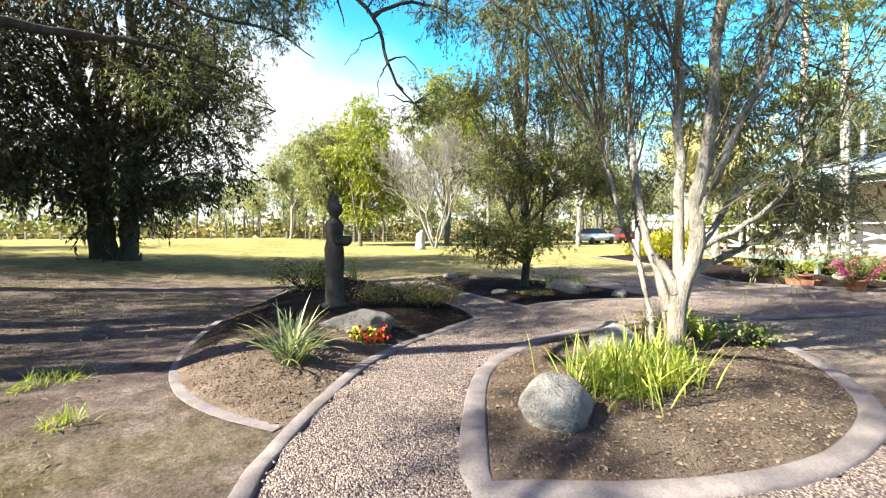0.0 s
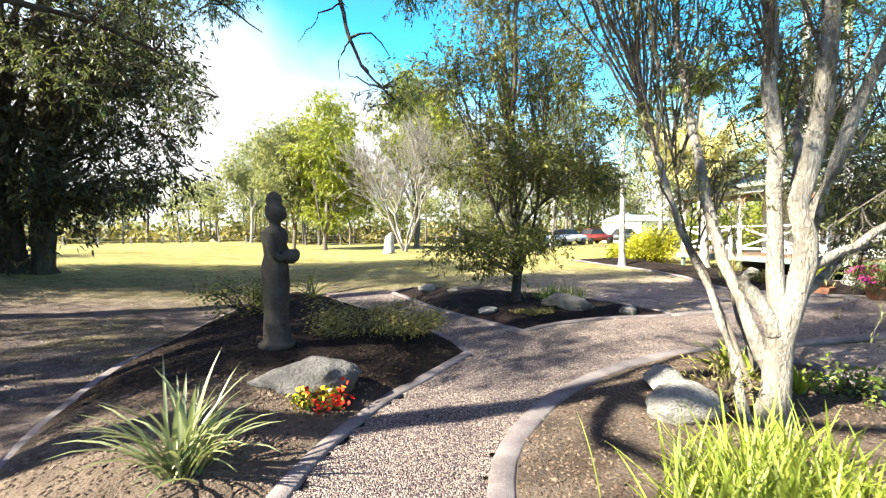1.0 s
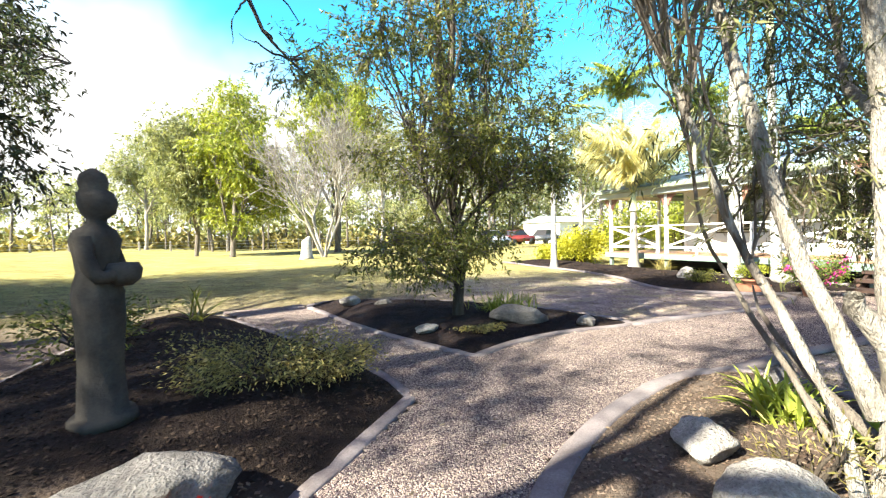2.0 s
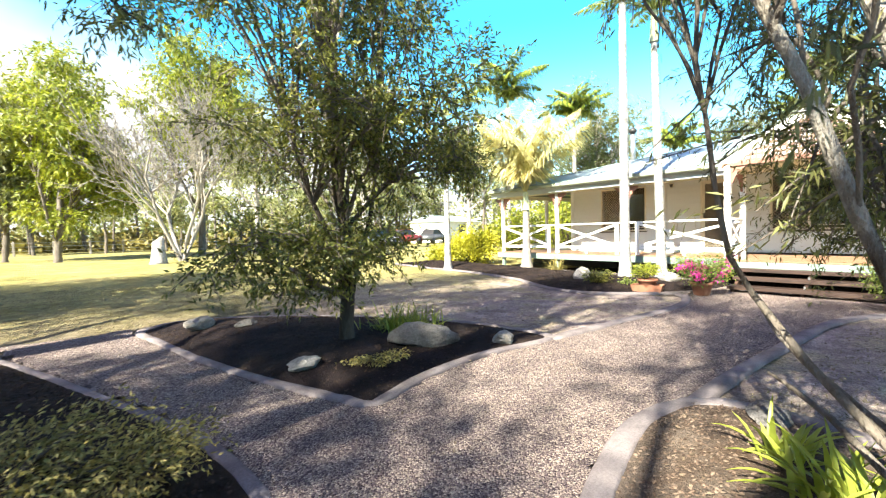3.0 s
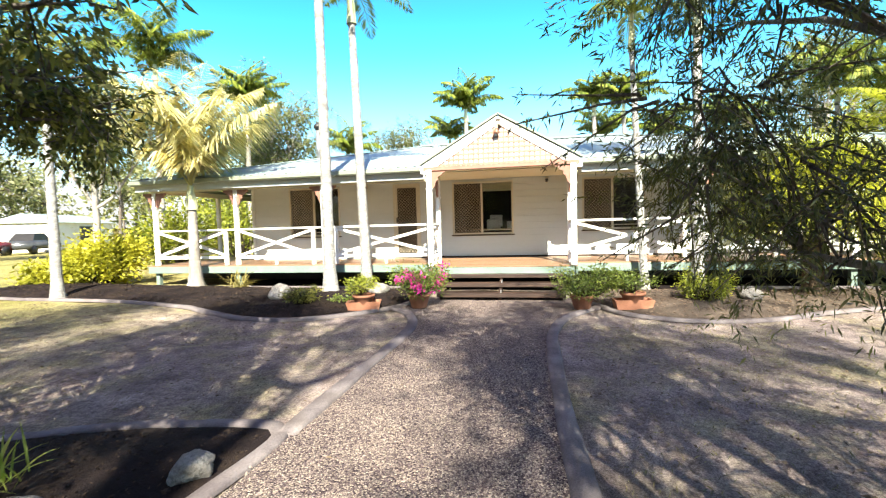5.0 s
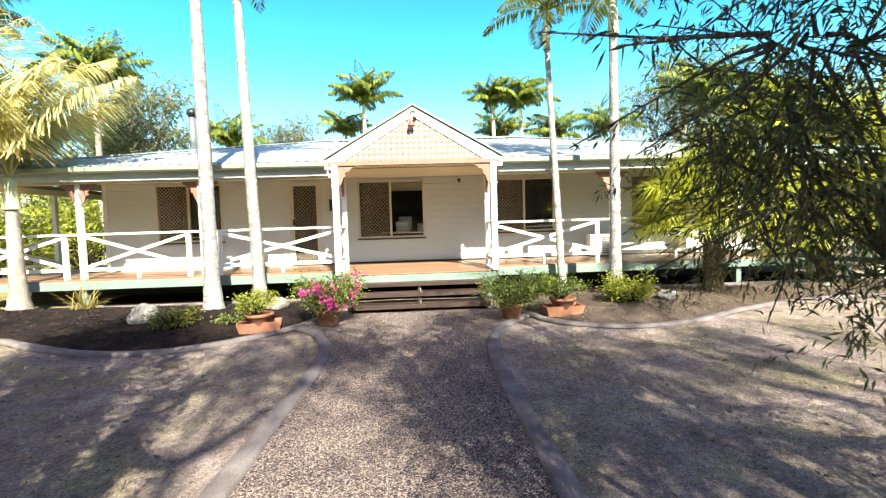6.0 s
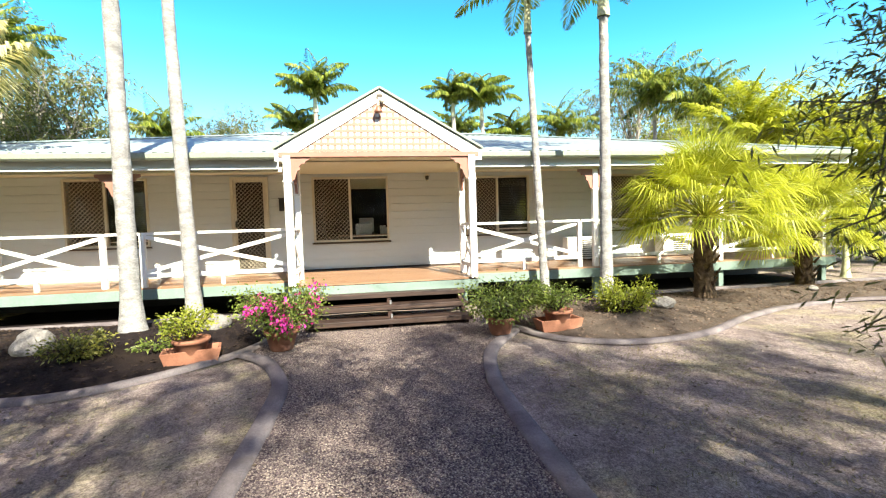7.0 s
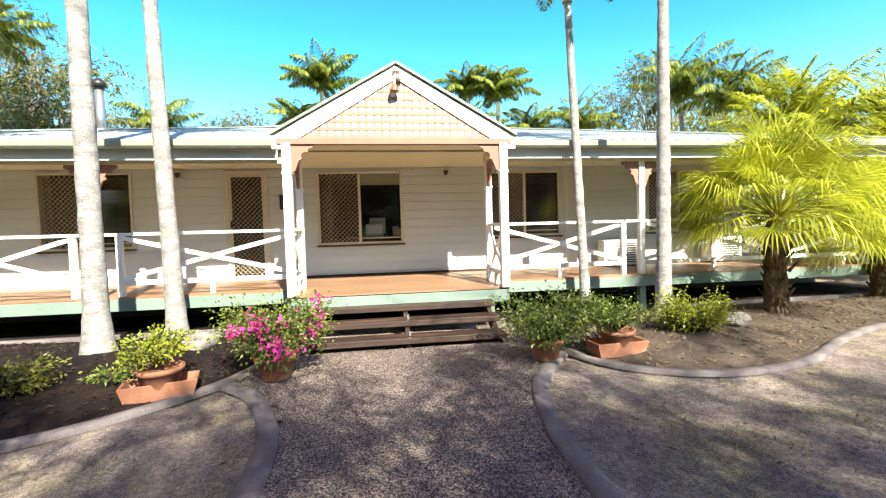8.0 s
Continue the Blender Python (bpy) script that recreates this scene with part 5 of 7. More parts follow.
# the papery-barked tree in the island bed: several stems, thin weeping foliage
rng = np.random.default_rng(21)
BRUSH = on_bed("island", 3.05, 3.92, 0.03)
brush_stems = [
    ([(0, 0, 0), (0.03, -0.01, 0.42), (0.10, -0.02, 0.68), (0.22, -0.06, 1.05), (0.19, -0.02, 1.46), (0.28, -0.08, 2.15), (0.33, -0.1, 2.9), (0.42, -0.15, 5.0)], (0.092, 0.08, 0.072, 0.06, 0.052, 0.045, 0.035, 0.01)),
    ([(0.05, 0.0, 0.52), (0.08, 0.06, 1.0), (0.13, 0.10, 1.58), (0.12, 0.14, 2.3), (0.2, 0.25, 4.4)], (0.062, 0.052, 0.045, 0.036, 0.01)),
    ([(0.0, 0.05, 0.42), (-0.05, 0.22, 0.8), (-0.07, 0.42, 1.3), (-0.07, 0.52, 1.75), (-0.04, 0.7, 2.25), (0.05, 0.95, 3.1), (0.15, 1.2, 4.4)], (0.05, 0.043, 0.038, 0.034, 0.028, 0.018, 0.007)),
    ([(-0.16, 0.04, 0.0), (-0.17, 0.12, 0.4), (-0.08, 0.42, 0.85), (-0.19, 0.6, 1.27), (-0.22, 0.74, 1.7), (-0.26, 0.88, 2.1), (-0.12, 1.25, 2.75), (0.1, 1.5, 3.5)], (0.034, 0.03, 0.025, 0.022, 0.02, 0.016, 0.011, 0.005)),
    ([(0.05, 0.12, 0.05), (0.28, 0.6, 0.42), (0.5, 1.08, 0.94), (0.36, 1.17, 1.28), (0.33, 1.2, 1.65), (0.29, 1.24, 2.05), (0.35, 1.35, 2.9), (0.45, 1.5, 3.6)], (0.022, 0.018, 0.0145, 0.0125, 0.0115, 0.0105, 0.007, 0.003)),
    ([(0.03, 0.0, 0.6), (-0.1, 0.06, 0.85), (-0.15, 0.09, 0.96)], (0.048, 0.042, 0.036)),
    ([(0.22, -0.06, 1.04), (0.4, -0.12, 1.12), (0.6, -0.2, 1.26), (0.85, -0.3, 1.5), (1.2, -0.5, 2.1)], (0.036, 0.03, 0.026, 0.02, 0.006)),
    ([(0.2, -0.04, 1.36), (0.42, -0.16, 1.96), (0.62, -0.28, 2.55), (0.95, -0.5, 4.0)], (0.045, 0.038, 0.028, 0.008)),
    ([(0.12, 0.05, 0.2), (0.5, 0.7, 0.5), (0.96, 1.23, 0.82)], (0.03, 0.022, 0.006)),
    ([(0.2, -0.02, 0.9), (0.95, 0.4, 1.5), (1.8, 0.7, 2.1), (2.6, 0.95, 2.5), (3.2, 1.1, 2.4)], (0.042, 0.03, 0.022, 0.014, 0.004)),
    ([(0.16, -0.02, 0.78), (1.1, 0.4, 1.0), (1.9, 0.62, 1.15), (2.9, 0.8, 1.2)], (0.04, 0.032, 0.022, 0.006)),
    ([(0.19, -0.02, 1.45), (1.1, 0.7, 2.3), (1.8, 1.1, 3.1), (2.4, 1.4, 3.6)], (0.04, 0.032, 0.024, 0.006)),
    ([(0.3, 0.35, 0.2), (0.75, 0.85, 0.34), (1.15, 1.2, 0.42)], (0.02, 0.016, 0.009)),
]
# clumps above 5 m stay out of view, added to shade walk and forecourt
brush_clumps = [((c[0] + 0.21, c[1] + 0.23, c[2]), r) for c, r in clumps_in((-1.35, 0.2, 4.0), (1.0, 1.1, 1.0), 24, 0.4, rng, 0.25) + clumps_in((0.35, 0.1, 3.9), (1.5, 1.5, 1.6), 26, 0.44, rng, 0.3, 0.8) + clumps_in((0.3, 0.15, 5.5), (0.8, 0.4, 0.4), 8, 0.44, rng, 0.2) + clumps_in((1.5, 0.7, 2.7), (1.05, 1.0, 1.1), 20, 0.36, rng, 0.25) + clumps_in((2.3, 0.6, 1.6), (0.9, 0.6, 0.65), 17, 0.3, rng, 0.2) + clumps_in((-0.5, 1.5, 5.6), (1.7, 1.2, 0.8), 12, 0.44, rng, 0.2) + clumps_in((0.5, 2.1, 5.8), (1.1, 0.9, 0.6), 6, 0.42, rng, 0.2) + clumps_in((1.2, -0.6, 5.6), (1.4, 1.4, 0.8), 13, 0.5, rng, 0.2) + clumps_in((0.6, -1.3, 2.6), (0.9, 0.8, 1.2), 12, 0.40, rng, 0.3) + clumps_in((0.2, 1.1, 3.2), (0.9, 0.8, 0.9), 10, 0.34, rng, 0.3) + clumps_in((-0.5, 0.3, 2.9), (0.7, 0.9, 1.0), 10, 0.34, rng, 0.3) + clumps_in((0.85, -0.35, 1.35), (0.45, 0.4, 0.5), 7, 0.26, rng, 0.3) + clumps_in((-0.1, 0.4, 1.75), (0.35, 0.5, 0.4), 6, 0.22, rng, 0.3) + clumps_in((2.25, 0.6, 1.85), (0.85, 0.55, 0.65), 11, 0.3, np.random.default_rng(211), 0.2) + clumps_in((0.45, 0.1, 5.9), (0.8, 0.45, 0.35), 8, 0.42, np.random.default_rng(212), 0.2)]
tree("paperbark_tree", BRUSH, brush_stems, brush_clumps, M_BARK_PALE, M_L_BRUSH, "multi-stemmed tree with pale flaky bark and thin weeping foliage", 50, 36, 0.5, 0.058, 0.0105, 0.35, 21, 0.6, 0.009, near=True, dark=(4, 8, 12))

# the young tree in the mulch bed
rng = np.random.default_rng(22)
YOUNG = on_bed("tree", 3.45, 9.16, 0.03)
young_stems = [
    ([(0, 0, 0), (0.02, 0.0, 0.5), (0.03, 0.05, 1.4), (-0.05, 0.1, 2.8), (0.05, 0.1, 4.6), (0.1, 0.15, 6.6)], (0.085, 0.075, 0.065, 0.05, 0.03, 0.01)),
    ([(0.02, 0, 0.35), (0.25, 0.1, 0.9), (0.5, 0.1, 1.9), (0.7, 0.2, 3.4)], (0.03, 0.026, 0.02, 0.008)),
    ([(0.02, 0, 0.8), (-0.3, -0.1, 1.4), (-0.6, -0.1, 2.2), (-0.7, 0, 3.6)], (0.03, 0.026, 0.02, 0.008)),
    ([(0.03, 0.05, 1.3), (0.6, 0.0, 1.9), (1.3, 0.0, 2.6), (2.1, 0.05, 3.1)], (0.032, 0.026, 0.018, 0.006)),
]
young_clumps = clumps_in((0.05, 0.1, 3.4), (1.75, 1.75, 2.3), 74, 0.40, rng, 0.4) + clumps_in((-0.75, -0.1, 1.05), (0.75, 0.8, 0.45), 18, 0.26, rng, 0.3) + clumps_in((0.3, 0, 1.1), (0.6, 0.6, 0.4), 6, 0.24, rng, 0.4) + clumps_in((0.1, 0.1, 5.6), (1.0, 1.0, 1.1), 14, 0.38, rng, 0.3) + clumps_in((1.8, 0.0, 2.3), (0.65, 0.75, 0.7), 11, 0.3, rng, 0.2)
tree("young_tree", YOUNG, young_stems, young_clumps, M_BARK_DARK, M_L_OLIVE, "young dense olive-green tree standing in dark mulch", 90, 16, 0.36, 0.075, 0.024, 0.2, 22, near=True)

# big dark tree on the lawn


def big_dark(x, y, h, spread, seed, leaf=M_L_DARK, name="dark_shade_tree", label="large dark-foliaged shade tree with low sweeping limbs on the lawn", n=110, low=1.4):
    r = np.random.default_rng(seed)
    st = [
        ([(0, 0, 0), (0.05, 0, 1.4), (0.2, 0.1, h * 0.45), (0.1, 0.2, h * 0.95)], (0.3, 0.26, 0.2, 0.04)),
        ([(-0.95, 0.2, 0), (-1.05, 0.2, 1.3), (-1.2, 0.3, h * 0.35), (-1.6, 0.3, h * 0.7)], (0.26, 0.22, 0.16, 0.04)),
        ([(-0.45, -0.1, 0), (-0.5, -0.2, 1.4), (-0.3, -0.8, h * 0.4), (0.0, -1.2, h * 0.75)], (0.2, 0.18, 0.13, 0.03)),
    ]
    cl = clumps_in((-0.3, 0, low + (h - low) * 0.52), (spread, spread, (h - low) * 0.55), n, 0.95, r, 0.45, 0.6) + clumps_in((0, 0, 2.7), (spread * 0.95, spread * 0.95, 0.6), n // 5, 0.7, r, 0.45, 0.6)
    return tree(name, (x, y, float(lawn_z(x, y)) - 0.05), st, cl, M_BARK_DARK, leaf, label, 52, 10, 0.9, 0.21, 0.065, 0.45, seed, 0.6, 0.05)


big_dark(-7.6, 16.3, 10.6, 3.9, 23, n=95, low=1.4)
big_dark(-12.2, 14.0, 9.5, 4.0, 24, n=70)
# an unseen belt, added to darken window reflections and cut low western light
UNSEEN_BELT = big_dark(-24.0, 4.0, 11.0, 4.4, 25, n=80, label="unseen dark tree beyond the western lawn, added to darken window reflections", low=0.6)
for i, (x, y) in enumerate(((-23, -12), (-25, -6.5), (-26, -1), (-23.5, 9.5), (-26, 14.5), (-24, 19.5))):
    copy_thing(UNSEEN_BELT, pose(x, y, float(lawn_z(x, y)) - 0.05, 0, 0, 75 * i + 40))

# the gum whose limbs hang over the lawn


def gum(x, y, h, spread, seed, leaf=M_L_GUM, n=60, name="gum_tree", label="tall pale-barked gum with open grey-green crown", first=0.45, clump=0.8, lean=(0, 0), sprays=40, size=0.16, bark=M_BARK_GREY, group="", sides=8):
    r = np.random.default_rng(seed)
    lx, ly = lean
    st = [([(0, 0, 0), (0.1 + lx * 0.1, ly * 0.1, h * 0.2), (lx * 0.5, ly * 0.5, h * 0.5), (lx, ly, h * 0.9)], (0.019 * h**0.95, 0.016 * h**0.95, 0.011 * h**0.95, 0.02))]
    for k in range(4):
        a = k * 1.7 + seed
        z = h * r.uniform(first * 0.7, first * 1.15)
        f = z / h
        o = np.array([lx * f, ly * f, z])
        tip = np.array([lx + math.cos(a) * spread * 0.75, ly + math.sin(a) * spread * 0.75, h * r.uniform(0.6, 0.95)])
        st.append(([o, o * 0.6 + tip * 0.4 + np.array([0, 0, -0.05 * h]), tip], (0.010 * h**0.95, 0.007 * h**0.95, 0.015)))
    cl = clumps_in((lx, ly, h * (first + 1.02) / 2 + 0.05 * h), (spread, spread, h * (1.02 - first) * 0.5), n, clump, r, 0.4, 0.6)
    return tree(name, (x, y, float(lawn_z(x, y)) - 0.05), st, cl, bark, leaf, label, sprays, 9, 0.6, size, size * 0.26, 0.45, seed, 0.55, 0.04, group, sides=sides)


# overhanging limb: a gum just outside the walk whose boughs cross the sky
def overhang():
    r = np.random.default_rng(27)
    st = [
        ([(0, 0, 0), (0.1, 0.1, 2.5), (0.6, 0.3, 5.0), (1.6, 0.4, 7.6), (2.2, 0.3, 10.0)], (0.34, 0.3, 0.24, 0.15, 0.04)),
        ([(0.6, 0.3, 5.0), (2.4, 1.2, 7.0), (4.6, 1.8, 8.2), (6.2, 2.1, 8.2), (7.15, 2.1, 7.4), (8.3, 2.15, 6.4), (8.65, 2.1, 5.3), (9.1, 2.1, 4.5), (9.9, 2.2, 3.95)], (0.2, 0.16, 0.13, 0.11, 0.095, 0.075, 0.055, 0.04, 0.012)),
        ([(8.3, 2.15, 6.4), (9.0, 2.1, 6.75), (9.9, 2.2, 6.8), (10.8, 2.4, 6.5)], (0.06, 0.045, 0.03, 0.01)),
        ([(8.65, 2.1, 5.3), (9.1, 2.0, 5.4), (9.5, 2.1, 5.0)], (0.03, 0.02, 0.008)),
        ([(7.15, 2.1, 7.4), (7.5, 2.2, 6.6), (7.6, 2.2, 6.1)], (0.04, 0.025, 0.008)),
        ([(4.6, 1.8, 7.9), (5.2, 2.4, 7.1), (5.4, 2.6, 6.5)], (0.05, 0.03, 0.01)),
        ([(2.4, 1.2, 7.0), (3.3, 2.2, 6.6), (4.7, 2.2, 6.1), (5.9, 2.2, 5.9), (6.9, 2.2, 5.3)], (0.09, 0.07, 0.05, 0.035, 0.01)),
        ([(1.6, 0.4, 7.6), (0.4, 1.6, 8.6), (-0.8, 2.6, 9.4)], (0.1, 0.07, 0.02)),
        ([(0.6, 0.3, 5.0), (1.8, 1.6, 5.3), (3.2, 3.0, 5.6), (4.6, 3.8, 5.2), (5.6, 4.2, 4.5)], (0.12, 0.09, 0.06, 0.035, 0.01)),
    ]
    bough = smooth_line(st[1][0][3:], 0.3)
    for k in range(2, len(bough) - 1, 2):
        o = bough[k]
        way = unit(np.array([r.uniform(-0.6, 1.0), r.uniform(-0.6, 0.6), r.uniform(-0.9, 0.5)]))
        line = wander(o, o + way * r.uniform(0.7, 1.5), r, 0.16, 6)
        st.append((line, (0.022, 0.014, 0.005)))
    cl = clumps_in((5.5, 2.2, 8.4), (3.6, 1.8, 0.9), 20, 0.55, r, 0.3) + clumps_in((5.4, 2.7, 7.1), (3.4, 1.2, 0.45), 22, 0.42, r, 0.2) + clumps_in((3.7, 3.5, 5.0), (1.9, 1.5, 1.6), 24, 0.42, r, 0.3) + clumps_in((9.7, 2.2, 4.25), (0.6, 0.5, 0.6), 9, 0.38, r, 0.2) + clumps_in((10.0, 2.3, 6.8), (1.0, 0.7, 0.4), 8, 0.36, r, 0.2) + clumps_in((5.6, 2.3, 6.3), (1.6, 0.8, 0.7), 16, 0.42, r, 0.2) + clumps_in((8.0, 2.2, 7.6), (2.2, 1.0, 0.5), 14, 0.45, r, 0.2) + clumps_in((1.4, 1.2, 9.2), (2.6, 2.4, 1.6), 30, 0.7, r, 0.4)
    tree("overhanging_gum", (-8.0, 9.4, float(lawn_z(-8.0, 9.4)) - 0.05), st, cl, M_BARK_DARK, M_L_GUM, "old gum whose crooked dark boughs hang over the lawn", 44, 11, 0.5, 0.13, 0.03, 0.5, 27, 0.7, 0.03)


overhang()
# gums out of view, added and leaned so their crowns dapple the yard
SHADE_GUMS = ((-12.8, 4.6, 9.5, 4.2, 29, 30, 0.38, 0.8, (0.4, 0.2)), (-9.4, 5.2, 10.8, 3.2, 28, 29, 0.40, 0.78, (0.5, 0.75)), (-5.8, 4.2, 12.2, 2.0, 30, 8, 0.70, 0.6, (0.2, -2.6)), (-5.0, -3.6, 13.4, 2.8, 36, 7, 0.74, 0.62, (0.3, 3.8)), (-4.4, 5.9, 11.8, 1.9, 38, 10, 0.72, 0.62, (0.65, 0.05)), (-9.0, -3.2, 11.5, 3.2, 39, 9, 0.5, 0.7, (0.6, 1.4)), (-8.6, 4.2, 11.8, 2.5, 41, 18, 0.6, 0.62, (2.2, 4.0)))
for x, y, h, spread, seed, n, first, clump, lean in SHADE_GUMS:
    gum(x, y, h, spread, seed, M_L_GUM, n, "gum_tree", "unseen open gum west of the path, added to cast dappled shade", first, clump, lean, 120, 0.16, group="gums west of the path")

# palms


def frond(length, rng, droop=0.6, n=40, leaflet=0.42, width=0.035, lift=0.5, hang=0.5):
    """A feather frond that grows along +x: its midrib's line and its leaflets."""
    t = np.linspace(0, 1, 12)
    ang = lift - droop * 2.2 * t**1.3
    x = np.concatenate([[0], np.cumsum(np.cos(ang[1:]) * length / 11)])
    z = np.concatenate([[0], np.cumsum(np.sin(ang[1:]) * length / 11)])
    rib = np.stack([x, 0 * x, z], -1)
    s = np.repeat(np.linspace(0.14, 0.99, n), 2)
    side = np.tile([1.0, -1.0], n)
    p = np.stack([np.interp(s, t, x), 0 * s, np.interp(s, t, z)], -1)
    tan = unit(np.stack([np.gradient(x), 0 * x, np.gradient(z)], -1))
    tg = np.stack([np.interp(s, t, tan[:, 0]), 0 * s, np.interp(s, t, tan[:, 2])], -1)
    ln = leaflet * np.sin(np.pi * np.clip(s * 0.9 + 0.12, 0, 1)) ** 0.6 * rng.uniform(0.85, 1.1, len(s))
    d = unit(tg * 0.75 + np.stack([0 * s, side, 0 * s], -1) + rng.normal(0, 0.1, (len(s), 3)) + np.array([0, 0, -hang]) * 0.5)
    e1 = p + d * (ln * 0.5)[:, None]
    e2 = e1 + unit(d + np.array([0, 0, -hang])) * (ln * 0.5)[:, None]
    w = unit(np.cross(d, [0, 0, 1.0])) * width / 2
    v = np.stack([p, e1 + w, e2, e1 - w], 1).reshape(-1, 3)
    return rib, v, np.arange(len(v)).reshape(-1, 4)


def palm(at, height, radius, seed, fronds=14, size=2.2, leaf=M_L_PALM, bark=M_PALM, lean=(0.0, 0.0), shaft=0.8, label="tall slender palm with a white ringed trunk", group="palms by the veranda", droop=0.55, lift=0.75, category="palm", name="palm", hang=0.6, leaflet=0.45, width=0.04, fan=0.75, leaflets=40):
    rng = np.random.default_rng(seed)
    root = thing(name, at, label, category, group)
    n = 60
    t = np.linspace(0, 1, n)
    pts = np.stack([lean[0] * t, lean[1] * t, -0.05 + height * t], -1)
    rad = radius * (1.0 - 0.35 * t) * (1 + 0.75 * np.exp(-t * height / 0.22)) + 0.006 * np.sin(t * height / 0.11 * 2 * np.pi) * 0.5
    tv, tf = tubes([(pts, rad)], 16)
    tv += rng.normal(0, 0.035 * radius, tv.shape) * [1, 1, 0.4]
    part_mesh("trunk", mesh_of("trunk", tv, tf, bark, True), root)
    top = pts[-1]
    z = np.linspace(0, 1, 8)
    part_mesh("crownshaft", mesh_of("crownshaft", *tubes([(top + np.stack([0 * z, 0 * z, shaft * z], -1), radius * (0.95 - 0.45 * z))], 14), M_SHAFT, True), root)
    for i in range(fronds):
        a = i * 2.399 + rng.uniform(-0.2, 0.2)
        u = i / max(1, fronds - 1)
        rib, v, f = frond(size * rng.uniform(0.85, 1.1), rng, droop * rng.uniform(0.7, 1.2), leaflets, lift=lift + fan * (u - 0.4), leaflet=leaflet * size / 2.2, width=width, hang=hang)
        m = np.array([[math.cos(a), -math.sin(a), 0], [math.sin(a), math.cos(a), 0], [0, 0, 1]])
        o = top + np.array([0, 0, shaft * 0.95])
        rv, rf = tubes([(rib @ m.T + o, np.linspace(0.022, 0.004, len(rib)))], 4)
        part_mesh("frond", mesh_of("frond", np.concatenate([v @ m.T + o, rv]), np.concatenate([f, rf + len(v)]), leaf), root)
    return root


palm(on_bed("north", 11.62, 10.27, 0.05), 6.9, 0.127, 31, lean=(0.0, 0.02), label="tall palm with a thick white ringed trunk")
palm(on_bed("north", 12.42, 9.74, 0.05), 6.0, 0.118, 32, lean=(-0.05, 0.14))
palm(on_bed("south", 12.7, 3.72, 0.05), 5.0, 0.08, 33, lean=(0.0, 0.25), size=1.9)
palm(on_bed("south", 11.72, 3.04, 0.05), 4.75, 0.105, 34, lean=(-0.1, 0.05), size=1.9)
palm(on_bed("north", 12.55, 14.32, 0.05), 2.0, 0.15, 35, 20, 3.1, M_L_GOLDPALM, M_BARK_GREY, (0, 0), 0.6, "stout palm with long golden upswept fronds", "", 0.42, 1.35, leaflet=0.85, width=0.042, fan=0.75, leaflets=90, hang=0.9)
palm(on_bed("north", 10.75, 16.3, 0.05), 4.6, 0.11, 36, 12, 2.2, lean=(0.1, 0.1), label="white-trunked palm beside the lawn", group="")
for i, (x, y, h, s) in enumerate(((24.2, 8.9, 6.5, 1.75), (26.5, 10.1, 5.6, 1.5), (24.4, 3.0, 6.4, 1.5), (24.2, 1.75, 6.2, 1.75), (25.5, -0.1, 4.9, 1.7), (27.5, 2.2, 5.4, 1.8), (17.6, 19.9, 7.2, 2.2), (20.4, 18.0, 6.3, 1.8), (28.0, 16.5, 5.2, 2.2), (24, -6.5, 6.2, 2.5), (22.5, -8.0, 5.4, 2.6), (29, -4.2, 5.8, 2.4))):
    palm((x, y, float(lawn_z(x, y))), h, 0.13, 40 + i, 19, s * 1.25, M_L_BACKPALM, M_BARK_GREY, (0.2, 0.1), 0.6, "feather palm rising behind the house", "palms behind the house", 0.8, 1.3, leaflet=0.6, width=0.055, fan=0.9, hang=1.1, leaflets=64)


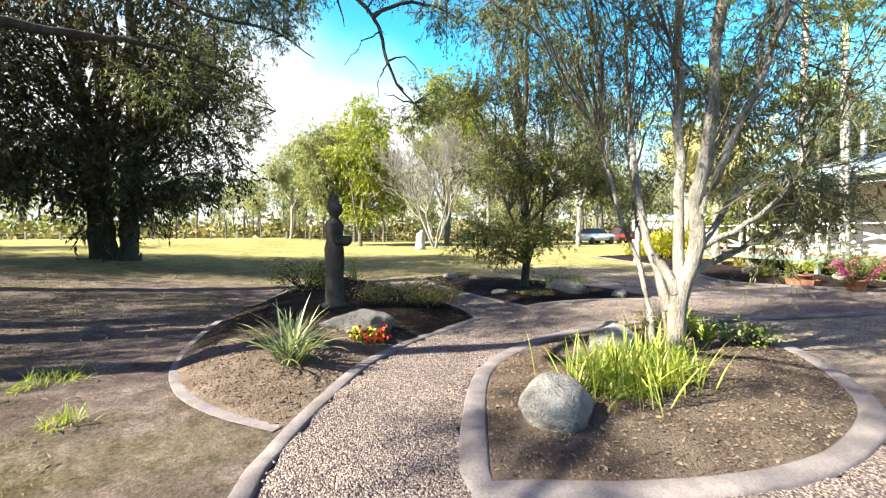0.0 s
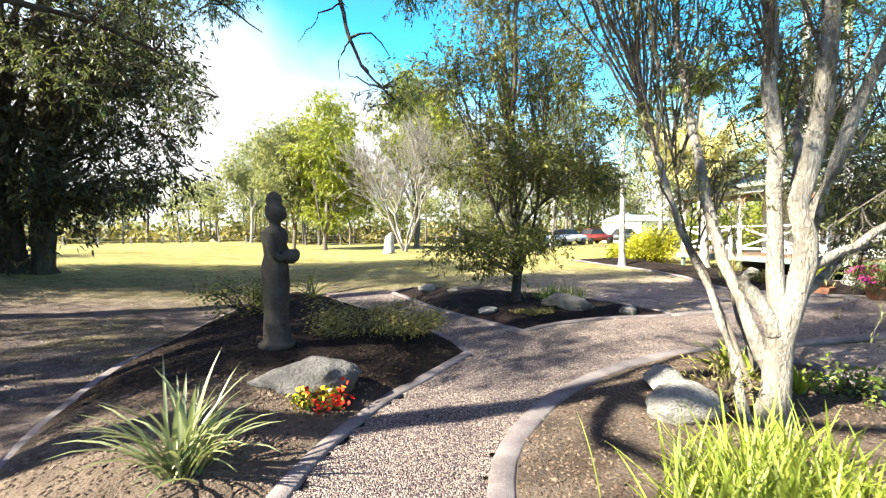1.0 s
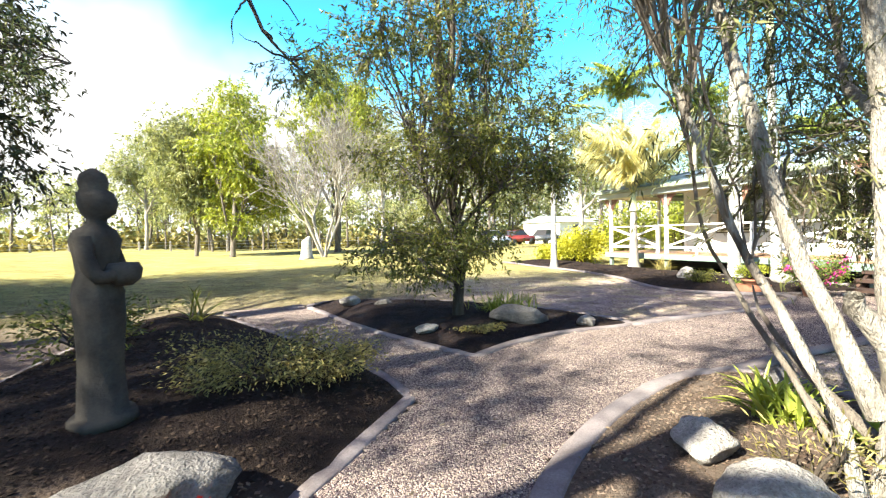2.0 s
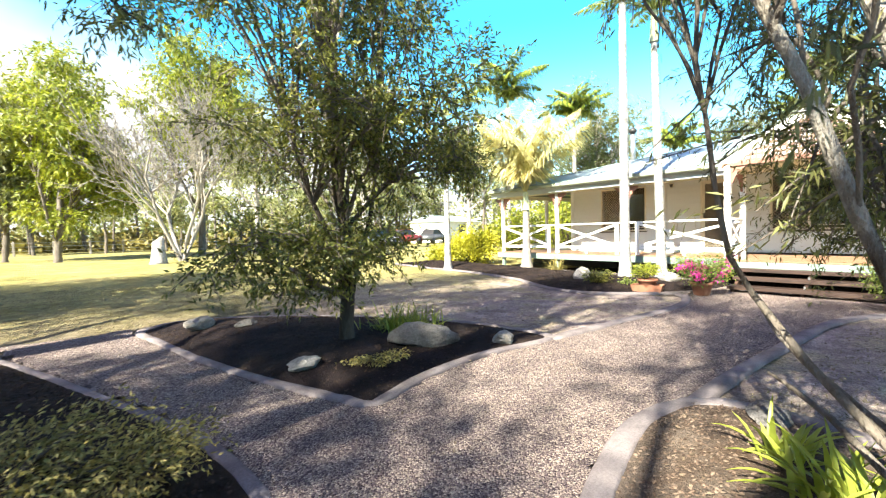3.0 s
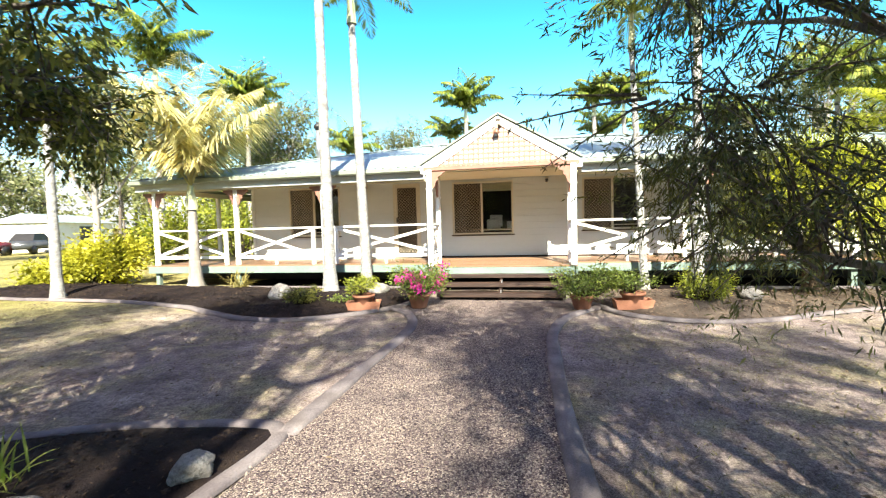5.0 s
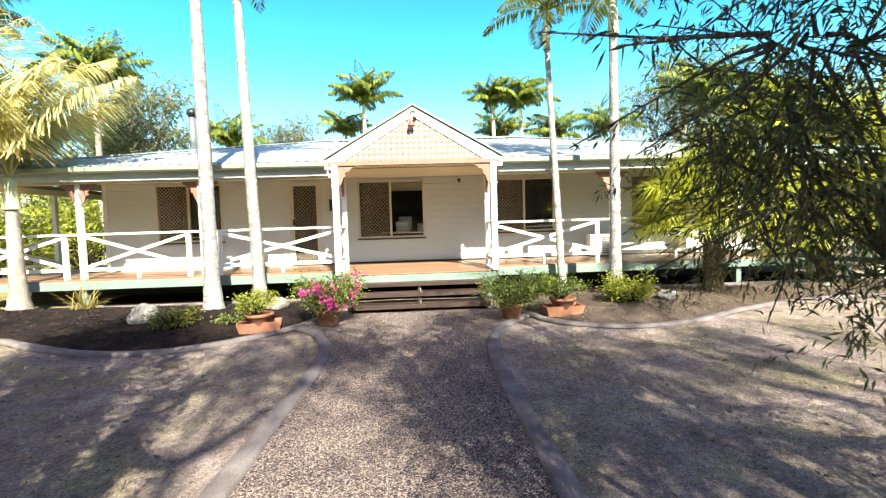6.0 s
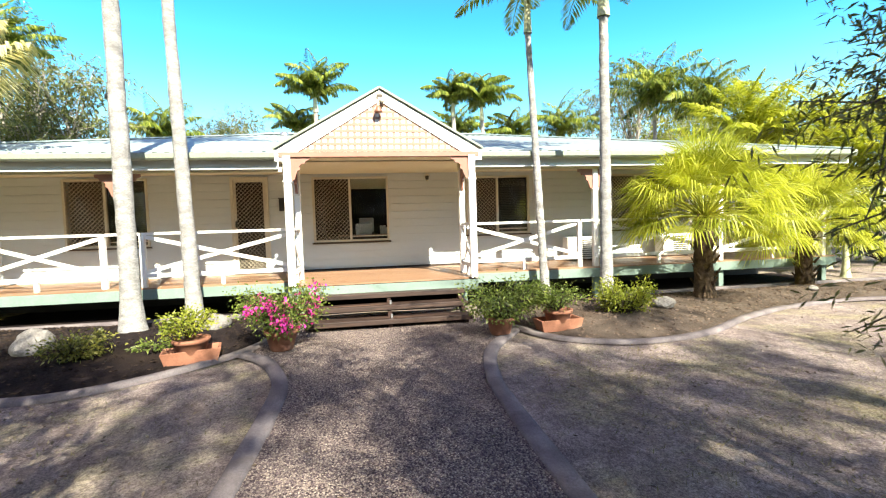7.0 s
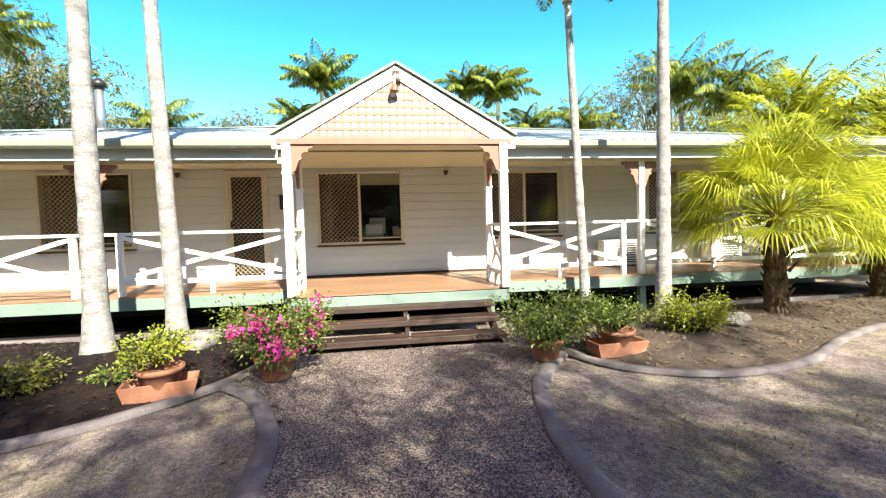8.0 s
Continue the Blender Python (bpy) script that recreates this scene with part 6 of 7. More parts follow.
def fan_palm(at, trunk, seed, n=40, reach=1.3, label="bushy fan palm with drooping split leaves"):
    """A short fan palm: a fibrous trunk with leaf stubs, stalks, and leaves of many split fingers."""
    rng = np.random.default_rng(seed)
    root = thing("fan_palm", at, label, "palm", "fan palms")
    t = np.linspace(0, 1, 14)
    part_mesh("trunk", mesh_of("trunk", *tubes([(np.stack([0.05 * np.sin(3 * t), 0 * t, -0.05 + trunk * t], -1), 0.15 * (1 + 0.4 * np.exp(-t * 6)) + 0.02 * np.sin(t * 40))], 12), M_HUSK, True), root)
    for i in range(30):
        a, z = i * 2.4, trunk * (0.05 + 0.95 * i / 30)
        o = np.array([math.cos(a) * 0.13, math.sin(a) * 0.13, z])
        stub = (np.stack([o, o + np.array([math.cos(a) * 0.11, math.sin(a) * 0.11, 0.15])]), np.array([0.03, 0.012]))
        part_mesh("leaf_stub", mesh_of("leaf_stub", *tubes([stub], 5), M_HUSK), root)
    down = np.array([0, 0, -1.0])
    for i in range(n):
        a = i * 2.399 + rng.uniform(-0.25, 0.25)
        el = 1.45 - 1.6 * (i / n) ** 0.9 + rng.uniform(-0.12, 0.12)
        d = np.array([math.cos(a) * math.cos(el), math.sin(a) * math.cos(el), math.sin(el)])
        o = np.array([0.05 * math.cos(a), 0.05 * math.sin(a), trunk * 0.98])
        ln = reach * rng.uniform(0.55, 0.8)
        bend = d * ln + down * 0.16 * ln * math.cos(el)
        tip = o + bend
        sv, sf = tubes([(np.stack([o, o + d * ln * 0.5, tip]), np.array([0.016, 0.012, 0.008]))], 5)
        d2 = unit(d + down * 0.3 * math.cos(el))
        side = unit(np.cross(np.cross(d2, [0, 0, 1.0]), d2) * rng.uniform(-0.5, 0.5) + np.cross(d2, [0, 0, 1.0]))
        m = 38
        vs = []
        for ang in np.linspace(-1.75, 1.75, m):
            w = unit(d2 * math.cos(ang) + side * math.sin(ang))
            l2 = 0.6 * reach * (1 - 0.16 * abs(ang)) * rng.uniform(0.85, 1.08)
            e1 = tip + w * l2 * 0.62
            e2 = e1 + unit(w + down * rng.uniform(0.3, 1.6)) * l2 * 0.5
            q = unit(np.cross(w, np.cross(d2, side))) * 0.011
            vs += [tip - q * 0.4, e1 + q, e2, e1 - q]
        v = np.array(vs)
        part_mesh("fan_leaf", mesh_of("fan_leaf", np.concatenate([v, sv]), np.concatenate([np.arange(len(v)).reshape(-1, 4), sf + len(v)]), M_L_FAN), root)
    return root


fan_palm(on_bed("south", 11.85, 1.08, 0.05), 1.5, 51, 76, 1.36)
fan_palm(on_bed("south", 12.8, -2.05, 0.05), 1.25, 52, 56, 1.3)
for i, (x, y, h) in enumerate(((13.9, -4.4, 1.6), (13.2, -5.6, 1.6), (16.6, -4.2, 3.2), (17.6, -5.6, 3.4), (15.6, -5.9, 2.8), (18.6, -7.2, 3.0))):
    palm((x, y, 0.0), h, 0.07, 54 + i, 22, 2.5, M_L_FAN, M_SHAFT, (0.1, -0.1), 0.5, "golden cane palm beyond the veranda's end", "cane palms", 0.5, 1.05, leaflet=0.6, width=0.06, fan=1.3)


def shrub(name, at, radii, label, leaf, seed, n=900, length=0.06, width=0.03, stems=14, bark=M_BARK_DARK, flowers=None, category="shrub", group="", droop=0.1):
    """A shrub of forking stems with leaves through an uneven dome, and blooms near its skin."""
    rng = np.random.default_rng(seed)
    root = thing(name, at, label, category, group)
    r = np.asarray(radii, float)
    lines, tips = [], []
    for i in range(stems):
        u = unit(rng.normal(size=3) * np.array([1, 1, 0.6]))
        u[2] = abs(u[2])
        e = u * r * rng.uniform(0.75, 1.05) * np.array([1, 1, 1])
        e[2] = r[2] * rng.uniform(0.35, 1.0)
        ln = wander((0, 0, -0.03), e, rng, 0.12)
        lines.append((ln, np.linspace(0.012 + 0.01 * r[2], 0.004, len(ln))))
        tips += [ln[-1], ln[-2], ln[-3]]
    tips = np.array(tips)
    c = tips[rng.integers(0, len(tips), n)]
    at_ = c + rng.normal(0, 0.18, (n, 3)) * r * np.array([1, 1, 0.75])
    at_[:, 2] = np.maximum(at_[:, 2], 0.02)
    v, f = leaves(at_, unit(at_ - np.array([0, 0, r[2] * 0.3])) + rng.normal(0, 0.6, (n, 3)), length, width, rng, droop)
    tagged(part_mesh("stem_growth", mesh_of("stem_growth", *tubes(lines, 5), bark, True), root), "", "", "", "stuff")
    tagged(part_mesh("foliage", mesh_of("foliage", v, f, leaf), root), "", "", "", "stuff")
    for mat, count, lab, size in flowers or ():
        k = max(4, count // 22)
        heads = tips[rng.integers(0, len(tips), k)] * rng.uniform(0.9, 1.15, (k, 1))
        p = heads[rng.integers(0, k, count)] + rng.normal(0, 0.04, (count, 3))
        p[:, 2] = np.maximum(p[:, 2], 0.03)
        v, f = leaves(p, rng.normal(size=(count, 3)), size, size * 0.8, rng, 0)
        tagged(part_mesh("blossom", mesh_of("blossom", v, f, mat), root, lab), lab, "", "", "stuff")
    return root


def strap_plant(name, at, n, length, width, leaf, label, seed, spread=0.9, base=0.08, category="strap-leaved plant", group="", bend=0.7):
    """A tuft of long channelled strap leaves that arch outwards from one foot."""
    rng = np.random.default_rng(seed)
    root = thing(name, at, label, category, group)
    vs, fs = [], []
    for i in range(n):
        a = rng.uniform(0, 2 * np.pi)
        ln = length * rng.uniform(0.55, 1.1)
        el = radians(rng.uniform(90 - 62 * spread, 88))
        t = np.linspace(0, 1, 7)
        ang = el - bend * t**1.6 * (1.6 - el / 1.8) * rng.uniform(0.6, 1.3)
        h = np.concatenate([[0], np.cumsum(np.cos(ang[1:]))]) * ln / 6
        z = np.concatenate([[0], np.cumsum(np.sin(ang[1:]))]) * ln / 6
        w = width * rng.uniform(0.6, 1.2) * np.array([0.55, 0.9, 1.0, 0.95, 0.8, 0.5, 0.05]) / 2
        ca, sa = math.cos(a), math.sin(a)
        o = np.array([rng.normal(0, base), rng.normal(0, base), -0.02])
        mid = np.stack([h * ca, h * sa, z - w * 0.35], -1) + o
        sd = np.array([-sa, ca, 0])
        l, r = mid + sd * w[:, None] + [0, 0, 0.0], mid - sd * w[:, None]
        l[:, 2] += w * 0.7
        r[:, 2] += w * 0.7
        vs.append(np.stack([l, mid, r], 1).reshape(-1, 3))
        idx = np.arange(21).reshape(7, 3)
        fs.append(np.concatenate([np.stack([idx[:-1, j], idx[1:, j], idx[1:, j + 1], idx[:-1, j + 1]], -1) for j in (0, 1)]))
    if n <= 80:
        for v, f in zip(vs, fs):
            part_mesh("leaf", mesh_of("leaf", v, f, leaf, True), root)
    else:
        tagged(part_mesh("blade_tuft", mesh_of("blade_tuft", np.concatenate(vs), np.concatenate([f + 21 * i for i, f in enumerate(fs)]), leaf, True), root), "", "", "", "stuff")
    return root


def rock(at, size, seed, material=M_ROCK, label="pale weathered sandstone rock in the mulch", turn=0.0, sink=0.25, group="garden rocks", flat=0.85):
    """A boulder: a ball pushed about by noise, flattened in places, sunk a little into the soil."""
    bm = bmesh.new()
    bmesh.ops.create_icosphere(bm, subdivisions=4, radius=1.0)
    off = Vector((seed * 3.7, seed * 1.3, seed * 2.1))
    cuts = [Vector((math.sin(seed * k + k), math.cos(seed * 2.3 + k * 1.9), math.sin(seed * 1.1 + k * 0.7))).normalized() for k in range(1, 7)]
    for v in bm.verts:
        p = v.co.copy()
        for c in cuts:
            d = p.dot(c) - 0.66
            if d > 0:
                p -= c * d * flat
        p *= 1 + 0.16 * noise.noise(p * 1.6 + off) + 0.08 * noise.noise(p * 4 + off) + 0.035 * noise.noise(p * 10 + off) + 0.02 * abs(noise.noise(p * 22 + off))
        v.co = Vector((p.x * size[0], p.y * size[1], p.z * size[2]))
    me = bpy.data.meshes.new("rock")
    bm.to_mesh(me)
    bm.free()
    me.materials.append(material)
    for p in me.polygons:
        p.use_smooth = True
    ob = new("rock", me)
    ob.matrix_basis = pose(at[0], at[1], at[2] + size[2] * (1 - 2 * sink) * 0.8, 0, 0, turn)
    return tagged(ob, label, "rock", group)


# island bed
rock(on_bed("island", 1.29, 2.7), (0.25, 0.23, 0.2), 1, label="rounded pale boulder in dry mulch", turn=20, flat=0.3)
rock(on_bed("island", 2.55, 4.12), (0.25, 0.19, 0.16), 2, label="rounded pale boulder behind the lime tuft", turn=-15, flat=0.3)
rock(on_bed("island", 2.86, 4.68), (0.22, 0.17, 0.12), 3, label="angular pale slab of sandstone", turn=40)
rock(on_bed("island", 4.62, 5.25), (0.22, 0.14, 0.08), 4, M_ROCK_GREY, "low grey stone at the island's edge", 10)
strap_plant("lime_strap_plant", on_bed("island", 1.9, 3.05), 300, 0.44, 0.015, M_L_LIME, "bright lime-green tuft of strap leaves", 61, 0.8, 0.17, bend=0.5)
strap_plant("lime_strap_plant", on_bed("island", 2.3, 3.2), 300, 0.44, 0.015, M_L_LIME, "bright lime-green tuft of strap leaves", 62, 0.8, 0.17, bend=0.5)
strap_plant("strap_plant", on_bed("island", 3.68, 4.68), 52, 0.44, 0.034, M_L_LIME, "green strap-leaved tuft behind the paperbark", 63, 0.9, 0.08)
strap_plant("strap_plant", on_bed("island", 4.0, 5.0), 34, 0.36, 0.034, M_L_LIME, "green strap-leaved tuft behind the paperbark", 64, 0.9, 0.06)
strap_plant("strap_plant", on_bed("island", 3.75, 4.3), 26, 0.36, 0.05, M_L_PALM, "broad-leaved green tuft at the foot of the tree", 65, 0.9, 0.05)
shrub("ground_shrub", on_bed("island", 2.86, 4.16), (0.2, 0.22, 0.34), "thin twiggy shrub beside the paperbark's stems", M_L_GREY, 66, 320, 0.06, 0.01)
shrub("ground_shrub", on_bed("island", 4.2, 4.2), (0.35, 0.3, 0.22), "low dark leafy ground cover", M_L_SHRUB, 67, 300, 0.06, 0.03)

# statue bed
strap_plant("striped_strap_plant", on_bed("left", -0.6, 4.25), 80, 0.66, 0.026, M_L_STRIPE, "silvery striped strap-leaved plant in bark mulch", 71, 0.82, 0.05, bend=0.85)
rock(on_bed("left", -0.02, 5.33), (0.44, 0.24, 0.17), 5, M_ROCK_GREY, "long grey boulder at the statue's feet", 6)
shrub("flower_clump", on_bed("left", 0.12, 5.02), (0.19, 0.13, 0.13), "small clump of red and yellow bedding flowers", M_L_SHRUB, 72, 160, 0.05, 0.03, flowers=((M_FLOWER_R, 120, "red petals", 0.045), (M_FLOWER_Y, 150, "yellow petals", 0.045)), category="flowers")
shrub("grey_shrub", on_bed("left", 0.62, 6.85), (0.62, 0.5, 0.33), "low spreading grey-green shrub in dark mulch", M_L_GREY, 73, 4600, 0.04, 0.013, 26)
shrub("grey_shrub", on_bed("left", 1.1, 6.9), (0.42, 0.4, 0.28), "low spreading grey-green shrub in dark mulch", M_L_GREY, 74, 2600, 0.04, 0.013, 18)
shrub("dark_shrub", on_bed("left", -1.05, 8.9), (0.6, 0.6, 0.5), "dark rounded shrub behind the statue", M_L_OLIVE, 75, 1700, 0.07, 0.025, 24)
strap_plant("cordyline", on_bed("left", -0.2, 10.3), 24, 0.7, 0.034, M_L_OLIVE, "spiky dark cordyline behind the statue", 76, 1.0, 0.05)


def statue(at):
    """A standing robed stone figure that holds a bowl before it, as one plain mesh."""
    bm = bmesh.new()
    rings = [(0.0, 0, 0.17, 0.155), (0.06, 0, 0.165, 0.15), (0.065, 0, 0.125, 0.115), (0.35, 0.0, 0.108, 0.10), (0.62, 0.01, 0.125, 0.11), (0.80, 0.0, 0.132, 0.115), (0.93, 0.0, 0.10, 0.09), (1.02, 0.0, 0.108, 0.10), (1.12, 0.0, 0.145, 0.11), (1.18, 0.0, 0.13, 0.085), (1.215, 0.005, 0.05, 0.05), (1.25, 0.01, 0.047, 0.047), (1.285, 0.02, 0.072, 0.08), (1.34, 0.02, 0.085, 0.092), (1.40, 0.01, 0.08, 0.085), (1.43, 0.0, 0.058, 0.062), (1.47, 0.0, 0.07, 0.07), (1.52, 0.0, 0.058, 0.058), (1.555, 0.0, 0.015, 0.015)]
    n = 28
    loops = []
    for z, fx, ry, rx in rings:
        fold = 0.035 if z < 0.85 else 0.0
        ry, rx = ry * 1.14, rx * 1.14
        loops.append([bm.verts.new((fx + rx * math.cos(a) * (1 + fold * math.sin(7 * a + z * 3)), ry * math.sin(a) * (1 + fold * math.sin(7 * a + z * 3)), z)) for a in (2 * math.pi * i / n for i in range(n))])
    for p, q in zip(loops, loops[1:]):
        for i in range(n):
            bm.faces.new((p[i], p[(i + 1) % n], q[(i + 1) % n], q[i]))
    bm.faces.new(loops[0][::-1])
    bm.faces.new(loops[-1])
    lathe(bm, [(0.05, 0.84), (0.095, 0.88), (0.105, 0.94), (0.085, 0.98), (0.07, 0.98)], 18, (0.14, 0, 0))
    me = bpy.data.meshes.new("statue")
    bm.to_mesh(me)
    bm.free()
    arms = []
    for s in (1, -1):
        arms.append((smooth_line([(0.0, s * 0.135, 1.13), (0.03, s * 0.165, 1.0), (0.08, s * 0.15, 0.90), (0.13, s * 0.07, 0.92)], 0.04), None))
    arms = [(p, np.linspace(0.052, 0.036, len(p))) for p, _ in arms]
    av, af = tubes(arms, 12)
    base = np.array([v.co[:] for v in me.vertices])
    faces = [list(p.vertices) for p in me.polygons] + (af + len(base)).tolist()
    full = bpy.data.meshes.new("statue")
    full.from_pydata(np.concatenate([base, av]).tolist(), [], faces)
    full.materials.append(M_STATUE)
    for p in full.polygons:
        p.use_smooth = True
    ob = new("statue", full)
    ob.matrix_basis = pose(*at, 0, 0, -12)
    return tagged(ob, "weathered dark stone statue of a robed figure with a bowl", "statue")


statue(on_bed("left", -0.34, 6.3, 0.02))

# tree bed
rock(on_bed("tree", 4.12, 8.5), (0.44, 0.24, 0.17), 6, M_ROCK_GREY, "broad grey boulder in dark mulch", -20)
rock(on_bed("tree", 5.0, 8.1), (0.15, 0.12, 0.1), 7, label="small pale stone in dark mulch")
rock(on_bed("tree", 2.72, 8.62), (0.2, 0.15, 0.07), 8, label="flat pale stone in dark mulch", turn=15)
rock(on_bed("tree", 2.25, 11.4), (0.22, 0.16, 0.13), 9, label="small pale stone in dark mulch")
rock(on_bed("tree", 2.75, 10.9), (0.16, 0.12, 0.07), 10, M_ROCK_GREY, "flat grey stone in dark mulch")
shrub("ground_cover", on_bed("tree", 3.35, 8.2), (0.34, 0.16, 0.08), "low patch of green ground cover in dark mulch", M_L_GREY, 81, 700, 0.04, 0.02, 16)
strap_plant("grass_tuft", on_bed("tree", 4.15, 9.2), 130, 0.42, 0.016, M_L_LIME, "fine green grassy tuft beside the boulder", 82, 1.0, 0.16, "grass")
strap_plant("grass_tuft", on_bed("tree", 4.45, 9.05), 100, 0.36, 0.016, M_L_LIME, "fine green grassy tuft beside the boulder", 83, 1.0, 0.14, "grass")

for i, (x, y, r) in enumerate(((-2.73, 4.3, 0.1), (-2.6, 4.55, 0.12), (-2.0, 3.45, 0.07))):
    strap_plant("grass_tuft", (x, y, float(lawn_z(x, y))), 60, 0.16, 0.01, M_L_LIME, "small green tuft of weeds in the dry lawn", 86 + i, 1.0, r, "grass", "lawn weeds")

# beds along the house


def pot_round(parent, r, h, z=0.0, name="pot"):
    bm = bmesh.new()
    lathe(bm, [(r * 0.66, z), (r * 0.72, z + 0.02), (r * 0.95, z + h * 0.78), (r * 1.06, z + h * 0.8), (r * 1.08, z + h), (r * 0.97, z + h), (r * 0.92, z + h * 0.86), (0.01, z + h * 0.85)], 28)
    return part(name, bm, M_TERRA, parent, "", True)


def trough(parent, lx, ly, h, z=0.0):
    bm = bmesh.new()
    t = 0.025
    rows = []
    for s, zz in ((0.86, 0), (1.0, h), (1.0 - t / lx * 2, h), (0.86 - t / lx * 2, h * 0.3)):
        rows.append([bm.verts.new((sx * lx / 2 * s, sy * ly / 2 * s, z + zz)) for sx, sy in ((-1, -1), (1, -1), (1, 1), (-1, 1))])
    for a, b in zip(rows, rows[1:]):
        for i in range(4):
            bm.faces.new((a[i], a[(i + 1) % 4], b[(i + 1) % 4], b[i]))
    bm.faces.new(rows[0][::-1])
    bm.faces.new(rows[-1])
    bmesh.ops.recalc_face_normals(bm, faces=bm.faces[:])
    es = [e for e in bm.edges if abs(e.verts[0].co.z - z - h) < 1e-4 and abs(e.verts[1].co.z - z - h) < 1e-4]
    bmesh.ops.bevel(bm, geom=es, offset=0.008, segments=1, affect="EDGES")
    return part("trough", bm, M_TERRA, parent)


def potted(at, label, turn=0.0, round_pot=(0.19, 0.22, 0.06), box_pot=(0.62, 0.3, 0.16)):
    p = thing("terracotta_planter", at, label, "planter", "planters by the steps", "", turn)
    if box_pot:
        trough(p, *box_pot)
    if round_pot:
        pot_round(p, round_pot[0], round_pot[1], round_pot[2])
    return p


P1, P2, P3, P4 = on_bed("north", 10.3, 9.02, 0.02), (10.62, 8.08, 0.02), (10.62, 5.22, 0.02), on_bed("south", 10.55, 4.42, 0.02)
potted(P1, "terracotta bowl set in a rectangular terracotta trough", 106)
potted(P2, "weathered terracotta pot under a flowering climber", 0, (0.2, 0.26, 0.0), None)
potted(P3, "weathered terracotta pot beside the steps", 0, (0.19, 0.24, 0.0), None)
potted(P4, "terracotta bowl set in a rectangular terracotta trough", 94)
shrub("pot_shrub", (P1[0], P1[1] + 0.05, P1[2] + 0.3), (0.3, 0.3, 0.26), "yellow-green shrub growing in a pot", M_L_BRIGHT, 91, 1300, 0.045, 0.024, 22)
shrub("bougainvillea", (P2[0], P2[1], P2[2] + 0.22), (0.44, 0.48, 0.5), "magenta-flowered bougainvillea spilling from its pot", M_L_SHRUB, 92, 5200, 0.045, 0.024, 46, flowers=((M_FLOWER_M, 1100, "magenta bracts", 0.05),), droop=0.3)
shrub("pot_shrub", (P3[0], P3[1] - 0.05, P3[2] + 0.2), (0.5, 0.55, 0.5), "leafy green climber spilling over its pot", M_L_SHRUB, 93, 4200, 0.045, 0.024, 50, droop=0.35)
shrub("pot_shrub", (P4[0], P4[1], P4[2] + 0.3), (0.36, 0.4, 0.34), "grey-green shrub growing in a pot", M_L_SHRUB, 94, 2600, 0.04, 0.018, 26)
shrub("round_shrub", on_bed("south", 10.95, 3.2), (0.36, 0.36, 0.44), "bright yellow-green rounded shrub", M_L_BRIGHT, 95, 3600, 0.045, 0.024, 60)
shrub("low_shrub", on_bed("north", 10.35, 10.3), (0.27, 0.3, 0.25), "grey-green low shrub in the veranda bed", M_L_OLIVE, 96, 1200, 0.05, 0.024, 24)
shrub("low_shrub", on_bed("north", 10.6, 9.55), (0.22, 0.22, 0.12), "small green ground plant", M_L_SHRUB, 97, 260, 0.05, 0.024)
strap_plant("strap_plant", on_bed("north", 12.3, 12.9), 60, 0.55, 0.02, M_L_GREY, "fine grey grassy tuft under the deck's edge", 98, 1.0, 0.08)
rock(on_bed("north", 10.75, 10.95), (0.2, 0.22, 0.2), 11, label="pale rock in the veranda bed")
rock(on_bed("north", 11.8, 9.25), (0.25, 0.22, 0.16), 12, label="pale rock at the foot of a palm")
rock(on_bed("south", 11.15, 2.4), (0.16, 0.2, 0.12), 13, label="pale rock beside the rounded shrub")
rock(on_bed("south", 11.9, -1.2), (0.1, 0.1, 0.06), 14, label="small pale stone in brown mulch")
rock(on_bed("south", 11.6, -2.6), (0.1, 0.12, 0.06), 15, label="small pale stone in brown mulch")
shrub("golden_shrub", (13.1, 17.7, 0.0), (0.85, 1.0, 1.35), "big golden-leaved shrub at the veranda's end", M_L_YELLOW, 99, 6500, 0.13, 0.06, 50)
shrub("golden_shrub", (12.5, 18.5, 0.0), (0.7, 0.7, 0.7), "golden-leaved shrub at the veranda's end", M_L_YELLOW, 100, 2600, 0.13, 0.06, 30)
for i, (x, y, r, h, lf) in enumerate(((17.5, 19.0, 1.3, 2.4, M_L_BRIGHT), (20.5, 18.6, 1.5, 3.0, M_L_BRIGHT), (23.5, 20.0, 1.6, 3.4, M_L_SHRUB), (16.0, -8.5, 1.5, 2.2, M_L_SHRUB), (19.0, -7.0, 1.6, 3.0, M_L_BRIGHT))):
    shrub("tall_shrub", (x, y, 0), (r, r, h), "tall bright shrub beyond the veranda", lf, 110 + i, 3000, 0.2, 0.08, 40)

# ---- middle distance and far woods ----


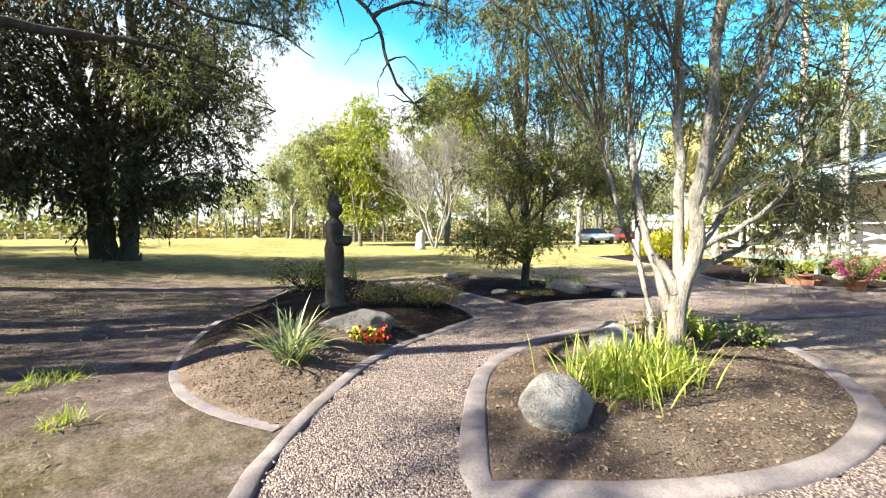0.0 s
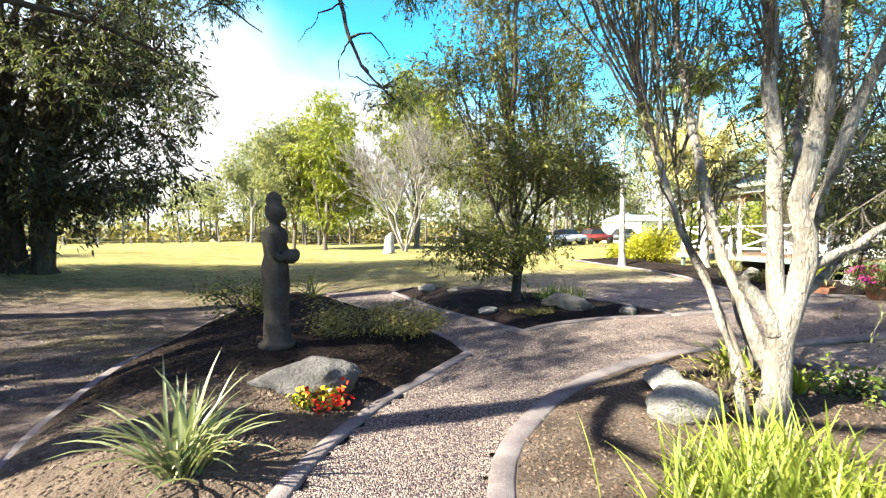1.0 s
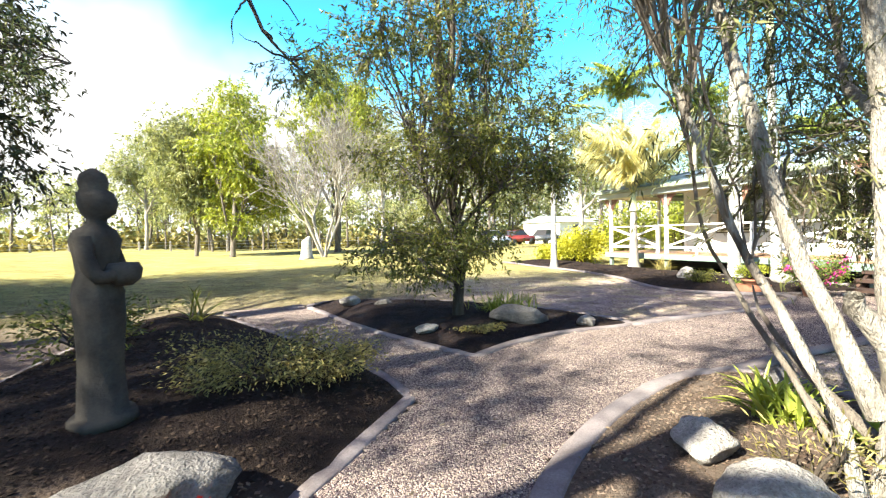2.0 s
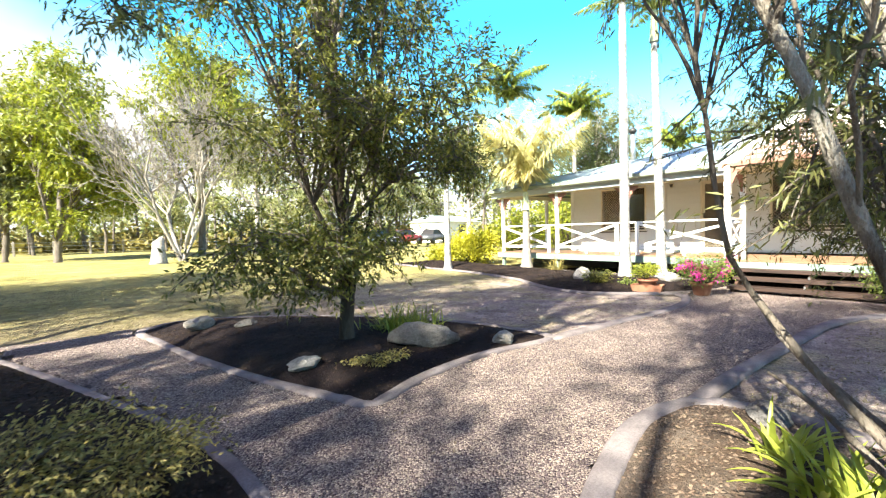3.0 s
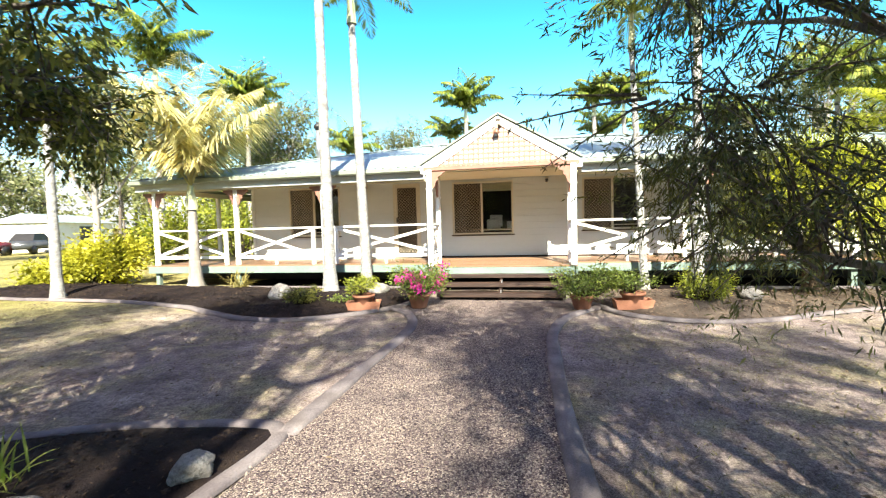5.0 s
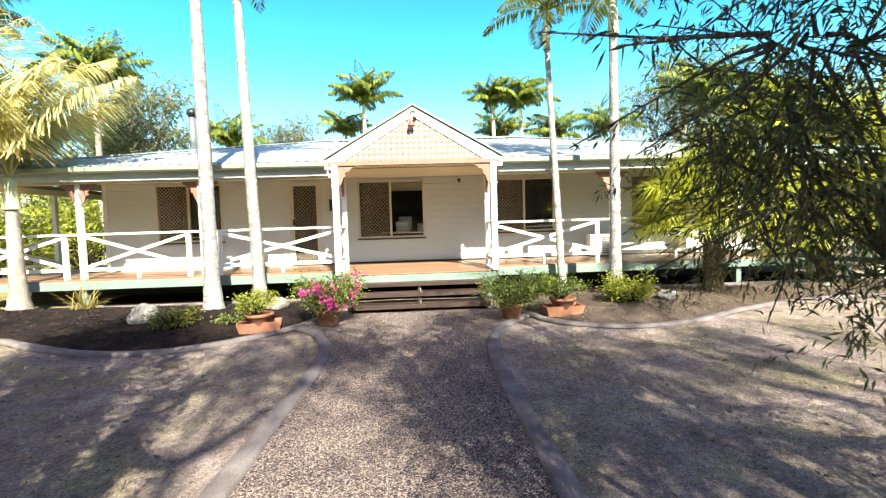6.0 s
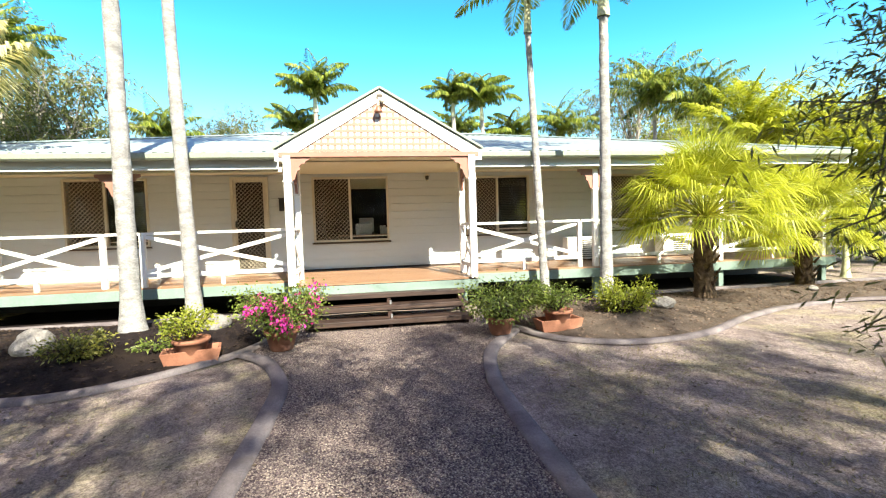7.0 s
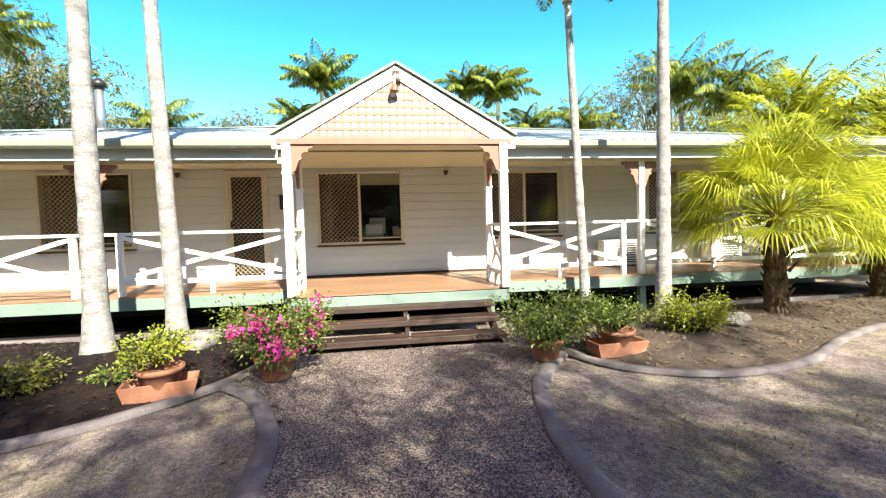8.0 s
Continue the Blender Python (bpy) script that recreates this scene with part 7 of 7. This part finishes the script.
def bare_tree(at, h, spread, seed):
    """A leafless tree: stems that fork again and again into fine grey twigs."""
    rng = np.random.default_rng(seed)
    root = thing("bare_tree", at, "leafless grey tree with a fan of fine twigs on the lawn", "tree")
    thick, fine = [], []

    def grow(o, d, ln, r, depth):
        e = o + d * ln
        mid = (o + e) / 2 + rng.normal(0, 0.05 * ln, 3)
        (thick if depth < 3 else fine).append((np.stack([o, mid, e]), np.maximum(np.array([r, r * 0.85, r * 0.65]), 0.012)))
        if depth < 6:
            for _ in range(3 if depth < 5 else 2):
                nd = unit(d + rng.normal(0, 0.38, 3) + np.array([0, 0, 0.16]))
                grow(e if rng.random() < 0.7 else mid, nd, ln * rng.uniform(0.62, 0.85), r * 0.62, depth + 1)

    for k in range(4):
        a = k * 1.57 + 0.4
        grow(np.array([0.06 * math.cos(a), 0.06 * math.sin(a), -0.05]), unit(np.array([math.cos(a) * spread, math.sin(a) * spread, 1.0])), h * 0.25, 0.11, 0)
    part_mesh("trunk", mesh_of("trunk", *tubes(thick, 7), M_BARK_GREY, True), root)
    tagged(part_mesh("twig_growth", mesh_of("twig_growth", *tubes(fine, 3), M_BARK_PALE, True), root), "", "", "", "stuff")


bare_tree((5.0, 32.0, 0.15), 11.5, 0.45, 131)
stump = thing("tree_stump", (3.7, 30.0, float(lawn_z(3.7, 30.0)) - 0.03), "tall bleached tree stump on the lawn", "stump")
sb = bmesh.new()
lathe(sb, [(0.42, 0), (0.34, 0.15), (0.29, 0.6), (0.27, 1.15), (0.2, 1.24), (0.1, 1.2)], 14)
for v in sb.verts:
    v.co.x *= 1 + 0.12 * math.sin(v.co.z * 5 + v.co.y * 9)
    v.co.z += 0.12 * math.sin(v.co.x * 9) * (v.co.z > 1)
part("stump_wood", sb, M_PALM, stump, "", True)

gum(-3.0, 42.0, 10.2, 3.9, 141, M_L_PALE, 80, "gum_tree", "spreading gum at the edge of the lawn", 0.24, 1.4, (0.5, 0), 44, 0.34, M_BARK_MID)
gum(-0.4, 38.0, 11.2, 2.9, 142, M_L_BRIGHT, 70, "yellow_green_tree", "tall yellow-green tree beyond the lawn", 0.12, 1.3, (0.8, 0), 46, 0.32, M_BARK_MID)
gum(7.5, 41.0, 15.0, 4.8, 143, M_L_BRIGHT, 75, "yellow_green_tree", "tall yellow-green tree beyond the lawn", 0.26, 1.3, (0.3, 0), 42, 0.32, M_BARK_MID)
gum(10.5, 38.0, 10.0, 2.8, 144, M_L_PALE, 40, "gum_tree", "slim gum at the edge of the lawn", 0.4, 1.0, (0.3, 0), 40, 0.26)
gum(-9.0, 58.0, 11.0, 3.6, 145, M_L_PALE, 44, "gum_tree", "open-crowned gum far across the field", 0.4, 1.2, (0.3, 0), 34, 0.34)
for i, (x, y, h, s, lf) in enumerate(((24.5, 19.4, 9.2, 2.5, M_L_GUM), (38, 16, 9.6, 2.2, M_L_GUM), (32, -10.2, 11.2, 3.4, M_L_GUM), (27.0, -10.5, 7.6, 3.0, M_L_BRIGHT), (17.5, -14, 7.5, 3.4, M_L_BRIGHT), (13, -13, 8, 3.2, M_L_OLIVE), (22, 28, 10, 3.2, M_L_OLIVE), (17, 34, 12, 3.4, M_L_GUM))):
    gum(x, y, h, s, 150 + i, lf, 46, "gum_tree", "gum standing beyond the house", 0.35, 1.15, (0.4, 0.2), 46, 0.2, group="gums beyond the house")


def woods(name, spots, leaf, seed, label, hmin, hmax):
    """A belt of distant trees: pale trunks with loose crowns, as one sheet of stuff in two meshes."""
    rng = np.random.default_rng(seed)
    lines, vs, fs, k = [], [], [], 0
    for x, y in spots:
        h = rng.uniform(hmin, hmax)
        z = float(lawn_z(x, y)) - 0.1
        lean = rng.normal(0, 0.04 * h, 2)
        top = np.array([x + lean[0], y + lean[1], z + h * 0.85])
        lines.append((wander((x, y, z), top, rng, 0.04, 5), np.linspace(0.02 * h, 0.03, 5)))
        n = int(rng.uniform(9, 15))
        cl = clumps_in((x + lean[0], y + lean[1], z + h * 0.66), (h * 0.25, h * 0.25, h * 0.34), n, h * 0.09, rng, 0.3, 0.65)
        for c, r in cl:
            lines.append((wander(top * 0.5 + np.array([x, y, z + h * 0.3]) * 0.5, c, rng, 0.08, 4), np.linspace(0.05, 0.015, 4)))
            m = 50
            p = c + rng.normal(0, 0.62, (m, 3)) * np.asarray(r)
            v, f = leaves(p, rng.normal(size=(m, 3)), 0.05 * h, 0.022 * h, rng, 0.3)
            vs.append(v)
            fs.append(f + k)
            k += len(v)
    root = thing(name, (0, 0, 0), label, "woods", "", "stuff")
    part_mesh("crowns", mesh_of("crowns", np.concatenate(vs), np.concatenate(fs), leaf), root)
    part_mesh("trunks", mesh_of("trunks", *tubes(lines, 5), M_BARK_MID, True), root)


rng = np.random.default_rng(160)


def arc(n, a0, a1, r0, r1):
    a = np.radians(rng.uniform(a0, a1, n))
    r = rng.uniform(r0, r1, n)
    return np.stack([r * np.cos(a), r * np.sin(a)], -1)


woods("far_woods", arc(74, 62, 150, 66, 95), M_L_PALE, 161, "belt of distant open gum woodland", 7, 13)
woods("far_woods", arc(36, 62, 118, 56, 66), M_L_PALE, 162, "sunlit edge of distant woodland", 5, 9)
woods("far_woods", arc(50, 28, 64, 60, 85), M_L_PALE, 163, "woodland beyond the house yard", 8, 13)
woods("far_woods", arc(46, -60, 28, 48, 70), M_L_GUM, 164, "woodland behind the house", 7, 12)
# this stretch is never in view; it is added to block low sky light
woods("far_woods", arc(38, 140, 290, 27, 46), M_L_OLIVE, 165, "unseen woodland round the far side of the yard, added to block low sky", 9, 14)
rngb = np.random.default_rng(166)
for a0, a1, r0, r1, n, hz, lf in ((34, 152, 66, 74, 300, 0.9, M_L_GREY), (34, 152, 74, 92, 460, 2.0, M_L_PALE), (-62, 34, 56, 72, 260, 2.4, M_L_OLIVE), (152, 300, 50, 78, 90, 2.6, M_L_OLIVE)):
    brush = arc(n, a0, a1, r0, r1)
    bp = np.repeat(brush, 60, axis=0) + rngb.normal(0, 1.5, (n * 60, 2))
    bh = np.abs(rngb.normal(0, hz, n * 60)) * np.repeat(rngb.uniform(0.4, 1.5, n), 60) + 0.2
    bv, bf = leaves(np.concatenate([bp, bh[:, None]], 1), rngb.normal(size=(n * 60, 3)), 0.9, 0.45, rngb, 0.2)
    tagged(new("far_scrub", mesh_of("far_scrub", bv, bf, lf)), "scrub below the distant woods", "scrub", "", "stuff")

# wire fence across the field
fence = thing("fence", (0, 0, 0), "old post-and-wire fence across the field", "fence")
pm = boxes(((-0.08, -0.08, -0.1), (0.08, 0.08, 1.25)), bevel=0.02)
pmesh = bpy.data.meshes.new("post")
pm.to_mesh(pmesh)
pm.free()
pmesh.materials.append(M_BARK_GREY)
FA, FB = Vector((-46, 44, 0.2)), Vector((16, 60, 0.2))
for i in range(26):
    p = FA.lerp(FB, i / 25)
    part_mesh("post", pmesh, fence, at=pose(p.x, p.y, p.z))
for z in (0.45, 0.8, 1.12):
    part("wire", bar(bmesh.new(), FA + Vector((0, 0, z)), FB + Vector((0, 0, z)), 0.03, 0.03, 0), M_STEEL, fence)


def car(at, turn, paint, label):
    """A parked car: shaped body, glasshouse, and four wheels."""
    c = thing("car", at, label, "car", "cars parked by the shed", "", turn)
    bm = bmesh.new()
    side = [(-2.1, 0.35), (-2.15, 0.75), (-1.95, 0.95), (-0.9, 1.02), (0.8, 1.02), (1.8, 0.9), (2.15, 0.75), (2.15, 0.35)]
    l = [bm.verts.new((x, -0.85, z)) for x, z in side]
    r = [bm.verts.new((x, 0.85, z)) for x, z in side]
    bm.faces.new(l)
    bm.faces.new(r[::-1])
    for i in range(len(side)):
        bm.faces.new((l[i], r[i], r[(i + 1) % len(side)], l[(i + 1) % len(side)]))
    bmesh.ops.recalc_face_normals(bm, faces=bm.faces[:])
    bmesh.ops.bevel(bm, geom=bm.edges[:], offset=0.05, segments=2, affect="EDGES")
    part("body", bm, paint, c, "", True)
    bm = bmesh.new()
    for z, x0, x1, w in ((1.0, -1.3, 1.0, 0.78), (1.5, -0.8, 0.45, 0.62)):
        for x, y in ((x0, -w), (x1, -w), (x1, w), (x0, w)):
            bm.verts.new((x, y, z))
    bm.verts.ensure_lookup_table()
    q = bm.verts
    bm.faces.new((q[4], q[5], q[6], q[7]))
    for i in range(4):
        bm.faces.new((q[i], q[(i + 1) % 4], q[4 + (i + 1) % 4], q[4 + i]))
    part("glasshouse", bm, M_BLACK, c, "dark glazing")
    part("roof", boxes(((-0.8, -0.62, 1.5), (0.45, 0.62, 1.54)), bevel=0.015), paint, c)
    for x in (-1.3, 1.35):
        for y in (-0.8, 0.8):
            w = bmesh.new()
            lathe(w, [(0.33, -0.1), (0.33, 0.1)], 18)
            part("wheel", w, M_BLACK, c, "", True, pose(x, y, 0.33, 90, 0, 0))


M_CARWHITE = surf("white_car_paint", (0.7, 0.7, 0.7), (0.76, 0.76, 0.76), 2, 30, 0.25, 0.02, 0.002)
M_CARRED = surf("red_car_paint", (0.17, 0.03, 0.025), (0.21, 0.04, 0.03), 2, 30, 0.25, 0.02, 0.002)
M_CARGREY = surf("dark_grey_car_paint", (0.06, 0.065, 0.07), (0.09, 0.095, 0.1), 2, 30, 0.25, 0.02, 0.002)
car((22.0, 40.5, 0.2), 20, M_CARWHITE, "white car parked far off under the trees")
car((26.5, 43.0, 0.2), 15, M_CARRED, "red car parked far off under the trees")
car((30.5, 43.5, 0.2), 25, M_CARGREY, "dark grey car parked far off under the trees")
shed = thing("shed", (36.0, 48.0, 0.2), "low white metal shed among distant trees", "shed", "", "", 20)
part("wall_box", boxes(((-4, -2.5, 0), (4, 2.5, 2.4))), M_WHITE, shed)
rb = bmesh.new()
pr = [(-2.8, 2.4), (0, 3.2), (2.8, 2.4)]
fa = [rb.verts.new((-4.2, y, z)) for y, z in pr]
fb2 = [rb.verts.new((4.2, y, z)) for y, z in pr]
rb.faces.new(fa)
rb.faces.new(fb2[::-1])
for i in range(3):
    rb.faces.new((fa[i], fb2[i], fb2[(i + 1) % 3], fa[(i + 1) % 3]))
part("roof", rb, M_ROOF, shed)
part("door", boxes(((-1.2, -2.56, 0.0), (1.2, -2.51, 2.1))), M_CARGREY, shed)

# ---- loose ground detail ----
rng = np.random.default_rng(200)
p = scatter(PATH_AREA, 18000, rng)
p = p[(p[:, 1] > 0.6)]
loose("gravel", np.concatenate([p, (lawn_z(p[:, 0], p[:, 1]) + 0.012)[:, None]], 1), 0.012, rng, M_PEBBLE, 0.6, "loose purple-grey pebbles on the path", "gravel")
for bed, n, size in (("left", 13000, 0.017), ("island", 13000, 0.0125), ("tree", 5000, 0.014), ("north", 4500, 0.024), ("south", 5000, 0.024)):
    p = scatter(BED_POLY[bed], n, rng)
    d = edge_distance(BED_POLY[bed], p[:, 0], p[:, 1])
    p = p[d > 0.09]
    front = (p[:, 1] < 5.5) if bed == "left" else np.full(len(p), bed in ("island", "south"))
    for q, mat in ((p[front], M_CHIP), (p[~front], M_CHIP_DARK)):
        if len(q):
            loose("bark_chips", np.concatenate([q, (bed_z(bed, q[:, 0], q[:, 1]) + 0.004)[:, None]], 1), size, rng, mat, 0.3, "loose bark chips on the garden bed", "mulch")
LAWNS = [([(-9, 1), (-0.8, 1), (-2.2, 4), (-2.1, 8), (-1.8, 12), (0.5, 13), (5.5, 10.5), (6.0, 8.0), (9.2, 8.0), (9.2, 11), (10.3, 14), (10.3, 19), (-9, 19)], 60000), ([(5.2, 5.6), (9, 5.6), (9.7, 4.6), (9.6, 3.2), (10.4, 1.2), (11, -3), (5.0, -3), (5.0, 4.5)], 34000)]
for poly, n in LAWNS:
    p = scatter(poly, n, rng)
    patchy = np.sin(p[:, 0] * 0.9 + np.sin(p[:, 1] * 0.7) * 2) + np.sin(p[:, 1] * 1.1 + p[:, 0] * 0.4) + rng.normal(0, 0.7, n) > 0.1
    p = p[patchy]
    keep = np.ones(len(p), bool)
    for b in BED_POLY.values():
        keep &= ~inside(b, p[:, 0], p[:, 1])
    keep &= (p[:, 0] < 5.0) | (rng.random(len(p)) < 0.55)
    p = p[keep]
    at = np.concatenate([p, (lawn_z(p[:, 0], p[:, 1]) - 0.012)[:, None]], 1)
    v, f = leaves(at, rng.normal(0, 0.8, (len(p), 3)) + [0, 0, 0.75], 0.045, 0.007, rng)
    tagged(new("lawn_grass", mesh_of("lawn_grass", v, f, M_BLADE)), "short dry straw-coloured grass", "grass", "", "stuff")
p = np.concatenate([scatter(LAWNS[0][0], 8000, rng), scatter(LAWNS[1][0], 1200, rng), scatter(PATH_AREA, 350, rng), scatter(ISLAND, 400, rng)])
at = np.concatenate([p, (lawn_z(p[:, 0], p[:, 1]) + 0.02)[:, None]], 1)
inisl = inside(ISLAND, p[:, 0], p[:, 1])
at[inisl, 2] = bed_z("island", p[inisl, 0], p[inisl, 1]) + 0.012
v, f = leaves(at, rng.normal(size=(len(p), 3)) * [1, 1, 0.15], 0.045, 0.018, rng)
tagged(new("leaf_litter", mesh_of("leaf_litter", v, f, M_LITTER)), "fallen dry leaves on lawn and path", "leaf litter", "", "stuff")
